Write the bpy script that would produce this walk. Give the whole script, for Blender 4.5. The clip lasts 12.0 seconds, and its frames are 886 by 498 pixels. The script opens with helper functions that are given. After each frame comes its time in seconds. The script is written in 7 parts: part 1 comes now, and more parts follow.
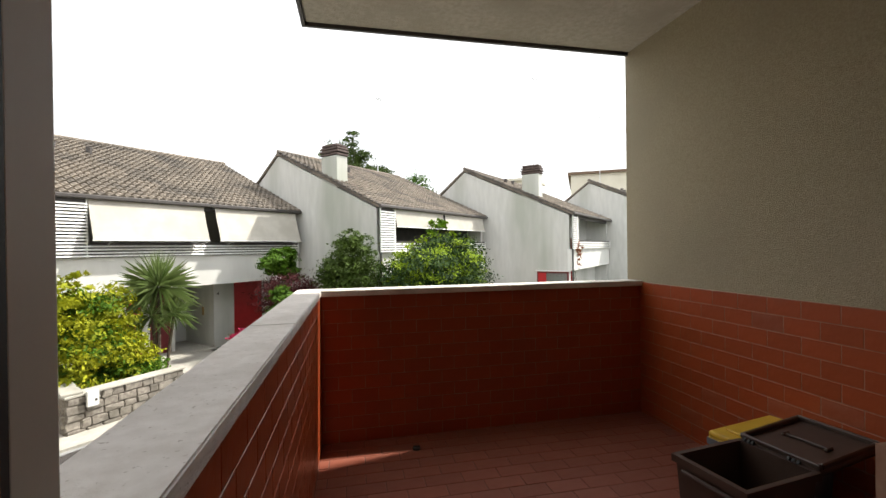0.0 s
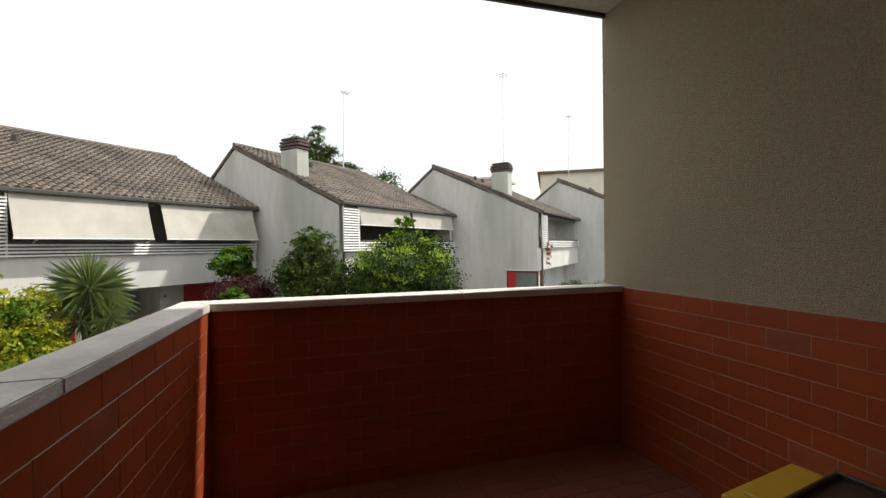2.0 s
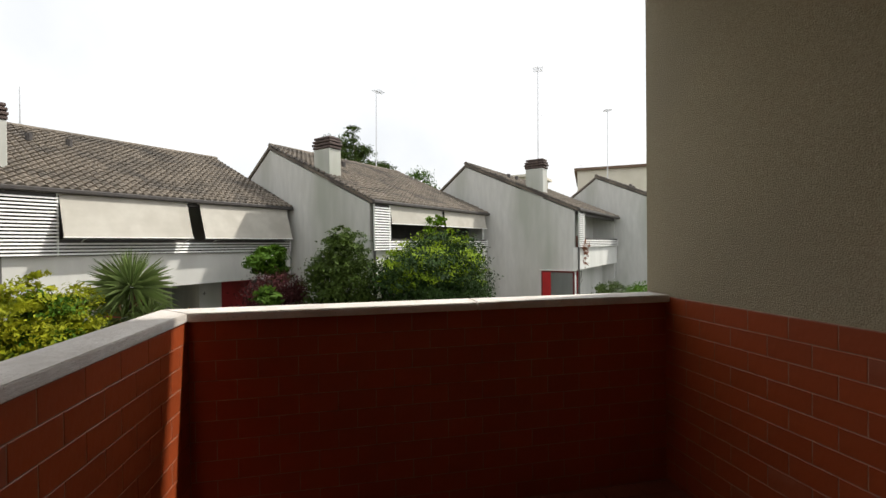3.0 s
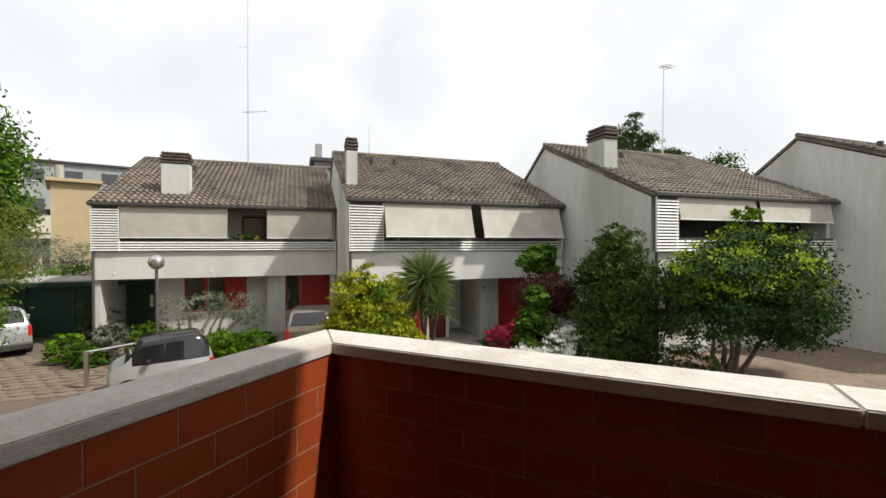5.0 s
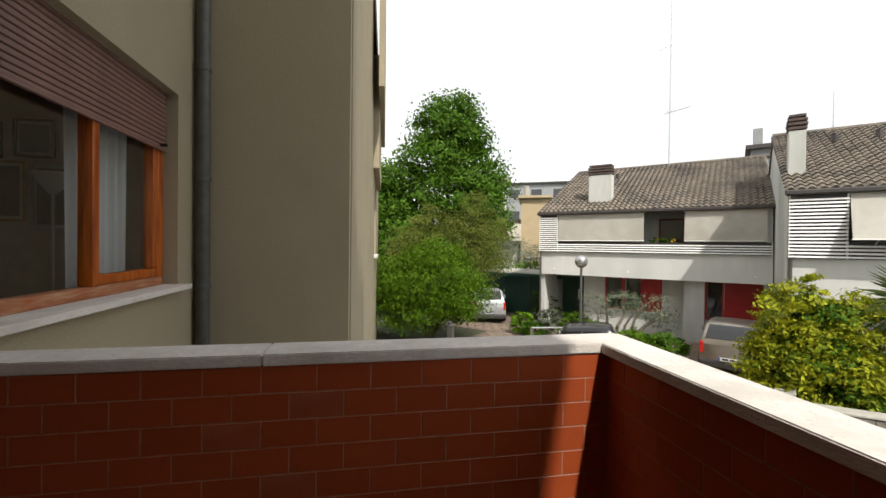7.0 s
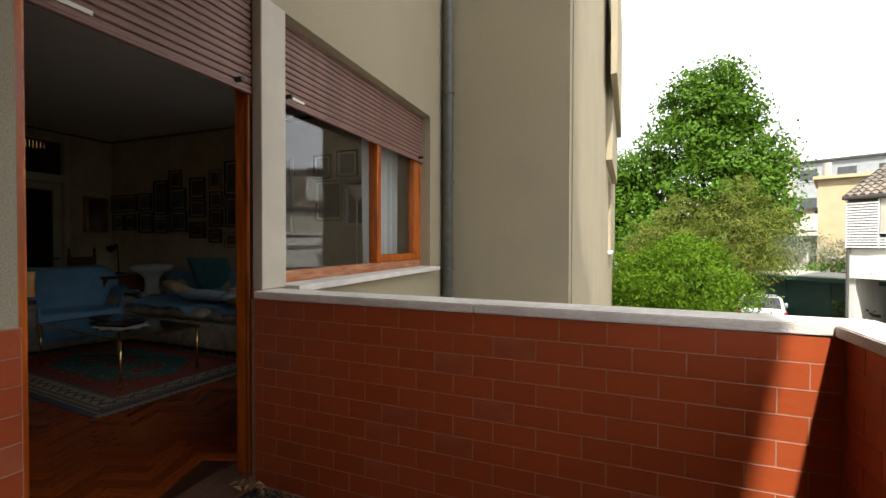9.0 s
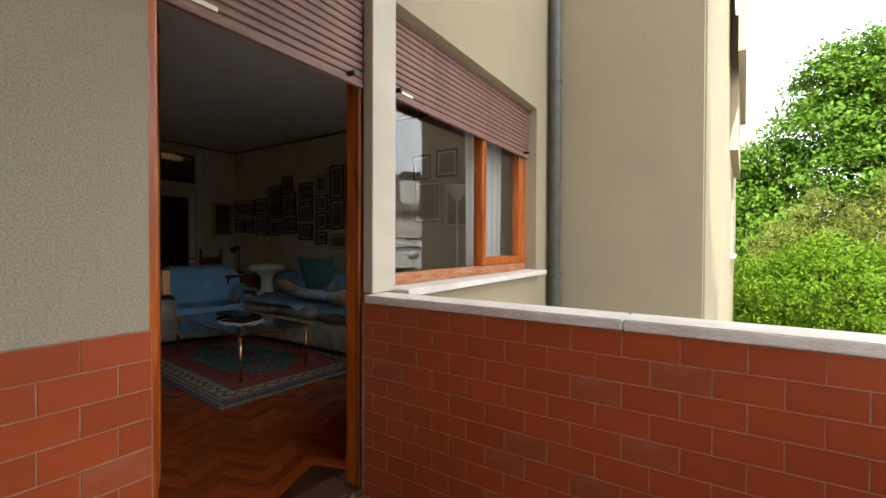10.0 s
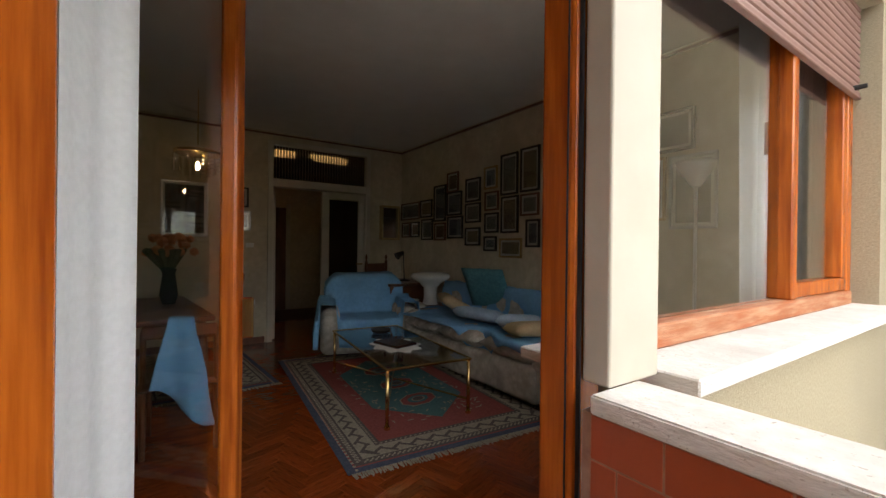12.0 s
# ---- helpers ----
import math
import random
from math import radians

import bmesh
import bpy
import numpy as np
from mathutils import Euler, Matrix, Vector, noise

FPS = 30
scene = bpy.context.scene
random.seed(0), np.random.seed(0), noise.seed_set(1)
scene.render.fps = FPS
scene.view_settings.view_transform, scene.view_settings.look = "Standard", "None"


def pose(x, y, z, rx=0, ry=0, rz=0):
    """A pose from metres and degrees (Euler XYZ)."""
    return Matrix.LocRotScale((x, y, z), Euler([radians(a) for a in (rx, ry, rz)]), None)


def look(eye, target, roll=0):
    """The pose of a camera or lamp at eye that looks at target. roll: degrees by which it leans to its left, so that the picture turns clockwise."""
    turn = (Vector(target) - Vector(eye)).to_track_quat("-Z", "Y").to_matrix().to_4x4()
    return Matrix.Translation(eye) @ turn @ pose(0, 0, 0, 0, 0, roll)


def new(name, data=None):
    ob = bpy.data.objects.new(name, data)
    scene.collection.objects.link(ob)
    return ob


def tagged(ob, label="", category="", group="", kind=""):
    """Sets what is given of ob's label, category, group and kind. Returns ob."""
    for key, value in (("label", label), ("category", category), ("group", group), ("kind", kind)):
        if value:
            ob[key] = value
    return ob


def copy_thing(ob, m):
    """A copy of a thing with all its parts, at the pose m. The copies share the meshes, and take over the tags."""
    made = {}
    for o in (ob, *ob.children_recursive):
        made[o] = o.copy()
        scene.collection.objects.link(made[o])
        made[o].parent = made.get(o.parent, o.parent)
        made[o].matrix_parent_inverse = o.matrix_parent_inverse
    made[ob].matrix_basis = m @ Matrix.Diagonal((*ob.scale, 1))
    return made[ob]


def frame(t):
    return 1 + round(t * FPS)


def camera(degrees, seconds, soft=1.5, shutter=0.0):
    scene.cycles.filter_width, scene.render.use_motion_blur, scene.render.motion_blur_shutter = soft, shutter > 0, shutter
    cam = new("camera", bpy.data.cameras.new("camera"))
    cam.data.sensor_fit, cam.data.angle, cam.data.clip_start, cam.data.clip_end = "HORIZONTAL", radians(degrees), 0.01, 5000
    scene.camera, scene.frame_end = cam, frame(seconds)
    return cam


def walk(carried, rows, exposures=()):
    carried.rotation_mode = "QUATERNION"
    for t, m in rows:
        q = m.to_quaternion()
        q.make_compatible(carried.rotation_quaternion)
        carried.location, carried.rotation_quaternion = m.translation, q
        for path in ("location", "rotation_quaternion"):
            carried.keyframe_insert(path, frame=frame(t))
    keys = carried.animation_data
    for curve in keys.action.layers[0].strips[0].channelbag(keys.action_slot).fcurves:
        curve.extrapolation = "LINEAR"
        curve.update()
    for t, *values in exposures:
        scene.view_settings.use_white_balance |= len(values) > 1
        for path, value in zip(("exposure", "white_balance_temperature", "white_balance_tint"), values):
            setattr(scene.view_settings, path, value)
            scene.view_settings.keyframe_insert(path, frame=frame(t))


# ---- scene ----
cam = camera(93.0, 12.0)
ROWS = [
    (0.0, 0.225, -0.448, 1.311, -11.96, -0.25, 0.74),
    (0.5, 0.306, -0.375, 1.302, -13.30, -0.40, 0.76),
    (1.0, 0.392, -0.180, 1.302, -14.31, -0.46, 0.80),
    (1.5, 0.455, -0.032, 1.296, -15.84, -0.42, 0.74),
    (2.0, 0.553, 0.122, 1.304, -15.82, -0.43, 0.74),
    (2.5, 0.653, 0.269, 1.310, -13.87, -0.45, 0.70),
    (4.5, 0.961, 1.028, 1.349, 11.16, -0.56, 0.33),
    (5.0, 0.941, 1.338, 1.352, 25.65, -0.54, 0.08),
    (5.5, 0.882, 1.545, 1.343, 36.41, -0.38, -0.16),
    (6.0, 0.929, 1.595, 1.345, 56.22, -0.32, -0.49),
    (6.5, 1.206, 1.527, 1.374, 67.19, -0.48, -0.74),
    (7.0, 1.462, 1.551, 1.396, 79.63, -0.58, -0.64),
    (7.5, 1.589, 1.654, 1.371, 90.24, -0.52, -0.53),
    (9.5, 1.723, 1.744, 1.285, 117.05, -0.85, -0.11),
    (10.0, 1.563, 1.489, 1.288, 123.06, -0.65, -0.21),
    (10.5, 1.379, 1.272, 1.289, 128.35, -0.60, -0.31),
    (11.0, 1.126, 1.044, 1.301, 133.88, -0.56, -0.47),
    (11.5, 0.937, 0.784, 1.316, 139.71, -0.44, -0.62),
    (12.0, 0.720, 0.526, 1.318, 145.68, -0.21, -0.64),
]
walk(cam, [(t, pose(x, y, z, 90 + pitch, roll, yaw)) for t, x, y, z, yaw, pitch, roll in ROWS],
     [(0.0, 0.92), (1.0, 0.55), (1.5, 0.42), (2.5, 0.24), (4.5, 0.06), (6.0, 0.06), (7.5, 0.4), (9.5, 1.5), (10.5, 2.35), (12.0, 2.65)])
# -- path end --

# ---- light ----
world = bpy.data.worlds.new("sky")
scene.world = world
world.use_nodes = True
wn, wl = world.node_tree.nodes, world.node_tree.links
wn.clear()
SUN_AZ, SUN_EL = math.atan2(0.2, 0.98), radians(50)
sky = wn.new("ShaderNodeTexSky")
sky.sky_type, sky.sun_disc = "NISHITA", False
sky.sun_elevation, sky.sun_rotation = SUN_EL, math.pi / 2 - SUN_AZ
sky.dust_density, sky.air_density = 4.0, 1.2
skb = wn.new("ShaderNodeVectorMath")
skb.operation = "SCALE"
skb.inputs["Scale"].default_value = 0.11
cloud = wn.new("ShaderNodeTexNoise")
cloud.inputs["Scale"].default_value, cloud.inputs["Detail"].default_value = 2.2, 6
cramp = wn.new("ShaderNodeValToRGB")
cramp.color_ramp.elements[0].position, cramp.color_ramp.elements[0].color = 0.34, (0.98, 1.0, 1.02, 1)
cramp.color_ramp.elements[1].position, cramp.color_ramp.elements[1].color = 0.62, (1.25, 1.25, 1.24, 1)
cmix = wn.new("ShaderNodeMixRGB")
cmix.inputs[0].default_value = 0.86
bg = wn.new("ShaderNodeBackground")
bg.inputs[1].default_value = 0.92
wout = wn.new("ShaderNodeOutputWorld")
wl.new(sky.outputs[0], skb.inputs[0])
wl.new(skb.outputs[0], cmix.inputs[1])
wl.new(cloud.outputs[0], cramp.inputs[0])
wl.new(cramp.outputs[0], cmix.inputs[2])
wl.new(cmix.outputs[0], bg.inputs[0])
wl.new(bg.outputs[0], wout.inputs[0])
sun = new("sun", bpy.data.lights.new("sun", "SUN"))
sun.data.energy, sun.data.angle, sun.data.color = 4.0, radians(1.5), (1, 0.95, 0.86)
sdir = Vector((math.cos(SUN_AZ) * math.cos(SUN_EL), math.sin(SUN_AZ) * math.cos(SUN_EL), math.sin(SUN_EL)))
sun.matrix_world = look(sdir * 60, (0, 0, 0))

# ---- materials ----
MATS = {}


def mat(name, c1, c2=None, rough=0.7, scale=4.0, metal=0.0, bump=0.0, bscale=60.0, c3=None, mscale=0.6, rand=0.0, spec=0.5, stretch=(1, 1, 1), transl=0.0, speck=None):
    """Base colour c1..c2 by fine noise, c3 by broad stains; rand: variation from piece to piece."""
    if name in MATS:
        return MATS[name]
    m = bpy.data.materials.new(name)
    m.use_nodes = True
    n, l = m.node_tree.nodes, m.node_tree.links
    b = n["Principled BSDF"]
    b.inputs["Roughness"].default_value, b.inputs["Metallic"].default_value = rough, metal
    b.inputs["Specular IOR Level"].default_value = spec
    tc = n.new("ShaderNodeTexCoord")
    mp = n.new("ShaderNodeMapping")
    mp.inputs["Scale"].default_value = stretch
    l.new(tc.outputs["Object"], mp.inputs[0])
    nz = n.new("ShaderNodeTexNoise")
    nz.inputs["Scale"].default_value, nz.inputs["Detail"].default_value = scale, 6
    l.new(mp.outputs[0], nz.inputs[0])
    rp = n.new("ShaderNodeValToRGB")
    rp.color_ramp.elements[0].position, rp.color_ramp.elements[1].position = 0.32, 0.68
    rp.color_ramp.elements[0].color = (*c1, 1)
    rp.color_ramp.elements[1].color = (*(c2 or c1), 1)
    l.new(nz.outputs[0], rp.inputs[0])
    col = rp.outputs[0]
    if c3:
        n2 = n.new("ShaderNodeTexNoise")
        n2.inputs["Scale"].default_value, n2.inputs["Detail"].default_value = mscale, 4
        l.new(mp.outputs[0], n2.inputs[0])
        r2 = n.new("ShaderNodeValToRGB")
        r2.color_ramp.elements[0].position, r2.color_ramp.elements[1].position = 0.45, 0.7
        l.new(n2.outputs[0], r2.inputs[0])
        mx = n.new("ShaderNodeMixRGB")
        mx.inputs[2].default_value = (*c3, 1)
        l.new(r2.outputs[0], mx.inputs[0])
        l.new(col, mx.inputs[1])
        col = mx.outputs[0]
    if speck:
        n4 = n.new("ShaderNodeTexNoise")
        n4.inputs["Scale"].default_value, n4.inputs["Detail"].default_value = speck[1], 2
        l.new(tc.outputs["Object"], n4.inputs[0])
        r4 = n.new("ShaderNodeValToRGB")
        r4.color_ramp.elements[0].position, r4.color_ramp.elements[1].position = speck[2], speck[2] + 0.04
        l.new(n4.outputs[0], r4.inputs[0])
        m4 = n.new("ShaderNodeMixRGB")
        m4.inputs[2].default_value = (*speck[0], 1)
        l.new(r4.outputs[0], m4.inputs[0])
        l.new(col, m4.inputs[1])
        col = m4.outputs[0]
    if rand:
        oi = n.new("ShaderNodeObjectInfo")
        gi = n.new("ShaderNodeNewGeometry")
        ad = n.new("ShaderNodeMath")
        ad.operation = "ADD"
        l.new(oi.outputs["Random"], ad.inputs[0])
        l.new(gi.outputs["Random Per Island"], ad.inputs[1])
        mr = n.new("ShaderNodeMapRange")
        mr.inputs["From Max"].default_value = 2.0
        mr.inputs["To Min"].default_value, mr.inputs["To Max"].default_value = 1 - rand, 1 + rand
        l.new(ad.outputs[0], mr.inputs[0])
        hs = n.new("ShaderNodeHueSaturation")
        l.new(mr.outputs[0], hs.inputs["Value"])
        l.new(col, hs.inputs["Color"])
        col = hs.outputs[0]
    l.new(col, b.inputs["Base Color"])
    if bump:
        n3 = n.new("ShaderNodeTexNoise")
        n3.inputs["Scale"].default_value, n3.inputs["Detail"].default_value = bscale, 4
        l.new(mp.outputs[0], n3.inputs[0])
        bp = n.new("ShaderNodeBump")
        bp.inputs["Strength"].default_value, bp.inputs["Distance"].default_value = bump, 0.01
        l.new(n3.outputs[0], bp.inputs["Height"])
        l.new(bp.outputs[0], b.inputs["Normal"])
    if transl:
        tr = n.new("ShaderNodeBsdfTranslucent")
        l.new(col, tr.inputs[0])
        ms = n.new("ShaderNodeMixShader")
        ms.inputs[0].default_value = transl
        l.new(b.outputs[0], ms.inputs[1])
        l.new(tr.outputs[0], ms.inputs[2])
        l.new(ms.outputs[0], n["Material Output"].inputs[0])
    MATS[name] = m
    return m


def glass(name, tint=(1, 1, 1), refl=0.5, clear=True):
    """A pane: thin clear glass, mirror-like at a slant."""
    if name in MATS:
        return MATS[name]
    m = bpy.data.materials.new(name)
    m.use_nodes = True
    n, l = m.node_tree.nodes, m.node_tree.links
    n.remove(n["Principled BSDF"])
    lw = n.new("ShaderNodeLayerWeight")
    lw.inputs[0].default_value = 0.5
    pw = n.new("ShaderNodeMath")
    pw.operation = "POWER"
    pw.inputs[1].default_value = 5.0
    fr = n.new("ShaderNodeMath")
    fr.operation = "MULTIPLY_ADD"
    fr.inputs[1].default_value, fr.inputs[2].default_value = 0.96, 0.04
    l.new(lw.outputs["Facing"], pw.inputs[0])
    l.new(pw.outputs[0], fr.inputs[0])
    mu = n.new("ShaderNodeMath")
    mu.operation, mu.use_clamp = "MULTIPLY", True
    mu.inputs[1].default_value = refl
    tr = n.new("ShaderNodeBsdfTransparent")
    tr.inputs[0].default_value = (*tint, 1)
    gl = n.new("ShaderNodeBsdfGlossy")
    gl.inputs["Roughness"].default_value = 0.01
    ms = n.new("ShaderNodeMixShader")
    l.new(fr.outputs[0], mu.inputs[0])
    l.new(mu.outputs[0], ms.inputs[0])
    l.new(tr.outputs[0], ms.inputs[1])
    l.new(gl.outputs[0], ms.inputs[2])
    l.new(ms.outputs[0], n["Material Output"].inputs[0])
    MATS[name] = m
    return m


def glow(name, colour, strength):
    m = bpy.data.materials.new(name)
    m.use_nodes = True
    b = m.node_tree.nodes["Principled BSDF"]
    b.inputs["Emission Color"].default_value, b.inputs["Emission Strength"].default_value = (*colour, 1), strength
    return m


STUCCO = mat("grey_beige_stucco", (0.33, 0.283, 0.195), (0.415, 0.36, 0.255), 0.95, 90, bump=0.6, bscale=160, c3=(0.335, 0.292, 0.214), mscale=0.9, spec=0.1)
STUCCO_ROUGH = mat("rough_grey_stucco", (0.29, 0.262, 0.198), (0.39, 0.352, 0.268), 0.95, 150, bump=0.3, bscale=150, c3=(0.30, 0.272, 0.207), mscale=1.2, spec=0.1)
TILE = mat("red_klinker_tile", (0.305, 0.056, 0.016), (0.375, 0.076, 0.022), 0.36, 6, bump=0.15, bscale=30, c3=(0.24, 0.046, 0.016), mscale=2.5, rand=0.16, speck=((0.40, 0.16, 0.10), 7, 0.685))
TILE_WORN = mat("worn_red_klinker_tile", (0.29, 0.06, 0.02), (0.34, 0.09, 0.04), 0.45, 8, bump=0.15, bscale=30, c3=(0.31, 0.09, 0.045), mscale=5, rand=0.15)
GROUT = mat("grey_grout", (0.36, 0.225, 0.16), (0.25, 0.13, 0.09), 0.95, 20, spec=0.1)
FLOORTILE = mat("red_floor_tile", (0.23, 0.072, 0.045), (0.29, 0.095, 0.06), 0.4, 6, bump=0.2, bscale=25, c3=(0.22, 0.085, 0.06), mscale=2, rand=0.2)
TRAV = mat("pale_limestone_coping", (0.62, 0.575, 0.53), (0.72, 0.68, 0.64), 0.75, 30, bump=0.4, bscale=60, c3=(0.54, 0.50, 0.455), mscale=4, stretch=(1, 1, 2.5), spec=0.3, speck=((0.45, 0.40, 0.35), 110, 0.67))
WHITEWALL = mat("white_render", (0.57, 0.57, 0.545), (0.64, 0.64, 0.61), 0.9, 5, bump=0.15, bscale=80, c3=(0.42, 0.435, 0.385), mscale=0.55, stretch=(1, 1, 0.22), spec=0.2)
WHITEBAND = mat("white_fascia_render", (0.70, 0.70, 0.67), (0.76, 0.76, 0.73), 0.9, 3, c3=(0.64, 0.64, 0.61), mscale=0.7, stretch=(1, 1, 0.3), spec=0.2)
LOUVRE = mat("white_metal_louvre", (0.74, 0.74, 0.72), (0.80, 0.80, 0.78), 0.45, 10)
BLIND = mat("cream_awning_cloth", (0.49, 0.465, 0.415), (0.55, 0.525, 0.47), 0.9, 3, c3=(0.45, 0.425, 0.375), mscale=1.2, spec=0.1)
ROOFT = mat("grey_brown_roof_tile", (0.13, 0.112, 0.092), (0.255, 0.218, 0.178), 0.9, 9, bump=0.4, bscale=40, c3=(0.10, 0.09, 0.08), mscale=0.8, rand=0.28, spec=0.2)
DARKMETAL = mat("dark_brown_gutter_metal", (0.05, 0.045, 0.045), (0.08, 0.07, 0.065), 0.5, 12)
PIPE = mat("dark_grey_downpipe", (0.075, 0.075, 0.07), (0.11, 0.11, 0.10), 0.5, 12)
RED = mat("red_lacquered_panel", (0.38, 0.016, 0.018), (0.44, 0.022, 0.024), 0.45, 4)
DARKRED = mat("dark_red_door_paint", (0.12, 0.012, 0.014), (0.16, 0.018, 0.02), 0.5, 4)
# near-black: real dark pieces, and sheets standing in for shade in recesses
DARK = mat("dark_surface_and_shade", (0.03, 0.028, 0.026), (0.05, 0.045, 0.04), 0.9, 3)
WOOD = mat("orange_varnished_wood", (0.38, 0.082, 0.008), (0.54, 0.14, 0.016), 0.25, 5, bump=0.1, bscale=40, c3=(0.26, 0.05, 0.008), mscale=3, stretch=(9, 9, 0.8))
WOODWORN = mat("weathered_varnished_wood", (0.36, 0.09, 0.02), (0.50, 0.30, 0.175), 0.6, 7, bump=0.3, bscale=40, c3=(0.32, 0.09, 0.025), mscale=5, stretch=(0.8, 6, 6))
SHUTTER = mat("brown_roller_shutter", (0.20, 0.105, 0.085), (0.25, 0.14, 0.115), 0.55, 14, c3=(0.18, 0.10, 0.085), mscale=3)
PILASTER = mat("beige_painted_post", (0.47, 0.42, 0.34), (0.53, 0.48, 0.40), 0.6, 6, c3=(0.44, 0.40, 0.33), mscale=2)
CEILING = mat("off_white_ceiling", (0.60, 0.57, 0.52), (0.64, 0.61, 0.56), 0.9, 5)
WALLPAPER = mat("beige_wallpaper", (0.50, 0.44, 0.32), (0.60, 0.53, 0.40), 0.9, 14, c3=(0.46, 0.40, 0.29), mscale=3)
BLACK = mat("black_rubber", (0.012, 0.012, 0.012), (0.02, 0.02, 0.02), 0.6, 10)
STEEL = mat("brushed_steel", (0.55, 0.55, 0.55), (0.62, 0.62, 0.62), 0.3, 20, metal=1.0)
BRASS = mat("polished_brass", (0.78, 0.52, 0.20), (0.85, 0.60, 0.26), 0.2, 8, metal=1.0)
ASPHALT = mat("grey_asphalt", (0.20, 0.20, 0.20), (0.30, 0.30, 0.29), 0.9, 40, bump=0.5, bscale=120, c3=(0.19, 0.19, 0.185), mscale=0.6)
PORPHYRY = mat("brown_stone_paving", (0.17, 0.125, 0.095), (0.27, 0.20, 0.15), 0.85, 7, bump=0.5, bscale=30, c3=(0.14, 0.11, 0.085), mscale=0.6, rand=0.25)
CONCRETE = mat("pale_concrete", (0.36, 0.34, 0.30), (0.44, 0.42, 0.37), 0.9, 8, bump=0.3, bscale=40, c3=(0.30, 0.29, 0.25), mscale=0.8)
STONE = mat("rough_grey_stone", (0.15, 0.13, 0.11), (0.27, 0.245, 0.21), 0.9, 14, bump=0.9, bscale=30, c3=(0.13, 0.12, 0.10), mscale=2, rand=0.25)
SOIL = mat("dark_garden_soil", (0.035, 0.04, 0.018), (0.06, 0.065, 0.03), 0.95, 6, bump=0.5, bscale=20)
PANE = glass("window_pane", (0.97, 0.98, 0.98), 1.8)
GREYPANE = glass("house_window_pane", (0.6, 0.62, 0.62), 1.6)


# ---- builders ----
def part(name, bm, material, parent=None, label="", smooth=False):
    """Links a bmesh as one mesh object under a thing or a part."""
    me = bpy.data.meshes.new(name)
    bm.to_mesh(me)
    bm.free()
    me.materials.append(material)
    if smooth:
        for f in me.polygons:
            f.use_smooth = True
    ob = new(name, me)
    ob.parent = parent
    if label:
        ob["label"] = label
    return ob


def empty(name, m, label, category, group="", kind=""):
    ob = new(name)
    ob.empty_display_size = 0.1
    ob.matrix_world = m
    return tagged(ob, label, category, group, kind)


def add_box(bm, x0, x1, y0, y1, z0, z1, bevel=0.0, seg=1, m=None):
    r = bmesh.ops.create_cube(bm, size=1)
    vs = r["verts"]
    for v in vs:
        v.co = Vector(((x0 + x1) / 2 + v.co.x * (x1 - x0), (y0 + y1) / 2 + v.co.y * (y1 - y0), (z0 + z1) / 2 + v.co.z * (z1 - z0)))
    if bevel:
        es = {e for v in vs for e in v.link_edges}
        r = bmesh.ops.bevel(bm, geom=list(es), offset=bevel, segments=seg, affect="EDGES", profile=0.5)
        vs = list({v for f in r["faces"] for v in f.verts} | {v for v in vs if v.is_valid})
    if m is not None:
        bmesh.ops.transform(bm, matrix=m, verts=vs)
    return vs


def box(x0, x1, y0, y1, z0, z1, bevel=0.0, seg=1, m=None):
    bm = bmesh.new()
    add_box(bm, x0, x1, y0, y1, z0, z1, bevel, seg, m)
    return bm


def add_cyl(bm, p, q, r0, r1=None, seg=12):
    p, q = Vector(p), Vector(q)
    d = q - p
    r = bmesh.ops.create_cone(bm, cap_ends=True, segments=seg, radius1=r0, radius2=r0 if r1 is None else r1, depth=d.length)
    m = Matrix.Translation((p + q) / 2) @ d.to_track_quat("Z", "Y").to_matrix().to_4x4()
    bmesh.ops.transform(bm, matrix=m, verts=r["verts"])


def cyl(p, q, r0, r1=None, seg=12):
    bm = bmesh.new()
    add_cyl(bm, p, q, r0, r1, seg)
    return bm


def lathe(profile, seg=20):
    """A turned shape from (radius, height) pairs."""
    bm = bmesh.new()
    rings = [[bm.verts.new((r * math.cos(2 * math.pi * i / seg), r * math.sin(2 * math.pi * i / seg), z)) for i in range(seg)] for r, z in profile]
    for a, b in zip(rings, rings[1:]):
        for i in range(seg):
            bm.faces.new((a[i], a[(i + 1) % seg], b[(i + 1) % seg], b[i]))
    bm.faces.new(rings[-1])
    bm.faces.new(rings[0][::-1])
    return bm


def prism(outline, y0, y1):
    """An (x, z) outline drawn out along y."""
    bm = bmesh.new()
    a = [bm.verts.new((x, y0, z)) for x, z in outline]
    b = [bm.verts.new((x, y1, z)) for x, z in outline]
    k = len(a)
    bm.faces.new(a)
    bm.faces.new(b[::-1])
    for i in range(k):
        bm.faces.new((a[i], b[i], b[(i + 1) % k], a[(i + 1) % k]))
    bmesh.ops.recalc_face_normals(bm, faces=bm.faces)
    return bm


def structure(name, bm, material, label, category, parent=None):
    return tagged(part(name, bm, material, parent), label, category, kind="structure")


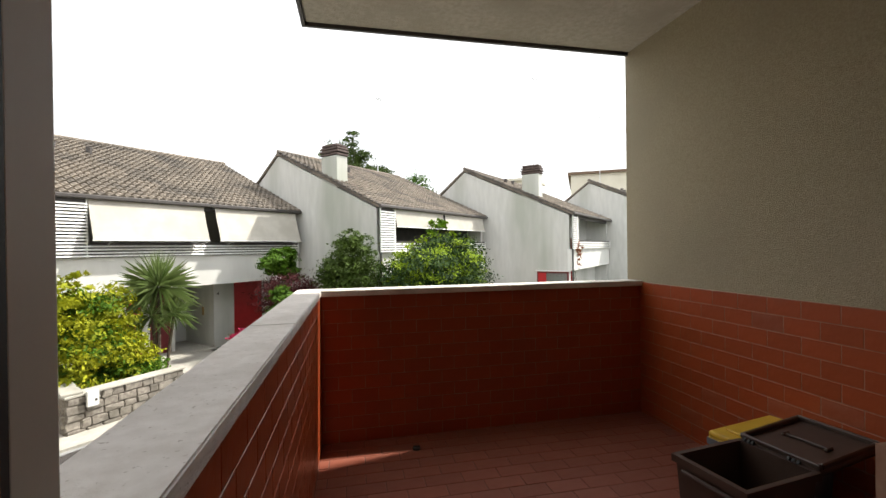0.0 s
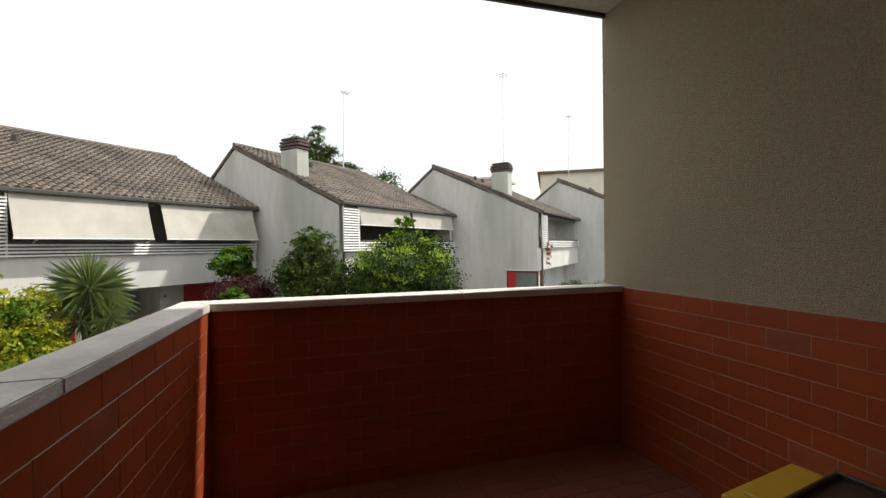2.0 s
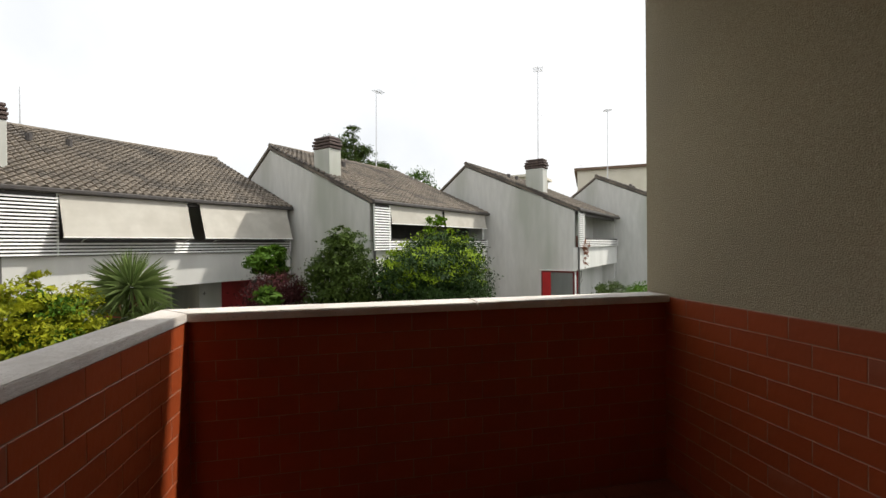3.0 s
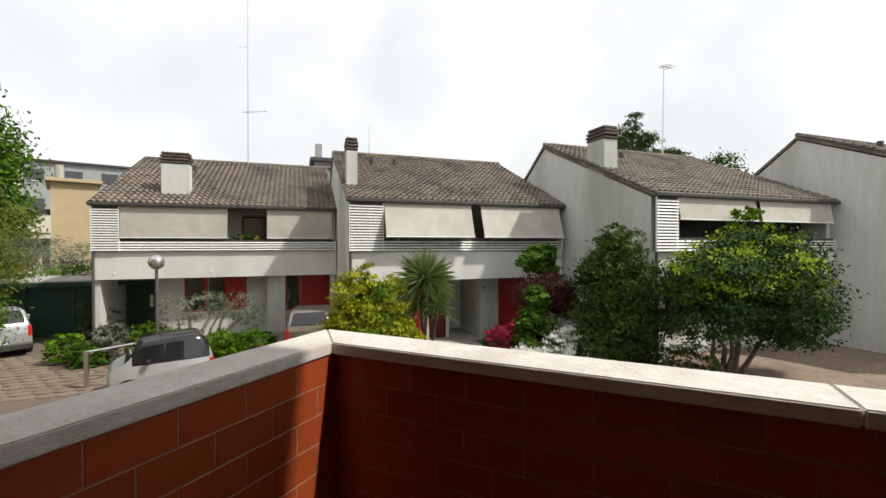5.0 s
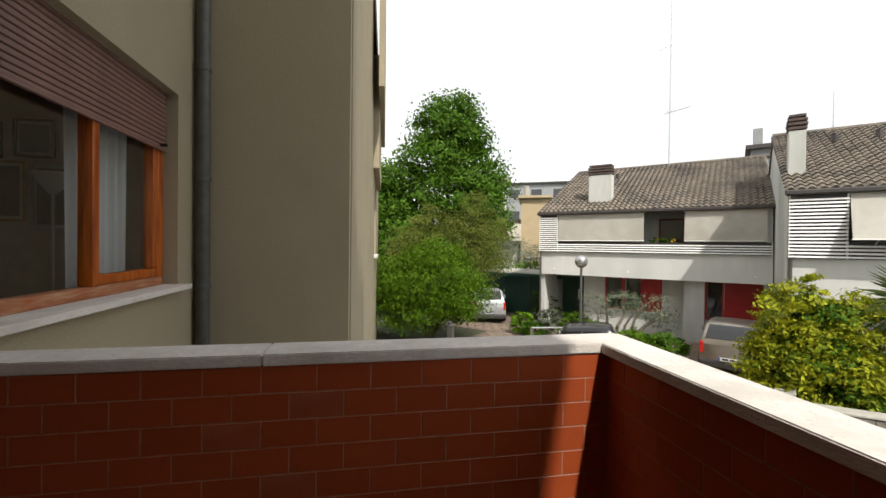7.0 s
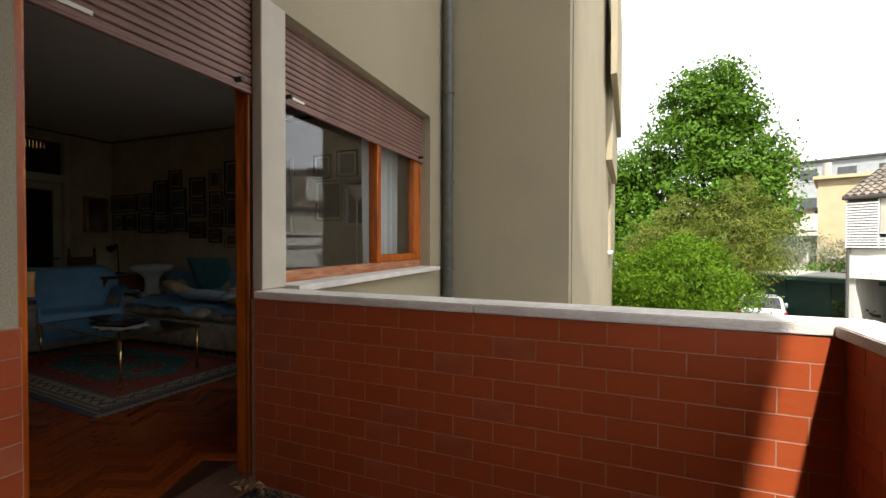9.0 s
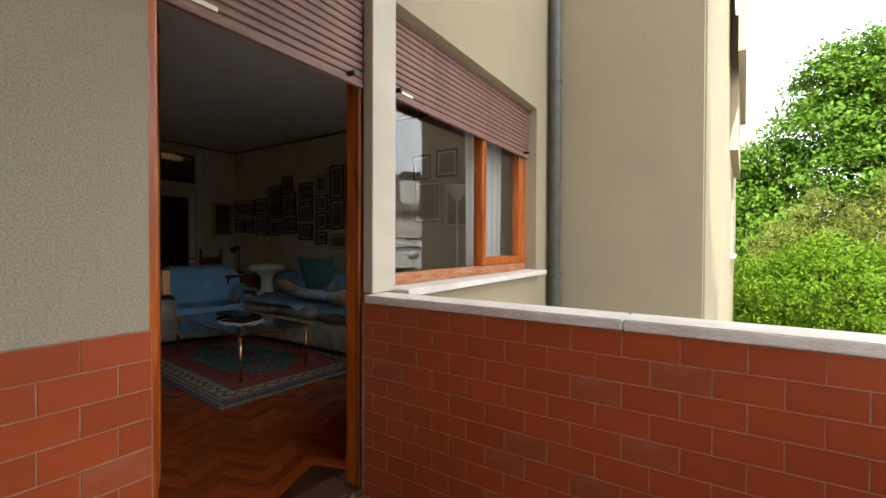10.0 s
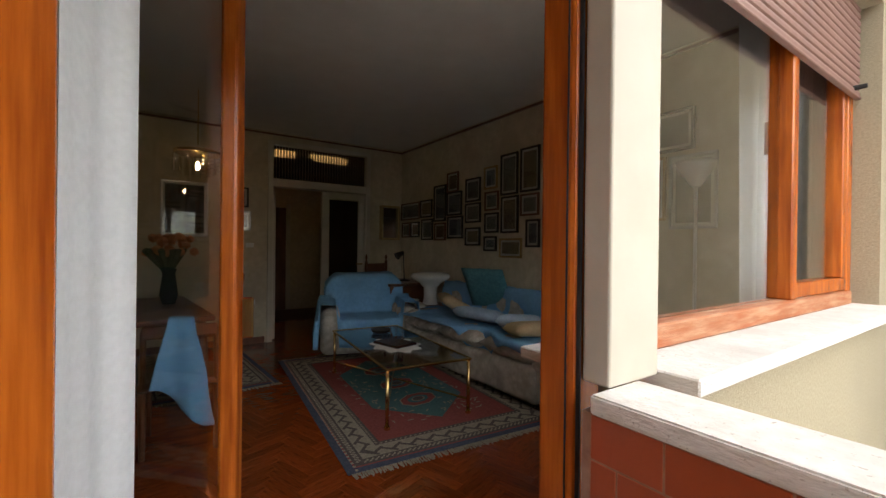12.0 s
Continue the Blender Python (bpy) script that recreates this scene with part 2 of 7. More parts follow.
def tile_field(parent, origin, up, width, height, tw, th, gap, out, material, worn=None, shift=0.5, rnd=None, name="tile", depth=0.012):
    """A running bond of single tiles in one plane; alike tiles share one mesh."""
    rnd = rnd or random.Random(3)
    o, u, n = Vector(origin), Vector(up), Vector(out)
    a = u.cross(n)
    rot = Matrix((a, u, n)).transposed().to_4x4()
    meshes = {}
    rows = int(math.ceil(height / th - 0.02))
    for j in range(rows):
        z0, z1 = j * th, min((j + 1) * th, height)
        x = -tw * shift * (j % 2)
        while x < width - 0.015:
            a0, a1 = max(x, 0), min(x + tw, width)
            x += tw
            if a1 - a0 < 0.02 or z1 - z0 < 0.015:
                continue
            mt = worn if worn and rnd.random() < 0.07 else material
            key = (round(a1 - a0, 3), round(z1 - z0, 3), mt.name)
            if key not in meshes:
                bm = box(-(a1 - a0 - gap) / 2, (a1 - a0 - gap) / 2, -(z1 - z0 - gap) / 2, (z1 - z0 - gap) / 2, 0, depth, 0.002)
                me = bpy.data.meshes.new(name)
                bm.to_mesh(me)
                bm.free()
                me.materials.append(mt)
                meshes[key] = me
            ob = new(name, meshes[key])
            ob.parent = parent
            tilt = pose(0, 0, 0, rnd.uniform(-0.25, 0.25), rnd.uniform(-0.25, 0.25), 0)
            ob.matrix_basis = Matrix.Translation(o + a * (a0 + a1) / 2 + u * (z0 + z1) / 2) @ rot @ tilt


# ---- balcony and own building ----
GROUND = -2.62
BX, BY, CAP = 2.425, 2.462, 1.03
floor_b = structure("floor_balcony", box(-0.13, BX + 0.3, -0.02, BY + 0.11, -0.25, -0.003), mat("dark_floor_grout", (0.14, 0.06, 0.045), (0.19, 0.10, 0.08), 0.9, 12), "balcony floor slab with red clay tiles", "floor")
wall_w = structure("wall_west_parapet", box(-0.13, -0.0012, -0.02, BY + 0.11, -0.24, CAP - 0.0395), GROUT, "low balcony parapet clad in red tiles", "parapet")
wall_n = structure("wall_north_parapet", box(-0.001, BX + 0.011, BY + 0.0012, BY + 0.11, -0.24, CAP - 0.0395), GROUT, "low front balcony parapet clad in red tiles", "parapet")
# side wall continues out of view to 13 m, to block sun from the wing
wall_e = structure("wall_east", box(BX + 0.012, BX + 0.3, -0.3, 2.64, GROUND - 0.1, 13.0), STUCCO, "grey beige stucco side wall above red tiles", "wall")
ground_w = structure("wall_below_parapet", box(-0.27, BX + 0.29, -0.3, BY + 0.26, GROUND - 0.1, -0.25), STUCCO, "stuccoed wall under the balcony", "wall")

# coping in three stones, mitred at the corner
def coping(name, outline, z0=CAP - 0.039, z1=CAP):
    bm = bmesh.new()
    a = [bm.verts.new((x, y, z0)) for x, y in outline]
    b = [bm.verts.new((x, y, z1)) for x, y in outline]
    k = len(a)
    bm.faces.new(a[::-1])
    bm.faces.new(b)
    for i in range(k):
        bm.faces.new((a[i], a[(i + 1) % k], b[(i + 1) % k], b[i]))
    bmesh.ops.recalc_face_normals(bm, faces=bm.faces)
    bmesh.ops.bevel(bm, geom=bm.edges[:], offset=0.004, segments=2, affect="EDGES")
    return structure(name, bm, TRAV, "pale limestone coping stone on the balcony parapet", "coping")


CW, CI, CN = 0.17, 0.008, BY - 0.031
coping("coping_west_1", [(CI, 0.004), (CI, 1.217), (CI - CW, 1.217), (CI - CW, 0.004)])
coping("coping_west_2", [(CI, 1.22), (CI, CN), (CI - CW, CN + CW), (CI - CW, 1.22)])
coping("coping_north_1", [(CI + 0.002, CN), (1.327, CN), (1.327, CN + CW), (CI - CW + 0.002, CN + CW)])
coping("coping_north_2", [(1.33, CN), (BX, CN), (BX, CN + CW), (1.33, CN + CW)])

# slab of the balcony above
UP = 2.88
slab = structure("ceiling_balcony", box(-0.085, BX + 0.3, -0.02, 2.60, UP, UP + 0.25, 0.01), mat("raw_concrete_soffit", (0.42, 0.38, 0.31), (0.52, 0.48, 0.40), 0.95, 30, bump=0.7, bscale=70, c3=(0.40, 0.36, 0.29), mscale=2, spec=0.1), "rough painted concrete soffit of the balcony above", "ceiling")
structure("slab_edge_trim", box(-0.11, BX + 0.3, 2.602, 2.625, UP - 0.022, UP + 0.24), DARKMETAL, "dark metal edge strip of the slab above", "trim")
structure("slab_edge_trim_west", box(-0.11, -0.087, -0.0, 2.60, UP - 0.022, UP + 0.24), DARKMETAL, "dark metal edge strip of the slab above", "trim")
structure("wall_upper_parapet", box(-0.085, BX + 0.3, 2.40, 2.60, UP + 0.25, UP + 1.3), STUCCO, "stuccoed parapet of the balcony above", "parapet")

# south wall: door, post, window
DX0, DX1, DTOP = -0.045, 0.962, 2.62
WX0, WX1, WZ0, WZ1 = -2.40, -0.215, 1.02, 2.61
wt = -0.28
S = "grey beige stucco outer wall of the flat"
structure("wall_south_east", box(DX1, BX + 0.3, wt, 0, -0.25, 3.1), STUCCO_ROUGH, S, "wall")
structure("wall_south_head", box(WX0, DX1, wt, 0, DTOP, 3.1), STUCCO, S, "wall")
structure("wall_south_apron", box(WX0, DX0 - 0.185, wt, 0, GROUND - 0.1, WZ0 - 0.02), STUCCO, S, "wall")
structure("wall_south_end", box(-2.81, WX0, wt, 0, GROUND - 0.1, 3.1), STUCCO, S, "wall")
# unseen wall above, carried up to 13 m as a sun block
structure("wall_south_upper", box(-2.81, BX + 0.3, wt, 0, 3.1, 13.0), STUCCO, S, "wall")
structure("post_south", box(DX0 - 0.185, DX0, -0.055, 0.012, CAP + 0.002, DTOP, 0.006, 2), PILASTER, "beige painted post between door and window", "post")
structure("threshold", box(DX0, DX1, wt, 0.005, -0.25, 0.004), mat("weathered_sill_wood", (0.10, 0.045, 0.03), (0.17, 0.085, 0.055), 0.7, 8, bump=0.3, bscale=40, c3=(0.12, 0.06, 0.045), mscale=3, stretch=(1, 8, 8)), "worn brown wooden door threshold", "threshold")
structure("window_sill", box(WX0 - 0.04, DX0 - 0.19, -0.22, 0.10, WZ0 - 0.018, WZ0 + 0.022, 0.004), TRAV, "pale stone window sill", "sill")

# projecting wing, further along the building
# slab and parapet out of view, added to keep sun off the wing
structure("ceiling_balcony_upper", box(-0.05, BX, 0.002, 2.70, 5.9, 6.15), STUCCO, "unseen slab higher up, added to shade the wing", "ceiling")
structure("wall_second_parapet", box(-0.05, BX, 2.5, 2.70, 6.15, 7.2), STUCCO, "unseen parapet higher up, added to shade the wing", "parapet")
PX, PY = -2.81, 1.385
structure("wall_wing_east", box(PX - 0.3, PX, -0.28, PY, GROUND - 0.1, 9.0), STUCCO, "grey beige stucco wall of the projecting wing", "wall")
WING = pose(PX, PY, 0, 0, 0, -2.6)
def wing_box(name, x0, x1, y0, y1, z0, z1, material, label, category):
    ob = structure(name, box(x0, x1, y0, y1, z0, z1), material, label, category)
    ob.matrix_world = WING
    return ob


WLAB = "grey beige stucco wall of the projecting wing"
wing_box("wall_wing_north_a", -9.2, -0.3, -0.3, -0.001, GROUND - 0.1, 9.0, STUCCO, WLAB, "wall")
wing_box("wall_wing_north_b", -11.2, -9.2, -0.3, -0.001, GROUND - 0.1, 0.95, STUCCO, WLAB, "wall")
wing_box("wall_wing_north_c", -11.2, -9.2, -0.3, -0.001, 3.3, 9.0, STUCCO, WLAB, "wall")
wing_box("wall_wing_north_d", -16.0, -11.2, -0.3, -0.001, GROUND - 0.1, 9.0, STUCCO, WLAB, "wall")
wing_box("wing_bay", -12.5, -7.5, 0.002, 0.16, 3.5, 6.6, STUCCO, "stuccoed upper bay of the wing", "wall")
wing_box("wing_bay_upper", -12.5, -6.0, 0.162, 0.3, 5.2, 9.0, STUCCO, "stuccoed upper bay of the wing", "wall")
wing_box("wing_window_sill", -11.3, -9.1, -0.05, 0.1, 0.95, 1.03, TRAV, "pale stone window sill", "sill")
wing_box("wing_window_shutter", -11.2, -9.2, -0.2, -0.15, 0.95, 3.3, mat("faded_red_shutter", (0.30, 0.10, 0.07), (0.36, 0.14, 0.10), 0.6, 8), "faded red roller shutter", "shutter")

# ---- ground ----
def flat(name, x0, x1, y0, y1, z, material, label, category, m=None, thick=0.05):
    ob = structure(name, box(x0, x1, y0, y1, z - thick, z), material, label, category)
    if m is not None:
        ob.matrix_world = m
    return ob


def Y(s, d, z=GROUND):
    """Yard place: s along the facades, d away from the balcony."""
    return ((s - d) * 0.70711, (s + d) * 0.70711, z)


YARD = Matrix.Translation((0, 0, 0)) @ pose(0, 0, 0, 0, 0, 45)  # x along the facades, y away from the balcony
flat("ground", -1500, 1500, -1500, 1500, GROUND - 0.06, SOIL, "dark garden soil and grass", "ground")
flat("road", -40, 60, 2.2, 10.3, GROUND, ASPHALT, "grey asphalt lane with manhole covers", "road", YARD)
flat("pavement", 1.8, 6.6, 10.34, 12.0, GROUND + 0.02, CONCRETE, "pale stone pavement beside the lane", "pavement", YARD, 0.10)
flat("kerb", -3, 8, 10.302, 10.42, GROUND + 0.055, CONCRETE, "pale stone kerb", "kerb", YARD, 0.14)
SAND = mat("dark_joint_sand", (0.12, 0.09, 0.07), (0.17, 0.13, 0.10), 0.95, 20)
flat("driveway_end", -11.5, -1.5, 17.51, 26, GROUND - 0.012, SAND, "brown natural stone paving before the garages", "driveway", YARD)
drive = flat("driveway", -7.3, -1.5, 10.45, 17.5, GROUND - 0.012, SAND, "brown natural stone paving of the driveway", "driveway", YARD)
flat("court", -1.4, 3.0, 10.45, 24, GROUND - 0.004, PORPHYRY, "brown stone parking bay", "driveway", YARD)
flat("path", 6.5, 8.6, 11.2, 18, GROUND + 0.03, CONCRETE, "pale concrete path to the porch", "path", YARD, 0.08)
flat("path_far", 13.2, 34, 6.5, 13, GROUND + 0.012, PORPHYRY, "stone paved path beside the houses", "path", YARD)


# ---- houses ----
def louvres(parent, x0, x1, z0, z1, y, step=0.085, name="louvre_panel"):
    """A rack of slanted slats between two thin posts; each slat its own piece."""
    bm = bmesh.new()
    add_box(bm, x0, x0 + 0.035, y + 0.02, y + 0.06, z0, z1)
    add_box(bm, x1 - 0.035, x1, y + 0.02, y + 0.06, z0, z1)
    # added backing sheet, coloured dark below to imitate shade between the slats
    add_box(bm, x0 + 0.04, x1 - 0.04, y + 0.07, y + 0.075, z0, z1)
    rack = part(name, bm, LOUVRE, parent)
    # gutter metal lends the backing its shade colour
    rack.data.materials.append(DARKMETAL)
    for p in rack.data.polygons:
        if p.center.y > y + 0.066:
            p.material_index = 1
    k = int((z1 - z0) / step)
    me = None
    for i in range(k):
        if me is None:
            me = bpy.data.meshes.new("slat")
            b2 = box(x0, x1, -0.008, 0.008, -step * 0.30, step * 0.30, 0.003)
            b2.to_mesh(me)
            b2.free()
            me.materials.append(LOUVRE)
        s = new("slat", me)
        s.parent = rack
        s.matrix_basis = pose(0, y, z0 + step * (i + 0.5), -28, 0, 0)


def roof_field(parent, w, slope_len, rise, y0, z0, over=0.1):
    """Interlocking wavy roof tiles in courses, one mesh; rises away from the eave."""
    ang = math.atan2(rise, slope_len)
    ln = math.hypot(rise, slope_len)
    nc, pitch = int(ln / 0.34), 0.235
    k = int((w + 2 * over) / pitch)
    verts, faces = [], []
    prof = [(0.0, 0.0), (0.05, 0.02), (0.10, 0.065), (0.15, 0.075), (0.20, 0.045), (0.235, 0.0)]
    rnd = random.Random(7)
    for j in range(nc + 1):
        d0, d1 = j * 0.34 - 0.05, min((j + 1) * 0.34 + 0.02, ln)
        for i in range(k):
            x = -over + i * pitch
            base = len(verts)
            dz = rnd.uniform(-0.006, 0.006)
            for d, lift in ((d0, 0.07), (d1, 0.012)):
                for px, pz in prof:
                    hh = pz + lift + dz
                    verts.append((x + px, y0 + d * math.cos(ang) - hh * math.sin(ang), z0 + d * math.sin(ang) + hh * math.cos(ang)))
            for px, pz in prof:
                verts.append((x + px, y0 + d0 * math.cos(ang), z0 + d0 * math.sin(ang)))
            for q in range(5):
                faces.append((base + q, base + q + 1, base + 7 + q, base + 6 + q))
                faces.append((base + 12 + q, base + 13 + q, base + q + 1, base + q))
    me = bpy.data.meshes.new("roof_tiles")
    me.from_pydata(verts, [], faces)
    me.materials.append(ROOFT)
    ob = new("roof_tiles", me)
    ob.parent = parent
    ob["kind"] = "stuff"
    return ob


def chimney(parent, x, y, w, d, z0, z1, caps=1):
    c = part("chimney", box(x - w / 2, x + w / 2, y - d / 2, y + d / 2, z0, z1, 0.01), WHITEWALL, parent, "white rendered chimney with dark slatted cap")
    n = caps
    for i in range(n):
        cw = w / n
        cx = x - w / 2 + cw * (i + 0.5)
        bm = bmesh.new()
        for q in range(4):
            f = (1.12, 1.2, 1.14, 1.0)[q]
            add_box(bm, cx - cw / 2 * f, cx + cw / 2 * f, y - d / 2 * f, y + d / 2 * f, z1 + 0.02 + q * 0.13, z1 + 0.11 + q * 0.13, 0.015)
        add_box(bm, cx - cw * 0.32, cx + cw * 0.32, y - d * 0.32, y + d * 0.32, z1, z1 + 0.5)
        part("chimney_cap", bm, mat("dark_terracotta_cap", (0.07, 0.05, 0.045), (0.12, 0.085, 0.075), 0.8, 8), c)


EAVE, RISE, RUN = 3.04 - GROUND, 2.91, 6.33  # heights from the ground


def house(s0, w, m0, blinds, label, chim, depth=11.5, fascia0=2.62, sw=0.93):
    """A row house: local x along the front, y to the back, z from the ground."""
    h = empty("row_house", pose(s0 * 0.70711 + m0 * 0.70711, s0 * 0.70711 - m0 * 0.70711, GROUND, 0, 0, 45), label, "house", "row of white houses")
    # side walls with the slope of the roof
    gable = [(0.12, -0.05), (0.12, EAVE - 0.12), (RUN, EAVE - 0.12 + RISE * (RUN - 0.12) / RUN), (depth, EAVE - 1.2), (depth, -0.05)]
    for x in (0.0, w - 0.22):
        bm = prism(gable, x, x + 0.22)
        bmesh.ops.transform(bm, matrix=Matrix(((0, 1, 0, 0), (1, 0, 0, 0), (0, 0, 1, 0), (0, 0, 0, 1))), verts=bm.verts)
        bmesh.ops.recalc_face_normals(bm, faces=bm.faces)
        part("side_wall", bm, WHITEWALL, h, "white rendered gable wall with grey streaks")
    # upper storey: fascia, recess, floor
    part("fascia", box(-0.02, w + 0.02, 0.0, 0.2, fascia0, 3.74), WHITEBAND, h, "white fascia of the upper storey")
    part("upper_floor", box(0.22, w - 0.22, 0.2, 2.4, fascia0, fascia0 + 0.25), WHITEBAND, h)
    part("back_wall", box(0.22, w - 0.22, 1.5, 1.7, fascia0 + 0.25, EAVE + 0.55), WHITEWALL, h)
    part("lintel", box(0.22, w - 0.22, 0.1, 0.28, EAVE - 0.25, EAVE - 0.02), DARKMETAL, h)
    # roof
    ang = math.atan2(RISE, RUN)
    bm = prism([(-0.10, EAVE - 0.13), (-0.10, EAVE - 0.03), (RUN, EAVE + RISE), (depth + 0.2, EAVE - 1.1), (depth + 0.2, EAVE - 1.22), (RUN, EAVE + RISE - 0.13)], -0.06, w + 0.06)
    bmesh.ops.transform(bm, matrix=Matrix(((0, 1, 0, 0), (1, 0, 0, 0), (0, 0, 1, 0), (0, 0, 0, 1))), verts=bm.verts)
    bmesh.ops.recalc_face_normals(bm, faces=bm.faces)
    roof = part("roof", bm, ROOFT, h, "grey brown tiled roof")
    roof_field(roof, w, RUN + 0.10, RISE + 0.03, -0.10, EAVE - 0.02)
    part("gutter", box(-0.1, w + 0.1, -0.21, -0.09, EAVE - 0.12, EAVE + 0.02, 0.03), DARKMETAL, roof, "dark metal gutter")
    ridge = bmesh.new()
    for i in range(int(w / 0.4) + 1):
        x = min(i * 0.4, w)
        add_cyl(ridge, (x - 0.03, RUN, EAVE + RISE + 0.04), (x + 0.42, RUN, EAVE + RISE + 0.055), 0.11, 0.095, 8)
    part("ridge_tiles", ridge, ROOFT, roof)
    for x in (-0.05, w - 0.05):
        vb = bmesh.new()
        add_box(vb, x, x + 0.10, 0, math.hypot(RUN + 0.10, RISE), -0.12, 0.085)
        bmesh.ops.transform(vb, matrix=pose(0, -0.10, EAVE - 0.03, math.degrees(ang), 0, 0), verts=vb.verts)
        part("verge", vb, DARKMETAL if x < 1 else ROOFT, roof)
    for x, y in ((1.6, 4.4), (2.7, 4.4)):
        z = EAVE + RISE * y / RUN
        part("roof_vent", cyl((x, y, z), (x, y, z + 0.35), 0.09, 0.11, 10), DARKMETAL, roof)
    part("downpipe", cyl((0.06, -0.06, 0), (0.06, -0.06, EAVE - 0.1), 0.05), PIPE, h)
    # louvred railing and corner screen
    louvres(h, sw - 0.03, w, 3.74, 4.21, -0.10, 0.1, "railing")
    louvres(h, 0.0, sw, 3.74, EAVE - 0.14, -0.12, 0.1, "corner_screen")
    # roll-down cloths
    for x0, x1, zb, out in blinds:
        bm = bmesh.new()
        ztop = EAVE - 0.12
        n = 10
        front = [(bm.verts.new((x0, -0.06 - out * (i / n), ztop + (zb - ztop) * i / n - 0.03 * math.sin(math.pi * i / n))), bm.verts.new((x1, -0.06 - out * (i / n), ztop + (zb - ztop) * i / n - 0.03 * math.sin(math.pi * i / n)))) for i in range(n + 1)]
        for a, b in zip(front, front[1:]):
            bm.faces.new((a[0], a[1], b[1], b[0]))
        bm.normal_update()
        bmesh.ops.solidify(bm, geom=bm.faces[:], thickness=0.006)
        cloth = part("awning", bm, BLIND, h, "cream roll-down awning cloth")
        part("awning_bar", cyl((x0 - 0.02, -0.06 - out, zb), (x1 + 0.02, -0.06 - out, zb), 0.022), LOUVRE, cloth)
        part("awning_roller", cyl((x0 - 0.04, -0.02, ztop + 0.02), (x1 + 0.04, -0.02, ztop + 0.02), 0.05), LOUVRE, cloth)
        if out > 0.2:
            for xx in (x0 + 0.5, x1 - 0.06):
                part("awning_arm", cyl((xx, -0.06, zb - 0.12), (xx, -0.06 - out, zb), 0.014, None, 8), LOUVRE, cloth)
    for args in chim:
        chimney(h, *args)
    return h


def opening(h, name, x0, x1, z0, z1, y, material, label="", glassy=None, handle=False):
    """A panel door or window: frame, leaf and pane, set in the wall."""
    bm = bmesh.new()
    for a in ((x0, x0 + 0.07, z0, z1), (x1 - 0.07, x1, z0, z1), (x0 + 0.07, x1 - 0.07, z1 - 0.07, z1), (x0 + 0.07, x1 - 0.07, z0, z0 + 0.06)):
        add_box(bm, a[0], a[1], y - 0.05, y + 0.06, a[2], a[3], 0.005)
    fr = part(name, bm, material, h, label)
    if glassy:
        part("pane", box(x0 + 0.07, x1 - 0.07, y, y + 0.012, z0 + 0.06, z1 - 0.07), GREYPANE, fr)
        # near-black sheet behind the pane, in place of the unlit room
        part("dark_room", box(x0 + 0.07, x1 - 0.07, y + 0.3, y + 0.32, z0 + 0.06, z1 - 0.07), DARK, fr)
    else:
        part("leaf", box(x0 + 0.07, x1 - 0.07, y - 0.02, y + 0.03, z0 + 0.06, z1 - 0.07, 0.006), material, fr)
    if handle:
        part("handle", cyl((x1 - 0.14, y - 0.08, z0 + 1.0), (x1 - 0.26, y - 0.08, z0 + 1.0), 0.012, None, 8), STEEL, fr)
    return fr


h1 = house(-5.90, 9.27, -20.34, [(0.95, 4.78, 4.28, 0.05), (6.34, 9.1, 4.28, 0.05)], "white two-storey row house with cream awnings and grey tiled roof", [(2.62, 1.25, 1.06, 0.55, EAVE + 0.3, EAVE + 1.85, 2)])
h2 = house(3.42, 9.0, -15.67, [(1.28, 4.74, 4.27, 0.42), (5.16, 8.8, 4.27, 0.42)], "white two-storey row house with awnings and tree-lined front", [(0.28, 1.45, 0.42, 0.46, EAVE + 0.3, EAVE + 2.0, 1)], sw=1.26)
h3 = house(12.52, 9.1, -10.82, [(0.95, 4.6, 4.8, 0.12), (4.8, 8.8, 4.8, 0.12)], "white two-storey row house with raised awnings and climbing plant", [(0.307, 2.8, 0.62, 0.95, 0.0, EAVE + 2.3, 2)])
h4 = house(21.75, 9.1, -5.83, [], "white two-storey row house with red window panels", [(0.297, 2.2, 0.6, 0.95, 0.0, EAVE + 2.2, 2)])
h5 = house(31.0, 9.1, -0.85, [], "white row house at the far end", [])

# ---- downpipe, shutters, window, door ----
dp = empty("downpipe", pose(-2.71, 0.085, 0), "dark grey metal downpipe with brackets on the wall", "downpipe")
part("pipe", cyl((0, 0, GROUND), (0, 0, 8.5), 0.058, None, 18), PIPE, dp, smooth=True)
for z in (0.98, 1.95, 2.95, 4.6):
    part("bracket", cyl((0, 0, z), (0, 0, z + 0.035), 0.068, None, 18), PIPE, dp)


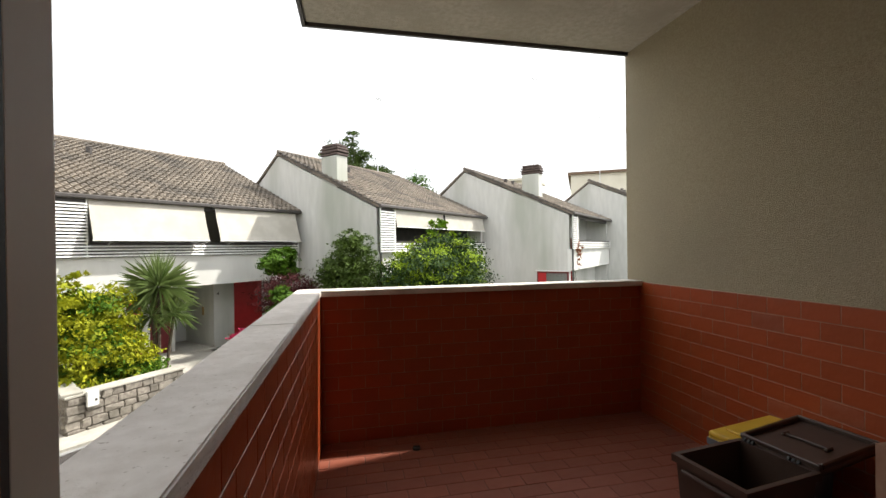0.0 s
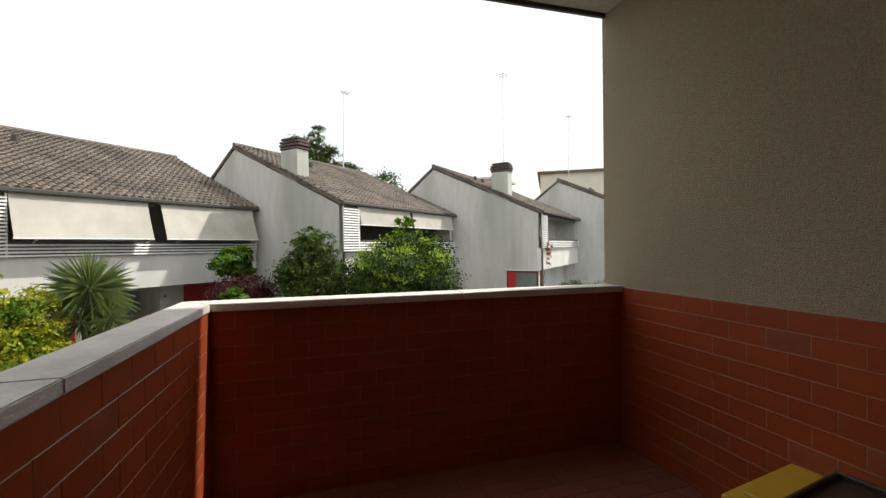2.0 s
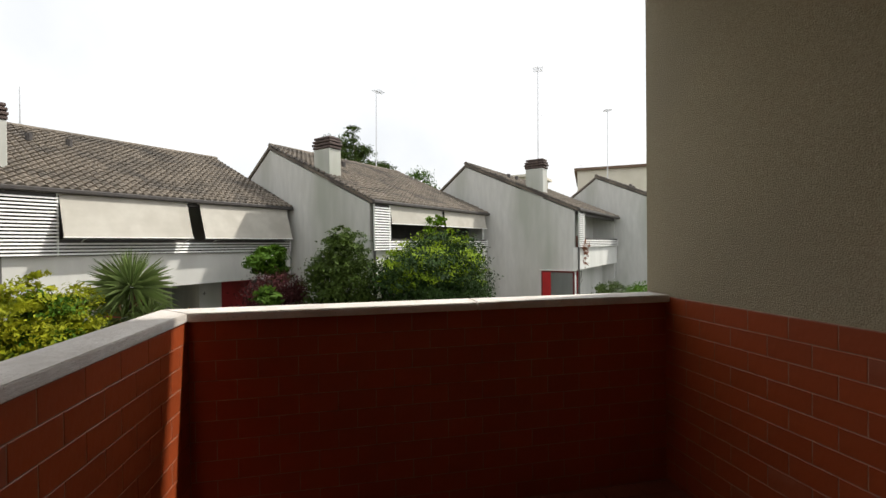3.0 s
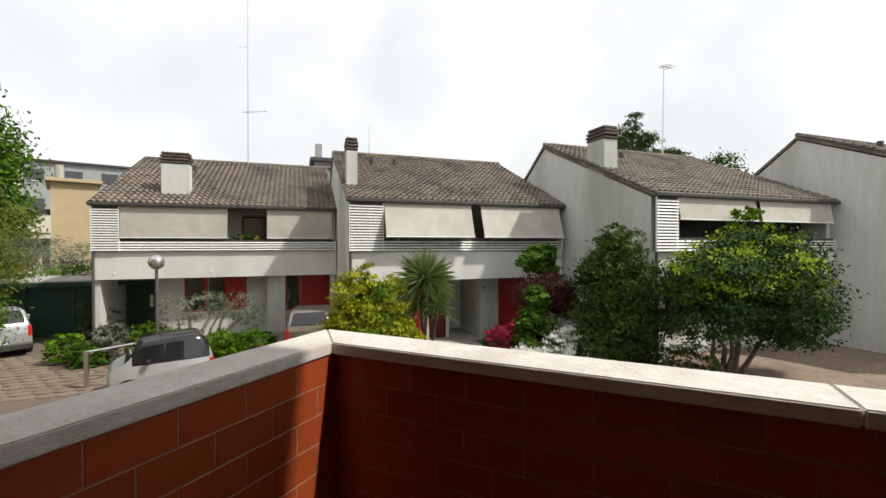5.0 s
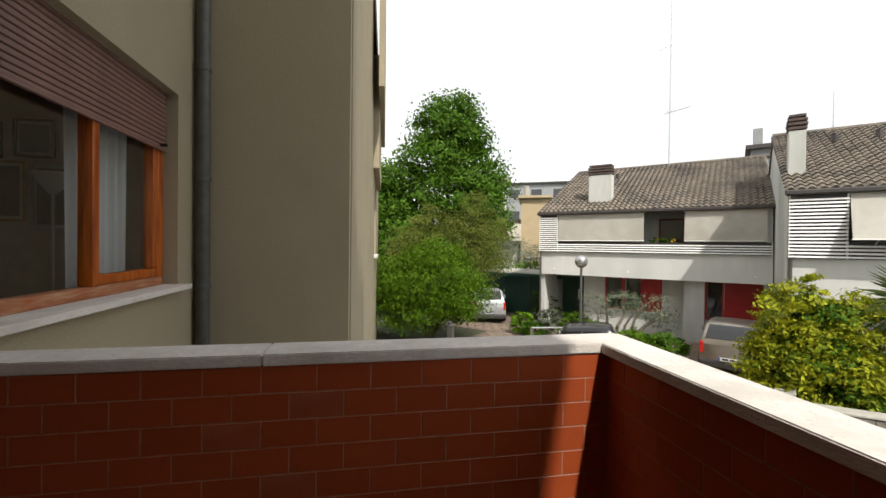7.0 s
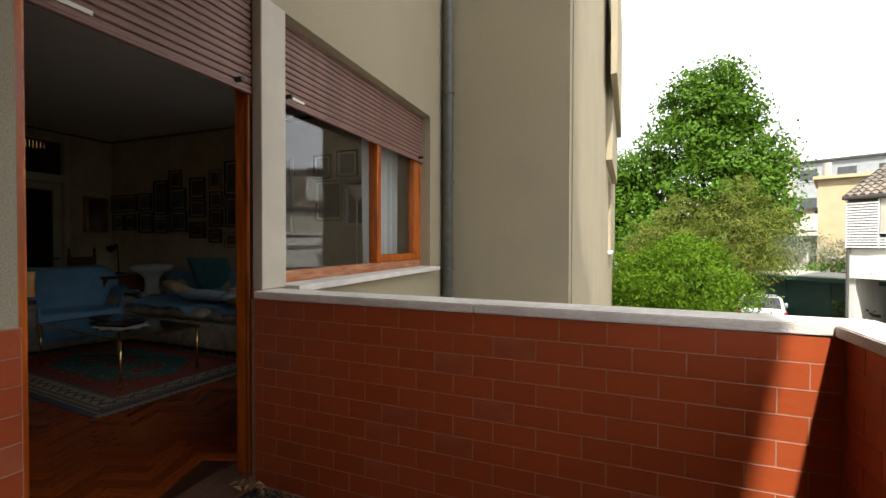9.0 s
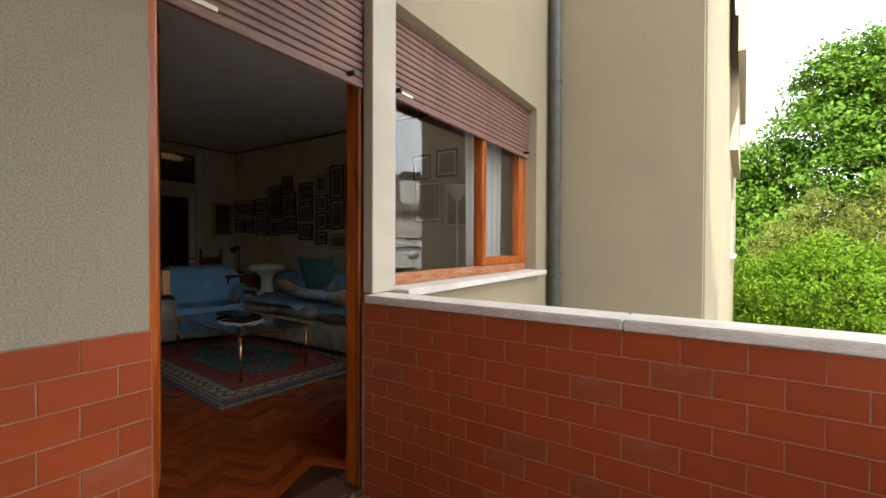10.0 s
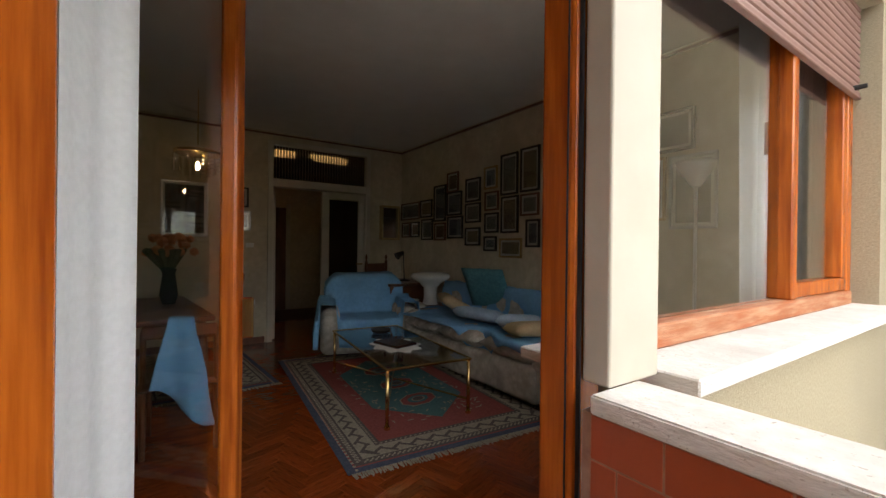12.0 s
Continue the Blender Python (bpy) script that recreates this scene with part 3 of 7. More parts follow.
def shutter(x0, x1, ztop, zbot, y, label, tag_x):
    """A half-lowered roller shutter of narrow slats."""
    sh = empty("roller_shutter", pose(0, 0, 0), label, "shutter", "roller shutters")
    n = int(round((ztop - zbot) / 0.038))
    st = (ztop - zbot) / n
    me = None
    for i in range(n):
        if me is None:
            bm = prism([(0, 0.002), (0.006, 0.006), (0.008, st * 0.5), (0.006, st - 0.008), (0, st - 0.004), (-0.006, st - 0.004), (-0.006, 0.002)], x0, x1)
            bmesh.ops.transform(bm, matrix=Matrix(((0, 1, 0, 0), (1, 0, 0, 0), (0, 0, 1, 0), (0, 0, 0, 1))), verts=bm.verts)
            bmesh.ops.recalc_face_normals(bm, faces=bm.faces)
            me = bpy.data.meshes.new("slat")
            bm.to_mesh(me)
            bm.free()
            me.materials.append(SHUTTER)
        s = new("slat", me)
        s.parent = sh
        s.matrix_basis = pose(0, y, zbot + i * st)
    part("backing", box(x0, x1, y - 0.012, y - 0.008, zbot, ztop), SHUTTER, sh)
    part("bottom_rail", box(x0, x1, y - 0.012, y + 0.014, zbot - 0.012, zbot + 0.002, 0.003), SHUTTER, sh)
    for x in (x0 + 0.1, x1 - 0.1):
        part("stopper", cyl((x, y, zbot + 0.03), (x, y + 0.055, zbot + 0.03), 0.014, 0.012, 12), BLACK, sh, "black rubber stopper")
    part("label_plate", box(tag_x, tag_x + 0.11, y + 0.011, y + 0.0135, zbot + 0.03, zbot + 0.047), mat("pale_sticker", (0.7, 0.68, 0.64), (0.75, 0.73, 0.7), 0.5, 10), sh, "pale sticker")
    return sh


shutter(DX0 + 0.012, DX1 - 0.004, DTOP + 0.1, 2.10, -0.055, "brown roller shutter half lowered over the balcony door", 0.72)
shutter(WX0 + 0.01, DX0 - 0.19, WZ1 + 0.1, 2.145, -0.09, "brown roller shutter half lowered over the window", -0.50)
for x in (DX0 + 0.0005, DX1 - 0.0205):
    structure("shutter_guide", box(x, x + 0.004, -0.067, -0.057, 0.005, DTOP), BLACK, "dark shutter guide rail", "trim")

# window
win = tagged(empty("window_1", pose(0, 0, 0), "wooden window with weathered varnish and clear panes", "window"), kind="structure")
wy0, wy1 = -0.19, -0.11
wb = WZ0 + 0.022
frm = part("window_frame", box(WX0 + 0.05, -0.2, wy0, wy1 + 0.015, wb, wb + 0.07, 0.006), WOODWORN, win, "weathered wooden bottom rail")
part("window_stile", box(WX0, WX0 + 0.085, wy0, wy1, wb, WZ1, 0.006), WOOD, win)
part("window_stile", box(-0.2, -0.24, wy0, wy1, wb + 0.071, WZ1, 0.004), WOOD, win)
part("mullion", box(-1.53, -1.47, wy0, wy1 + 0.01, wb + 0.071, WZ1, 0.006), WOOD, win)
sash = part("sash", box(WX0 + 0.086, -1.531, wy0 + 0.01, wy1, wb + 0.072, wb + 0.14, 0.006), WOOD, win, "opening sash with varnished frame")
part("sash_stile", box(WX0 + 0.086, WX0 + 0.16, wy0 + 0.01, wy1 - 0.002, wb + 0.141, WZ1, 0.005), WOOD, sash)
part("sash_stile", box(-1.556, -1.533, wy0 + 0.01, wy1 - 0.002, wb + 0.141, WZ1, 0.005), WOOD, sash)
part("pane", box(-1.469, -0.241, -0.155, -0.149, wb + 0.071, WZ1), PANE, win).visible_shadow = False
part("pane", box(WX0 + 0.161, -1.557, -0.155, -0.149, wb + 0.141, WZ1), PANE, sash).visible_shadow = False
part("window_handle", box(-1.56, -1.545, -0.23, -0.191, 1.75, 1.90, 0.004), STEEL, win)


def curtain(name, x0, x1, z0, z1, amp, waves, material, label, m):
    bm = bmesh.new()
    n = waves * 10
    cols = []
    rnd = random.Random(5)
    ph = [rnd.uniform(0, 6.28) for _ in range(4)]
    for i in range(n + 1):
        f = i / n
        x = x0 + (x1 - x0) * f
        col = []
        for k in range(6):
            q = k / 5
            y = amp * (math.sin(f * waves * 6.283 + ph[0] + q * 0.7) * (0.6 + 0.4 * q) + 0.35 * math.sin(f * waves * 14 + ph[1]))
            col.append(bm.verts.new((x, y, z0 + (z1 - z0) * q)))
        cols.append(col)
    for a, b in zip(cols, cols[1:]):
        for k in range(5):
            bm.faces.new((a[k], b[k], b[k + 1], a[k + 1]))
    ob = part(name, bm, material, None, "", True)
    ob.matrix_world = m
    return tagged(ob, label, "curtain")


SHEER = mat("white_sheer_cloth", (0.74, 0.76, 0.77), (0.80, 0.82, 0.83), 0.9, 60, transl=0.35, spec=0.1)
curtain("window_curtain", WX0 + 0.1, -1.64, wb, 2.7, 0.035, 5, SHEER, "white pleated curtain behind the window sash", pose(0, -0.33, 0))

# balcony door: fixed frame and the leaf swung into the room
door = tagged(empty("door_1", pose(0, 0, 0), "varnished wooden glazed balcony door standing open", "door"), kind="structure")
part("door_frame", box(DX0 - 0.085, DX0 + 0.012, -0.170, -0.068, 0.005, DTOP, 0.012, 2), WOOD, door)
part("door_frame", box(DX1 - 0.05, DX1 - 0.002, -0.16, -0.05, 0.005, DTOP, 0.012, 2), WOOD, door)
part("door_frame", box(DX0 + 0.015, DX1 - 0.051, -0.13, -0.075, 2.50, DTOP, 0.008), WOOD, door)
part("gasket", box(DX0 + 0.0125, DX0 + 0.0145, -0.0905, -0.0865, 0.006, DTOP), BLACK, door, "black rubber seal")
leaf = part("door_leaf", box(0, 0.172, -0.03, 0.03, 0.02, 2.49, 0.012, 2), WOOD, door, "glazed leaf with varnished stiles")
leaf.matrix_basis = pose(0.945, -0.196, 0, 0, 0, 243.4)
LW = 1.02
part("leaf_stile", box(LW - 0.076, LW, -0.03, 0.03, 0.02, 2.49, 0.012, 2), WOOD, leaf)
part("leaf_rail", box(0.173, LW - 0.077, -0.03, 0.03, 0.02, 0.13, 0.01), WOODWORN, leaf)
part("leaf_rail", box(0.173, LW - 0.077, -0.03, 0.03, 2.40, 2.49, 0.01), WOOD, leaf)
part("leaf_pane", box(0.173, LW - 0.077, 0.016, 0.024, 0.131, 2.399), glass("door_pane", (0.96, 0.97, 0.97), 0.8), leaf).visible_shadow = False
part("door_handle", box(LW - 0.05, LW - 0.035, -0.075, -0.035, 1.0, 1.14, 0.005), BRASS, leaf)
curtain("door_curtain", 0.178, 0.395, 0.14, 2.39, 0.012, 1, SHEER, "white curtain drawn aside on the glazed door", pose(0.945, -0.196, 0, 0, 0, 243.4) @ pose(0, -0.008, 0))

# ---- living room ----
RX0, RX1, RY, RZ = -2.6, 3.6, -5.55, 2.88
structure("floor_room", box(RX0, RX1, RY - 3.0, wt, -0.2, -0.012), mat("dark_joint", (0.05, 0.016, 0.008), (0.07, 0.022, 0.01), 0.5, 6), "dark glossy herringbone parquet floor", "floor")
structure("ceiling_room", box(RX0 - 0.2, RX1 + 0.2, RY - 3.0, wt, RZ, RZ + 0.15), CEILING, "plain off-white ceiling", "ceiling")
structure("wall_room_west", box(RX0 - 0.2, RX0, RY - 3.0, wt, -0.2, RZ), WALLPAPER, "beige papered wall hung with pictures", "wall")
structure("wall_room_east", box(RX1, RX1 + 0.2, RY - 3.0, wt, -0.2, RZ), WALLPAPER, "beige papered wall", "wall")
structure("wall_room_front", box(BX + 0.3, RX1, wt, 0, -0.25, 3.1), WALLPAPER, "beige papered wall", "wall")
structure("wall_room_front_lining", box(DX1 + 0.001, BX + 0.3, wt - 0.02, wt, -0.01, RZ), WALLPAPER, "beige papered wall beside the balcony door", "wall")
structure("wall_room_back", box(-0.53, RX1, RY - 0.12, RY, -0.2, RZ), WALLPAPER, "beige papered back wall", "wall")
structure("wall_room_back_side", box(RX0, -2.03, RY - 0.12, RY, -0.2, RZ), WALLPAPER, "beige papered back wall", "wall")
structure("wall_room_back_head", box(-2.03, -0.53, RY - 0.12, RY, 2.76, RZ), WALLPAPER, "beige papered back wall", "wall")
structure("wall_hall", box(RX0, RX1, RY - 3.1, RY - 3.0, -0.2, RZ), WALLPAPER, "beige wall of the hall", "wall")
CREAM = mat("cream_door_paint", (0.52, 0.48, 0.40), (0.58, 0.54, 0.46), 0.5, 4)
DARKWOOD = mat("dark_carved_wood", (0.09, 0.035, 0.016), (0.15, 0.06, 0.028), 0.35, 8, stretch=(1, 1, 0.3))
structure("crown_trim_west", box(RX0, RX0 + 0.03, RY, wt, RZ - 0.05, RZ - 0.03), DARKWOOD, "thin dark cornice strip", "trim")
structure("crown_trim_back", box(RX0 + 0.03, RX1, RY, RY + 0.03, RZ - 0.05, RZ - 0.03), DARKWOOD, "thin dark cornice strip", "trim")
structure("baseboard", box(-0.5, RX1, RY, RY + 0.02, -0.01, 0.09), DARKWOOD, "dark wooden baseboard", "baseboard")

# hall door with reeded glass and transom
hd = tagged(empty("door_2", pose(0, RY, 0), "cream double hall door, one leaf open, reeded glass", "door"), kind="structure")
REEDED = glass("reeded_glass", (0.22, 0.21, 0.19), 3.0)
bm = bmesh.new()
for a in ((-2.03, -1.96, 0, 2.75), (-0.60, -0.53, 0, 2.75), (-1.96, -0.60, 2.13, 2.24), (-1.96, -0.60, 2.70, 2.76)):
    add_box(bm, a[0], a[1], -0.14, 0.03, a[2], a[3], 0.004)
part("door_frame", bm, CREAM, hd)
bm = bmesh.new()
for i in range(34):
    x = -1.95 + i * 0.04
    add_cyl(bm, (x, -0.06, 2.25), (x, -0.06, 2.70), 0.019, None, 6)
part("transom_pane", bm, REEDED, hd, "dark reeded glass transom")
bm = bmesh.new()
for a in ((-1.95, -1.86, 0.01, 2.12), (-1.40, -1.29, 0.01, 2.12), (-1.86, -1.40, 2.02, 2.12), (-1.86, -1.40, 0.01, 0.85)):
    add_box(bm, a[0], a[1], -0.08, -0.03, a[2], a[3], 0.004)
lf = part("leaf", bm, CREAM, hd, "cream painted leaf")
bm = bmesh.new()
for i in range(14):
    x = -1.84 + i * 0.032
    add_cyl(bm, (x, -0.055, 0.86), (x, -0.055, 2.01), 0.016, None, 6)
part("leaf_pane", bm, REEDED, lf, "reeded glass")
part("handle", box(-1.92, -1.80, -0.02, 0.02, 1.04, 1.06, 0.004), BRASS, lf)
part("open_leaf", box(-0.66, -0.61, -0.95, -0.1, 0.01, 2.12, 0.004), CREAM, hd, "open cream leaf")
hall = empty("hall_door", pose(-1.0, RY - 2.98, 0), "dark wooden door at the end of the hall", "door")
part("panel", box(-0.5, 0.35, 0, 0.05, 0, 2.1, 0.01), DARKWOOD, hall)
part("frame", box(-0.58, -0.5, 0, 0.07, 0, 2.18, 0.005), CREAM, hall)
lampg = empty("hall_lamp", pose(-1.0, RY - 1.2, RZ - 0.06), "lit ceiling lamp in the hall", "lamp")
part("shade", box(-0.2, 0.2, -0.1, 0.1, -0.02, 0.06, 0.02), glow("warm_bulb_glass", (1, 0.55, 0.2), 0.45), lampg)


def picture(y, z, w, h, art, frame_mat, x=RX0, wall="west", mount=True):
    """A framed print hanging on the wall."""
    m = pose(x, y, z, 0, 0, 90) if wall == "west" else pose(y, x, z, 0, 0, 180)
    p = empty("picture", m, "framed print hanging on the papered wall", "picture", "wall of framed prints")
    bm = bmesh.new()
    t = 0.022
    for a in ((-w / 2, -w / 2 + t, -h / 2, h / 2), (w / 2 - t, w / 2, -h / 2, h / 2), (-w / 2 + t, w / 2 - t, h / 2 - t, h / 2), (-w / 2 + t, w / 2 - t, -h / 2, -h / 2 + t)):
        add_box(bm, a[0], a[1], -0.026, -0.001, a[2], a[3], 0.003)
    part("frame", bm, frame_mat, p)
    part("mount", box(-w / 2 + t, w / 2 - t, -0.012, -0.002, -h / 2 + t, h / 2 - t), mat("cream_mount", (0.56, 0.55, 0.52), (0.62, 0.61, 0.58), 0.8, 5), p)
    k = 0.045 if mount else 0.024
    part("print", box(-w / 2 + k, w / 2 - k, -0.014, -0.0125, -h / 2 + k, h / 2 - k), art, p)
    part("glazing", box(-w / 2 + t, w / 2 - t, -0.019, -0.017, -h / 2 + t, h / 2 - t), PANE, p)
    return p


ARTS = [mat("print_%s" % n, a, b, 0.6, 9, c3=c, mscale=6) for n, a, b, c in (
    ("grey", (0.09, 0.095, 0.105), (0.22, 0.225, 0.235), (0.035, 0.035, 0.04)), ("sepia", (0.13, 0.10, 0.07), (0.26, 0.20, 0.14), (0.05, 0.035, 0.025)),
    ("blue", (0.07, 0.09, 0.13), (0.18, 0.21, 0.26), (0.03, 0.035, 0.05)), ("dark", (0.03, 0.03, 0.035), (0.10, 0.09, 0.09), (0.16, 0.16, 0.17)))]
FRAMES = [DARKWOOD, BLACK, mat("gilt_frame", (0.30, 0.19, 0.07), (0.42, 0.28, 0.12), 0.4, 12, metal=0.4), mat("silver_frame", (0.42, 0.42, 0.42), (0.5, 0.5, 0.5), 0.35, 12, metal=0.5)]
PICS = [(-5.24, 1.88, .59, .29), (-4.77, 1.89, .34, .28), (-4.41, 1.94, .32, .53), (-4.1, 2.2, .28, .29), (-4.06, 1.91, .36, .34), (-3.66, 2.05, .32, .32),
        (-3.32, 2.16, .26, .29), (-3.0, 2.16, .3, .49), (-2.68, 2.17, .3, .5), (-5.37, 1.59, .28, .26), (-5.09, 1.59, .27, .26), (-4.74, 1.58, .33, .33),
        (-4.4, 1.54, .3, .27), (-4.04, 1.59, .37, .32), (-3.66, 1.76, .33, .27), (-3.3, 1.88, .27, .25), (-3.3, 1.62, .27, .26), (-2.99, 1.7, .3, .44),
        (-2.68, 1.79, .29, .26), (-3.66, 1.46, .32, .25), (-3.32, 1.37, .25, .2), (-2.97, 1.32, .38, .24), (-2.63, 1.48, .22, .32)]
for i, (y, z, w, h) in enumerate(PICS):
    picture(y, z, w - 0.02, h - 0.02, ARTS[(i * 7 + i // 3) % 3], FRAMES[1 if i % 3 else (2 if i in (6, 21) else 0)])
picture(-2.22, 1.88, 0.5, 1.0, ARTS[3], FRAMES[3])
picture(-1.02, 1.76, 0.34, 0.56, ARTS[0], FRAMES[3])
picture(-1.42, 1.8, 0.40, 0.50, ARTS[1], FRAMES[2])
picture(-1.16, 2.24, 0.30, 0.32, ARTS[0], FRAMES[1])
picture(-1.52, 2.22, 0.26, 0.30, ARTS[2], FRAMES[1])
picture(0.43, 1.76, 0.5, 0.68, ARTS[3], FRAMES[3], RY, "back")
picture(-0.18, 1.95, 0.22, 0.26, ARTS[0], FRAMES[1], RY, "back")
picture(-0.18, 1.64, 0.28, 0.26, ARTS[2], FRAMES[3], RY, "back")


def cushion(w, d, h, material, name="cushion", puff=0.5):
    """A soft block: rounded corners and a swollen middle."""
    bm = bmesh.new()
    n = 10
    for s in (1, -1):
        g = [[bm.verts.new((w * (i / n - 0.5), d * (j / n - 0.5), s * h / 2 * max(0.0, (1 - abs(2 * i / n - 1) ** 4)) ** puff * max(0.0, (1 - abs(2 * j / n - 1) ** 4)) ** puff)) for j in range(n + 1)] for i in range(n + 1)]
        for i in range(n):
            for j in range(n):
                f = (g[i][j], g[i + 1][j], g[i + 1][j + 1], g[i][j + 1])
                bm.faces.new(f if s > 0 else f[::-1])
    bmesh.ops.remove_doubles(bm, verts=bm.verts, dist=0.0005)
    for v in bm.verts:
        v.co += Vector((0, 0, 1)) * 0.012 * noise.noise(v.co * 7)
    return bm


def drape(w, d, fn, material, name, parent=None, nx=36, ny=30, thick=0.008):
    """A cloth laid over a height profile fn(x, y), with folds."""
    bm = bmesh.new()
    g = [[None] * (ny + 1) for _ in range(nx + 1)]
    for i in range(nx + 1):
        for j in range(ny + 1):
            u, v = w * (i / nx - 0.5), d * (j / ny - 0.5)
            x, y, z = fn(u, v)
            f = noise.noise(Vector((x * 5, y * 5, z * 2.5))) * 0.022 + noise.noise(Vector((x * 13, y * 13, z * 5))) * 0.009
            g[i][j] = bm.verts.new((x + f * 0.5, y + f * 0.5, z + f))
    for i in range(nx):
        for j in range(ny):
            bm.faces.new((g[i][j], g[i + 1][j], g[i + 1][j + 1], g[i][j + 1]))
    bm.normal_update()
    back = [[bm.verts.new(v.co - v.normal * thick) for v in row] for row in g]
    for i in range(nx):
        for j in range(ny):
            bm.faces.new((back[i][j + 1], back[i + 1][j + 1], back[i + 1][j], back[i][j]))
    rim = [(i, 0) for i in range(nx)] + [(nx, j) for j in range(ny)] + [(i, ny) for i in range(nx, 0, -1)] + [(0, j) for j in range(ny, 0, -1)]
    for (a, b), (c, d) in zip(rim, rim[1:] + rim[:1]):
        bm.faces.new((g[c][d], g[a][b], back[a][b], back[c][d]))
    return part(name, bm, material, parent, "", True)


BLUE = mat("blue_cotton_cover", (0.18, 0.385, 0.62), (0.225, 0.45, 0.70), 0.9, 30, c3=(0.165, 0.35, 0.57), mscale=4, spec=0.1)
TEAL = mat("teal_cushion_cloth", (0.07, 0.20, 0.25), (0.10, 0.26, 0.31), 0.9, 30, spec=0.1)
UPHOL = mat("grey_beige_damask", (0.40, 0.365, 0.305), (0.55, 0.51, 0.44), 0.85, 18, c3=(0.34, 0.305, 0.255), mscale=8, spec=0.2)
TAN = mat("tan_cushion_cloth", (0.50, 0.36, 0.20), (0.56, 0.42, 0.25), 0.9, 30, spec=0.1)
PALEBLUE = mat("pale_blue_cushion_cloth", (0.30, 0.38, 0.48), (0.36, 0.44, 0.54), 0.9, 30, spec=0.1)

# armchair under a blue cover, facing the table
ac = empty("armchair", pose(-1.50, -4.42, 0, 0, 0, -18), "armchair under a rumpled blue cotton cover", "armchair")
part("base", box(-0.46, 0.46, -0.40, 0.36, 0.05, 0.36, 0.05, 3), UPHOL, ac, smooth=True)
for sx in (-1, 1):
    part("armrest", box(sx * 0.46 - 0.11, sx * 0.46 + 0.11, -0.42, 0.40, 0.05, 0.60, 0.09, 4), UPHOL, ac, smooth=True)
part("backrest", box(-0.46, 0.46, -0.52, -0.28, 0.1, 0.93, 0.10, 4), UPHOL, ac, smooth=True)


def chair_cover(u, v):
    # v runs from behind the back, over it, along the seat and down the front
    if v < -0.55:
        y, z = -0.54, 0.97 - (-0.55 - v) * 0.9
    elif v < -0.25:
        f = (v + 0.55) / 0.3
        y, z = -0.54 + 0.28 * f, 0.97 - 0.03 * f
    elif v < 0.15:
        f = (v + 0.25) / 0.4
        y, z = -0.26 + 0.08 * f, 0.94 - 0.49 * f
    elif v < 0.72:
        f = (v - 0.15) / 0.57
        y, z = -0.18 + 0.57 * f, 0.45 + 0.03 * math.sin(3 * f)
    else:
        y, z = 0.41 + (v - 0.72) * 0.1, 0.50 - (v - 0.72) * 1.25
    a = abs(u)
    sg = 1 if u > 0 else -1
    if v < -0.05 and a > 0.36:
        x = sg * (0.36 + min(a - 0.36, 0.2) * 0.75)
        z -= 1.6 * min(a - 0.36, 0.2) ** 1.5 + max(0, a - 0.56) * 0.9
    elif a < 0.36:
        x = u
    elif a < 0.62:
        x = sg * a
        if v > -0.05:
            z = max(z, 0.655)
    else:
        x = sg * (0.60 + (a - 0.62) * 0.15)
        z = min(z, max(z if v < -0.05 else 0.62, 0.3) - (a - 0.62) * 0.9)
    return x, y, z


drape(1.95, 2.0, chair_cover, BLUE, "cover", ac, 44, 48)["label"] = "rumpled blue cotton cover"

# sofa along the papered wall
so = empty("sofa", pose(-2.16, -2.85, 0, 0, 0, -90), "grey beige damask sofa half covered by a blue cloth", "sofa")
part("base", box(-1.05, 1.05, -0.36, 0.40, 0.06, 0.36, 0.04, 3), UPHOL, so, smooth=True)
for i in range(3):
    c = part("seat_cushion", cushion(0.70, 0.74, 0.20, UPHOL), UPHOL, so, smooth=True)
    c.matrix_basis = pose(-0.7 + 0.7 * i, 0.05, 0.44)
part("backrest", box(-1.05, 1.05, -0.43, -0.24, 0.1, 0.84, 0.08, 4), UPHOL, so, smooth=True)
for sx in (-1, 1):
    part("armrest", box(sx * 1.05 - 0.10, sx * 1.05 + 0.10, -0.42, 0.38, 0.06, 0.56, 0.08, 4), UPHOL, so, smooth=True)


def sofa_cover(u, v):
    edge = 0.30 + 0.12 * math.sin(u * 3.1) + 0.08 * math.sin(u * 7)
    if v < -0.35:
        f = (v + 0.95) / 0.6
        y, z = -0.40 + 0.16 * min(1, f * 2), 0.88 - 0.32 * max(0, f - 0.5) * 2
    else:
        f = (v + 0.35)
        y, z = -0.22 + f * 0.52, 0.575 - 0.03 * f
        if y > edge + 0.15:
            z -= (y - edge - 0.15) * 1.6
            y = edge + 0.15 + (y - edge - 0.15) * 0.15
    if abs(u) > 1.12:
        z -= (abs(u) - 1.12) * 1.2
    return u, y, z


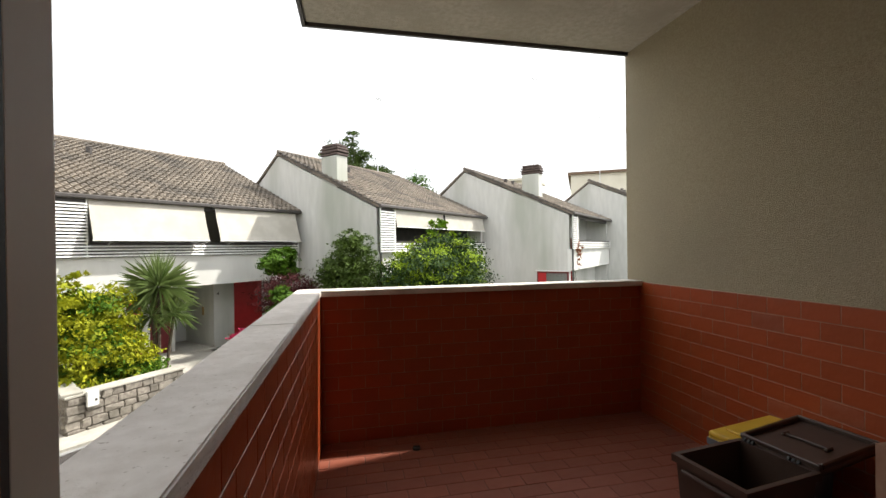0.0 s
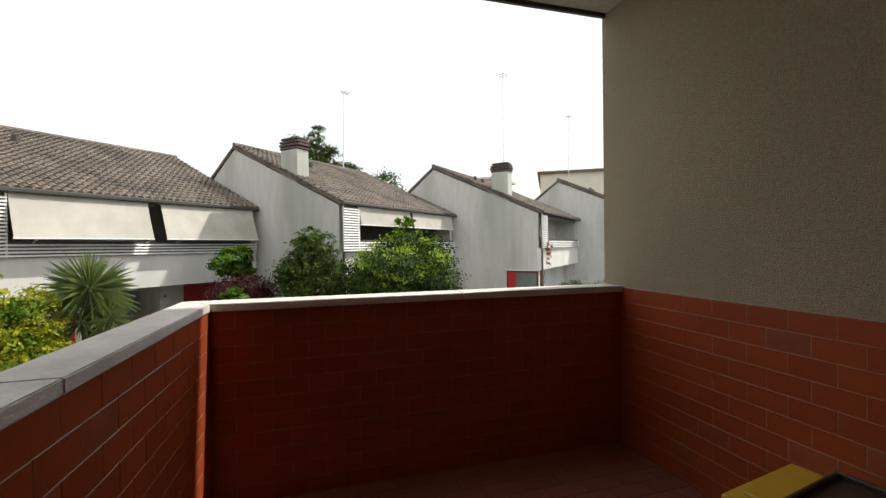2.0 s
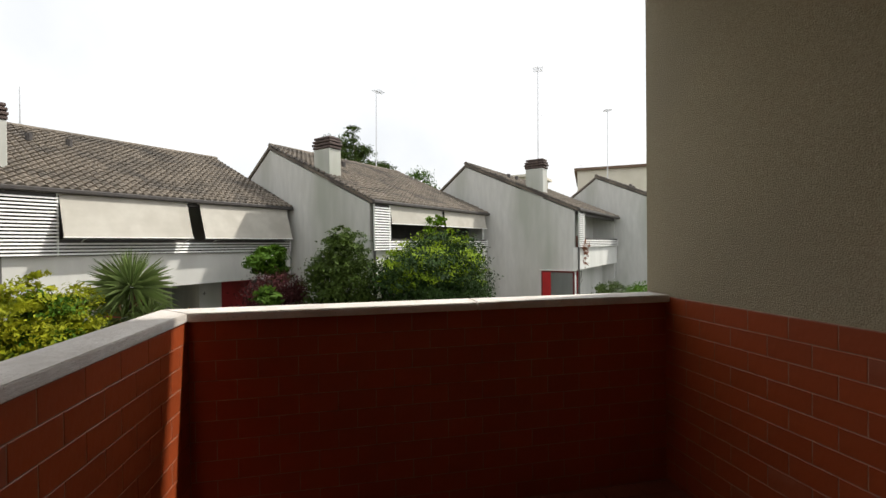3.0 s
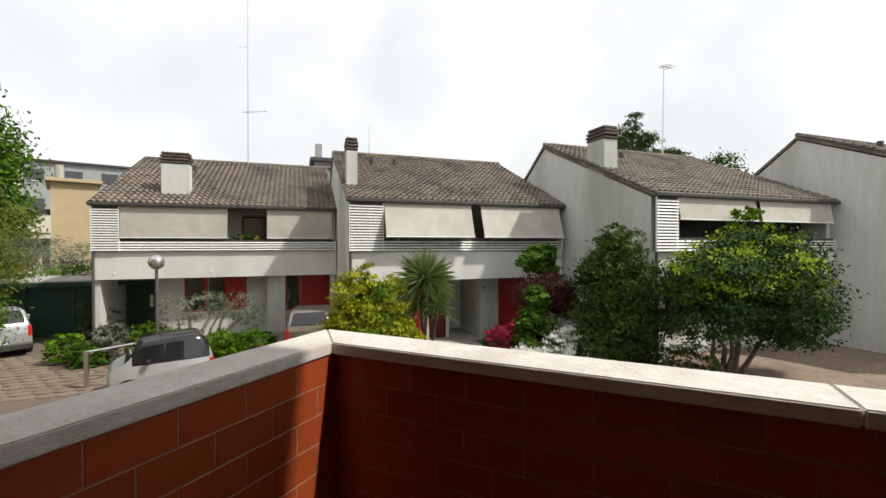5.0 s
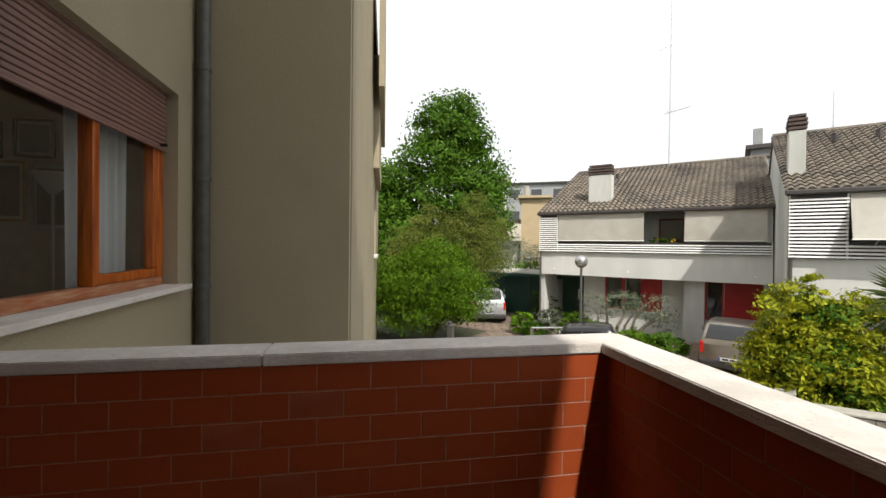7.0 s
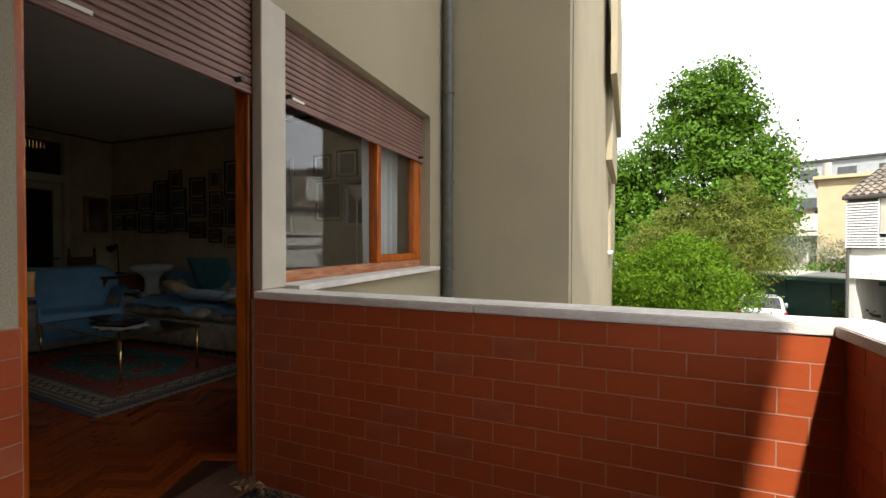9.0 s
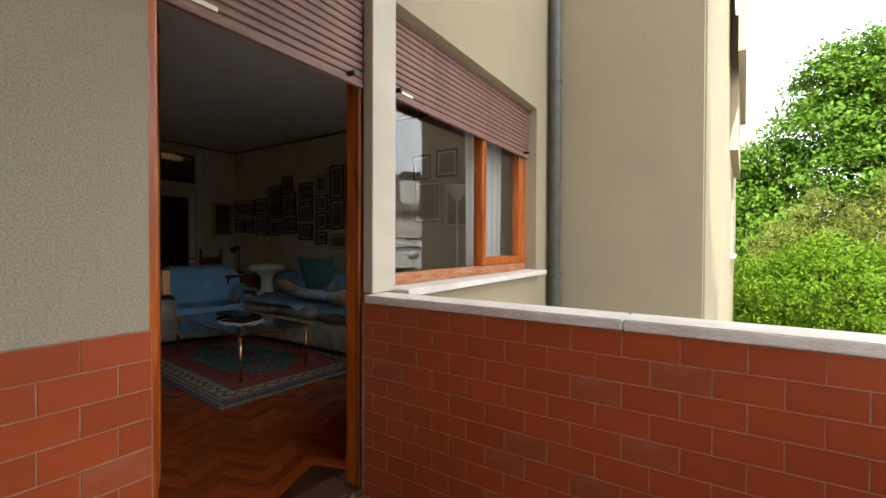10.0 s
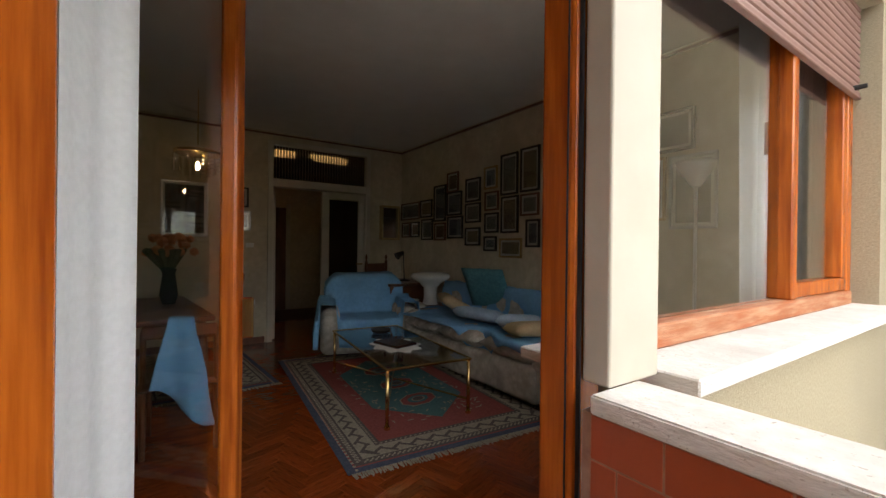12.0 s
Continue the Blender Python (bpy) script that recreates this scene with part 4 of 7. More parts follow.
drape(2.4, 1.9, sofa_cover, BLUE, "cover", so, 60, 44)["label"] = "blue cotton cloth thrown over the sofa"
for x, y, z, rx, rz, w, d, mtl, lab in ((0.25, -0.20, 0.86, 62, 15, 0.56, 0.52, TEAL, "teal cushion leaning on the sofa back"), (-0.55, 0.08, 0.64, 8, 40, 0.42, 0.40, PALEBLUE, "pale blue cushion lying on the sofa"),
                                   (0.42, 0.10, 0.68, 30, -25, 0.44, 0.42, TAN, "tan cushion lying on the sofa"), (-0.05, 0.15, 0.64, 12, 10, 0.46, 0.40, PALEBLUE, "pale blue cushion lying on the sofa"), (-0.78, 0.18, 0.62, 5, 70, 0.40, 0.34, TAN, "beige cushion lying on the sofa")):
    cu = part("cushion", cushion(w, d, 0.13, mtl), mtl, None, "", True)
    cu.matrix_world = so.matrix_world @ pose(x, y, z, rx, 0, rz)
    tagged(cu, lab, "cushion", "cushions on the sofa")

# glass coffee table with brass legs
TM = pose(-1.07, -2.89, 0.012, 0, 0, -6)
tb = empty("coffee_table", TM, "glass coffee table with thin brass legs", "table")
tw_, tl_ = 0.34, 0.76
for sx in (-1, 1):
    for sy in (-1, 1):
        part("leg", cyl((sx * tw_, sy * tl_, 0), (sx * tw_, sy * tl_, 0.42), 0.014, None, 12), BRASS, tb, smooth=True)
        part("foot", cyl((sx * tw_, sy * tl_, 0), (sx * tw_, sy * tl_, 0.02), 0.022, None, 12), BRASS, tb)
for a, b in (((-tw_, -tl_), (tw_, tl_)), ((-tw_, tl_), (tw_, -tl_))):
    part("brace", cyl((a[0], a[1], 0.11), (b[0], b[1], 0.115), 0.007, None, 8), BRASS, tb)
bm = bmesh.new()
for a in ((-tw_ - .02, tw_ + .02, -tl_ - .02, -tl_), (-tw_ - .02, tw_ + .02, tl_, tl_ + .02), (-tw_ - .02, -tw_, -tl_, tl_), (tw_, tw_ + .02, -tl_, tl_)):
    add_box(bm, a[0], a[1], a[2], a[3], 0.42, 0.438, 0.004)
part("rim", bm, BRASS, tb)
part("tabletop", box(-tw_ + 0.001, tw_ - 0.001, -tl_ + 0.001, tl_ - 0.001, 0.424, 0.434), glass("smoked_tabletop", (0.84, 0.88, 0.87), 1.6), tb, "smoked glass")
bm = bmesh.new()
ring = []
for i in range(48):
    a = 2 * math.pi * i / 48
    r = 1 + 0.13 * math.sin(9 * a)
    ring.append(bm.verts.new((0.20 * r * math.cos(a), 0.27 * r * math.sin(a), 0)))
bm.faces.new(ring)
bm.normal_update()
bmesh.ops.solidify(bm, geom=bm.faces[:], thickness=-0.003)
doily = part("doily", bm, mat("white_lace", (0.6, 0.58, 0.54), (0.7, 0.68, 0.64), 0.9, 40), None)
doily.matrix_world = TM @ pose(0.02, 0.12, 0.4385)
tagged(doily, "white lace doily on the glass table", "doily")
tray = part("tray", box(-0.12, 0.12, -0.16, 0.16, 0, 0.022, 0.008), mat("dark_lacquer", (0.03, 0.012, 0.01), (0.05, 0.02, 0.015), 0.25, 5), None)
tray.matrix_world = TM @ pose(0.02, 0.1, 0.443, 0, 0, 20)
tagged(tray, "dark lacquered tray on the lace doily", "tray")
ash = part("dish", lathe([(0.05, 0), (0.09, 0.01), (0.10, 0.035), (0.085, 0.035), (0.06, 0.012), (0.01, 0.01)]), DARK, None, "", True)
ash.matrix_world = TM @ pose(-0.05, -0.45, 0.4385)
tagged(ash, "dark round dish on the glass table", "dish")


def rug(cx, cy, w, l, rz, label, seedn):
    """A woven rug: border bands, field, motifs and fringe as thin layers of weave."""
    r = empty("rug", pose(cx, cy, -0.001, 0, 0, rz), label, "rug", "oriental rugs")
    cols = {"navy": mat("navy_wool", (0.06, 0.07, 0.11), (0.10, 0.11, 0.15), 0.95, 60, spec=0.05), "ivory": mat("ivory_wool", (0.27, 0.235, 0.18), (0.38, 0.33, 0.255), 0.95, 60, spec=0.05),
            "rose": mat("rose_wool", (0.24, 0.065, 0.06), (0.32, 0.10, 0.085), 0.95, 60, spec=0.05), "teal": mat("teal_wool", (0.065, 0.135, 0.14), (0.10, 0.19, 0.195), 0.95, 60, spec=0.05),
            "brown": mat("brown_wool", (0.10, 0.08, 0.075), (0.14, 0.115, 0.10), 0.95, 60, spec=0.05)}
    part("weave", box(-w / 2, w / 2, -l / 2, l / 2, 0.0, 0.009, 0.003), cols["navy"], r)
    for k, (ins, c) in enumerate(((0.05, "rose"), (0.062, "brown"), (0.13, "ivory"), (0.26, "brown"), (0.30, "rose"))):
        part("band", box(-w / 2 + ins, w / 2 - ins, -l / 2 + ins, l / 2 - ins, 0.009, 0.0098 + 0.0008 * k), cols[c], r)
    # zigzag leaves in the ivory border
    zz = bmesh.new()
    for side in range(4):
        span = w if side % 2 == 0 else l
        n = int((span - 0.3) / 0.13)
        for i in range(n):
            t = -span / 2 + 0.20 + i * 0.13
            c, s = math.cos(side * math.pi / 2), math.sin(side * math.pi / 2)
            e = (l if side % 2 == 0 else w) / 2 - 0.195
            for dx, dy, ang in ((0, 0, 38), (0.05, 0.02, -38)):
                x, y = t + dx, e + dy
                add_box(zz, -0.055, 0.055, -0.011, 0.011, 0.0108, 0.0122, m=pose(x * c - y * s, x * s + y * c, 0, 0, 0, ang + side * 90))
    part("border_motif", zz, cols["brown"], r)["kind"] = "stuff"
    dots = bmesh.new()
    for sx in (-1, 1):
        for i in range(int(l / 0.045)):
            add_box(dots, sx * (w / 2 - 0.056) - 0.008, sx * (w / 2 - 0.056) + 0.008, -l / 2 + 0.06 + i * 0.045, -l / 2 + 0.08 + i * 0.045, 0.0095, 0.0111)
    for ins in (0.088, 0.105, 0.245, 0.275):
        for side in range(4):
            span, e = (l, w / 2 - ins) if side % 2 else (w, l / 2 - ins)
            c, sn = math.cos(side * math.pi / 2), math.sin(side * math.pi / 2)
            for i in range(int((span - 2 * ins) / 0.036)):
                t = -span / 2 + ins + 0.018 + i * 0.036
                add_box(dots, -0.009, 0.009, -0.005, 0.005, 0.0095, 0.0135, m=pose(t * c - e * sn, t * sn + e * c, 0, 0, 0, side * 90 + 35))
    part("edge_motif", dots, cols["ivory"], r)["kind"] = "stuff"
    # hexagonal field with medallions
    fw, fl = w / 2 - 0.46, l / 2 - 0.46
    bm = bmesh.new()
    hexa = [bm.verts.new(v) for v in ((-fw, -fl * 0.55, 0), (0, -fl, 0), (fw, -fl * 0.55, 0), (fw, fl * 0.55, 0), (0, fl, 0), (-fw, fl * 0.55, 0))]
    bm.faces.new(hexa)
    bm.normal_update()
    bmesh.ops.solidify(bm, geom=bm.faces[:], thickness=-0.0015)
    f = part("field", bm, cols["teal"], r)
    f.matrix_basis = pose(0, 0, 0.0145)
    for my in (-fl * 0.52, 0.0, fl * 0.52):
        for rr, c, zz_ in ((0.165, "ivory", 0.0166), (0.155, "rose", 0.0174), (0.095, "teal", 0.0182), (0.06, "ivory", 0.0190), (0.05, "brown", 0.0198)):
            bm = bmesh.new()
            bmesh.ops.create_circle(bm, cap_ends=True, segments=8, radius=rr)
            bm.normal_update()
            bmesh.ops.solidify(bm, geom=bm.faces[:], thickness=-0.001)
            o = part("medallion", bm, cols[c], r)
            o.matrix_basis = pose(0, my, zz_, 0, 0, 22.5) @ Matrix.Diagonal((1.15, 0.8, 1, 1))
    sp = bmesh.new()
    rnd = random.Random(seedn)
    for i in range(150):
        x, y = rnd.uniform(-fw - 0.05, fw + 0.05), rnd.uniform(-fl, fl)
        add_box(sp, -0.022, 0.022, -0.005, 0.005, 0.0160, 0.0172, m=pose(x, y, 0, 0, 0, rnd.choice((0, 45, 90, 135))))
    part("motif", sp, cols["ivory"], r)["kind"] = "stuff"
    fr = bmesh.new()
    for e in (-1, 1):
        for i in range(int(w / 0.012)):
            x = -w / 2 + i * 0.012 + rnd.uniform(-0.003, 0.003)
            add_box(fr, -0.004, 0.004, 0, 0.055 + rnd.uniform(-0.012, 0.012), 0.001, 0.006, m=pose(x, e * l / 2, 0, 0, 0, (0 if e > 0 else 180) + rnd.uniform(-14, 14)))
    fringe = part("fringe", fr, cols["ivory"], r, "pale wool fringe")
    fringe["kind"] = "stuff"
    return r


rug(-1.19, -3.03, 1.75, 2.7, -5, "oriental rug with teal field and rose medallions", 4)
rug(0.35, -4.7, 1.1, 2.1, 4, "oriental runner rug with dark border", 9)

# desk, chair, lamp, glass lamp, books
dk = empty("desk", pose(-2.28, -4.95, 0), "dark carved wooden desk beside the armchair", "desk")
part("top", box(-0.30, 0.42, -0.45, 0.45, 0.78, 0.82, 0.008), DARKWOOD, dk)
part("drawer_block", box(-0.28, 0.40, 0.05, 0.43, 0.06, 0.779, 0.006), mat("reddish_veneer", (0.14, 0.045, 0.018), (0.20, 0.07, 0.028), 0.35, 6), dk)
part("drawer_block", box(-0.28, 0.40, -0.43, -0.10, 0.06, 0.779, 0.006), DARKWOOD, dk)
dc = empty("desk_chair", pose(-1.92, -5.05, 0, 0, 0, 20), "dark carved wooden chair with turned finials", "chair")
for sx in (-1, 1):
    part("back_post", lathe([(0.018, 0), (0.018, 0.5), (0.024, 0.62), (0.016, 0.8), (0.022, 1.0), (0.022, 1.10), (0.010, 1.13), (0.020, 1.17), (0.004, 1.21)], 10), DARKWOOD, dc).matrix_basis = pose(sx * 0.2, 0, 0)
    part("front_leg", lathe([(0.016, 0), (0.022, 0.2), (0.018, 0.44)], 10), DARKWOOD, dc).matrix_basis = pose(sx * 0.2, 0.38, 0)
part("seat", box(-0.22, 0.22, -0.02, 0.42, 0.44, 0.48, 0.01), DARKWOOD, dc)
part("back_panel", box(-0.18, 0.18, -0.012, 0.012, 0.72, 1.08, 0.02, 2), DARKWOOD, dc)
dl = empty("desk_lamp", pose(-2.30, -4.9, 0.82), "black desk lamp with a curved neck", "lamp")
part("base", lathe([(0.08, 0), (0.08, 0.015), (0.02, 0.03)]), BLACK, dl)
part("neck", cyl((0, 0, 0.02), (0.02, 0, 0.42), 0.009), BLACK, dl)
part("head", cyl((0.02, 0, 0.42), (0.13, 0, 0.36), 0.025, 0.055), BLACK, dl)
gl = empty("glass_lamp", pose(-2.32, -4.22, 0.56), "white blown glass mushroom lamp", "lamp")
part("body", lathe([(0.11, 0), (0.10, 0.02), (0.085, 0.10), (0.09, 0.22), (0.15, 0.29), (0.24, 0.33), (0.27, 0.37), (0.24, 0.41), (0.12, 0.43), (0.02, 0.435)], 28), mat("white_opal_glass", (0.55, 0.55, 0.53), (0.62, 0.62, 0.6), 0.2, 3), gl, smooth=True)
st = empty("side_table", pose(-2.25, -4.18, 0), "small dark side table beside the sofa", "table")
part("top", box(-0.28, 0.30, -0.22, 0.22, 0.53, 0.56, 0.006), DARKWOOD, st)
for sx in (-0.25, 0.27):
    for sy in (-0.19, 0.19):
        part("leg", cyl((sx, sy, 0), (sx, sy, 0.53), 0.018, None, 8), DARKWOOD, st)
for i, (x, y, r, c) in enumerate(((-2.03, -4.28, 10, (0.5, 0.46, 0.38)), (-2.03, -4.27, -5, (0.35, 0.12, 0.08)), (-2.04, -4.28, 22, (0.55, 0.52, 0.45)), (-2.02, -4.05, 4, (0.5, 0.48, 0.42)), (-2.02, -4.06, -12, (0.42, 0.38, 0.3)))):
    z = 0.56 + (0.026 * i if i < 3 else 0.026 * (i - 3))
    bk = part("book", box(-0.07, 0.07, -0.10, 0.10, 0, 0.025, 0.003), mat("book_cover_%d" % i, c, tuple(v * 0.85 for v in c), 0.6, 10), None)
    bk.matrix_world = pose(x, y, z, 0, 0, r)
    tagged(bk, "paperback book lying on the side table", "book", "books on the side table")
pc = empty("wall_cabinet", pose(-2.36, RY, 1.70), "small gilt wall cabinet with glass front", "cabinet")
bm = bmesh.new()
for a in ((-0.16, -0.13, -0.27, 0.27), (0.13, 0.16, -0.27, 0.27), (-0.13, 0.13, 0.24, 0.27), (-0.13, 0.13, -0.27, -0.24)):
    add_box(bm, a[0], a[1], 0.002, 0.09, a[2], a[3], 0.003)
part("frame", bm, FRAMES[2], pc)
part("back", box(-0.13, 0.13, 0.003, 0.01, -0.24, 0.24), DARKWOOD, pc)
part("pane", box(-0.13, 0.13, 0.075, 0.079, -0.24, 0.24), PANE, pc)
for z in (-0.08, 0.08):
    part("shelf", box(-0.13, 0.13, 0.012, 0.07, z, z + 0.008), DARKWOOD, pc)
sw = part("light_switch", box(-0.36, -0.26, RY + 0.001, RY + 0.012, 1.29, 1.35, 0.003), mat("white_plastic", (0.7, 0.7, 0.68), (0.74, 0.74, 0.72), 0.4, 5), None)
tagged(sw, "white light switch on the papered wall", "switch")
ot = part("socket", box(-0.38, -0.28, RY + 0.001, RY + 0.012, 0.53, 0.59, 0.003), MATS["white_plastic"], None)
tagged(ot, "white wall socket above the baseboard", "socket")
# torchiere seen through the window
fl = empty("floor_lamp", pose(-2.42, -0.92, -0.012), "white torchiere floor lamp beside the wall", "lamp")
part("base", lathe([(0.13, 0), (0.13, 0.02), (0.02, 0.04)]), MATS["white_plastic"], fl)
part("pole", cyl((0, 0, 0.03), (0, 0, 1.8), 0.011), MATS["white_plastic"], fl)
part("shade", lathe([(0.03, 1.78), (0.07, 1.84), (0.125, 1.93), (0.13, 1.95), (0.12, 1.95), (0.05, 1.85)], 24), MATS["white_plastic"], fl, smooth=True)

# dining corner behind the glazed leaf
dt = empty("dining_table", pose(0.9, -3.9, 0, 0, 0, 5), "dark polished dining table", "table")
part("tabletop", box(-0.5, 0.5, -0.8, 0.8, 0.73, 0.77, 0.012, 2), DARKWOOD, dt)
for sx in (-0.42, 0.42):
    for sy in (-0.7, 0.7):
        part("leg", lathe([(0.03, 0), (0.025, 0.1), (0.045, 0.4), (0.035, 0.73)], 10), DARKWOOD, dt).matrix_basis = pose(sx, sy, 0)


def dining_chair(m, top=1.05):
    c = empty("dining_chair", m, "dark curved wooden dining chair", "chair", "chairs round the dining table")
    part("seat", box(-0.23, 0.23, -0.22, 0.22, 0.43, 0.48, 0.02, 2), DARKWOOD, c)
    for sx in (-0.2, 0.2):
        part("leg", cyl((sx, 0.19, 0), (sx, 0.19, 0.43), 0.016, 0.026, 8), DARKWOOD, c)
        part("leg", cyl((sx, -0.2, 0), (sx, -0.2, 0.43), 0.016, 0.026, 8), DARKWOOD, c)
        part("back_post", cyl((sx, -0.2, 0.45), (sx * 0.95, -0.28, top - 0.03), 0.02, 0.016, 8), DARKWOOD, c)
    part("top_rail", box(-0.2, 0.2, -0.295, -0.265, top - 0.08, top, 0.014, 2), DARKWOOD, c)
    part("splat", box(-0.06, 0.06, -0.26, -0.245, 0.48, top - 0.08, 0.006), DARKWOOD, c)
    return c


dining_chair(pose(0.57, -2.78, -0.012, 0, 0, 176), 0.84)
ch_a = dining_chair(pose(0.25, -4.35, -0.012, 0, 0, -95))
copy_thing(ch_a, pose(1.65, -3.7, -0.012, 0, 0, 90))


def chair_cloth(u, v):
    x = u
    if abs(v) < 0.1:
        return x * 0.42, v * 0.4, 0.875 - 0.8 * v * v
    s = 1 if v > 0 else -1
    k = abs(v) - 0.1
    return x * (0.42 + 1.25 * k) + 0.03 * k, s * (0.045 + 0.10 * k + 0.05 * k * math.sin(u * 30)), 0.866 - k * (1 + 0.25 * math.sin(u * 9))


cl = drape(0.32, 1.25, chair_cloth, BLUE, "chair_cloth", None, 30, 40)
cl.matrix_world = pose(0.57, -2.78, 0, 0, 0, 176) @ pose(0, -0.28, 0)
tagged(cl, "blue cloth hanging over the chair back", "cloth")
vs = empty("flower_vase", pose(0.62, -4.1, 0.77), "vase of orange flowers on the dining table", "vase")
part("vase", lathe([(0.05, 0), (0.075, 0.08), (0.06, 0.2), (0.05, 0.28), (0.065, 0.32)]), DARK, vs, smooth=True)
bm = bmesh.new()
rnd = random.Random(2)
for i in range(26):
    a, r = rnd.uniform(0, 6.28), rnd.uniform(0, 0.2)
    bmesh.ops.create_icosphere(bm, subdivisions=1, radius=rnd.uniform(0.03, 0.05), matrix=Matrix.Translation((r * math.cos(a), r * math.sin(a), 0.52 + rnd.uniform(-0.07, 0.1))))
part("flowers", bm, mat("orange_petals", (0.45, 0.16, 0.06), (0.55, 0.25, 0.12), 0.8, 20), vs)
bm = bmesh.new()
for i in range(22):
    a, r = rnd.uniform(0, 6.28), rnd.uniform(0.02, 0.22)
    add_cyl(bm, (0, 0, 0.25), (r * math.cos(a), r * math.sin(a), 0.50), 0.006, 0.03, 4)
part("stems", bm, mat("dark_stem_green", (0.02, 0.04, 0.015), (0.03, 0.06, 0.02), 0.8, 10), vs)
chd = empty("chandelier", pose(0.38, -4.35, 2.02), "crystal chandelier with a lit bulb", "chandelier")
part("rod", cyl((0, 0, 0.3), (0, 0, RZ - 2.02), 0.006), BRASS, chd)
part("ring", lathe([(0.20, 0.20), (0.21, 0.21), (0.21, 0.23), (0.20, 0.235)], 24), BRASS, chd)
part("bulb", lathe([(0.012, 0.05), (0.02, 0.09), (0.004, 0.13)], 12), glow("warm_bulb", (1, 0.66, 0.3), 14), chd)
dr = bmesh.new()
for k, rr in enumerate((0.21, 0.16, 0.10)):
    for i in range(18 - 4 * k):
        a = 6.283 * i / (18 - 4 * k)
        for q in range(5):
            bmesh.ops.create_icosphere(dr, subdivisions=1, radius=0.0075, matrix=Matrix.Translation((rr * math.cos(a), rr * math.sin(a), 0.19 - k * 0.03 - q * 0.035)))
part("crystals", dr, glass("cut_crystal", (0.75, 0.72, 0.66), 3.0), chd)["kind"] = "stuff"
structure("window_sill_inner", box(WX0, -0.26, -0.46, -0.281, 0.965, 1.0, 0.004), TRAV, "pale stone inner window sill", "sill")
structure("wall_room_apron", box(RX0, -0.215, -0.30, -0.2805, -0.01, 0.964), WALLPAPER, "beige papered wall under the window", "wall")

# parquet blocks in herringbone, the nearest as single pieces
PARQ = mat("red_brown_parquet", (0.19, 0.034, 0.008), (0.36, 0.075, 0.017), 0.15, 5, c3=(0.12, 0.022, 0.006), mscale=6, rand=0.45, stretch=(1, 7, 7))
froom = bpy.data.objects["floor_room"]
bm = box(-0.149, 0.149, -0.036, 0.036, -0.011, 0.0, 0.0012)
pm = bpy.data.meshes.new("parquet_block")
bm.to_mesh(pm)
bm.free()
pm.materials.append(PARQ)
rest_v, rest_f = [], []
L_, W_ = 0.30, 0.0735
cnt = 0
R45 = Matrix.Rotation(radians(20), 3, "Z")
blocks = []
for i in range(-60, 60):
    for j in range(-26, 26):
        for k in (0, 1):
            # classic herringbone lattice
            ox, oy = i * W_ + j * L_, i * W_ - j * L_
            c = (ox + L_ / 2, oy + W_ / 2, 0.0) if k == 0 else (ox + L_ + W_ / 2, oy + W_ - L_ / 2 , 90.0)
            p = R45 @ Vector((c[0], c[1], 0)) + Vector((0.4, -2.6, 0))
            if RX0 + 0.1 < p.x < RX1 and RY - 1.5 < p.y < wt - 0.1:
                blocks.append((abs(p.x + 0.1) + abs(p.y + 1.2), p.x, p.y, c[2] + 20))
blocks.sort()
for n, (_, x, y, a) in enumerate(blocks):
    if n < 300:
        b = new("parquet_block", pm)
        b.parent = froom
        b.matrix_basis = pose(x, y, 0, 0, 0, a)
    else:
        c, s = math.cos(radians(a)), math.sin(radians(a))
        k = len(rest_v)
        for z in (-0.011, 0.0):
            for u, v in ((-0.149, -0.036), (0.149, -0.036), (0.149, 0.036), (-0.149, 0.036)):
                rest_v.append((x + u * c - v * s, y + u * s + v * c, z))
        rest_f += [(k + 4, k + 5, k + 6, k + 7), (k, k + 1, k + 5, k + 4), (k + 1, k + 2, k + 6, k + 5), (k + 2, k + 3, k + 7, k + 6), (k + 3, k, k + 4, k + 7)]
me = bpy.data.meshes.new("parquet_rest")
me.from_pydata(rest_v, [], rest_f)
me.materials.append(PARQ)
pr = new("parquet_rest", me)
pr.parent = froom
pr["kind"] = "stuff"

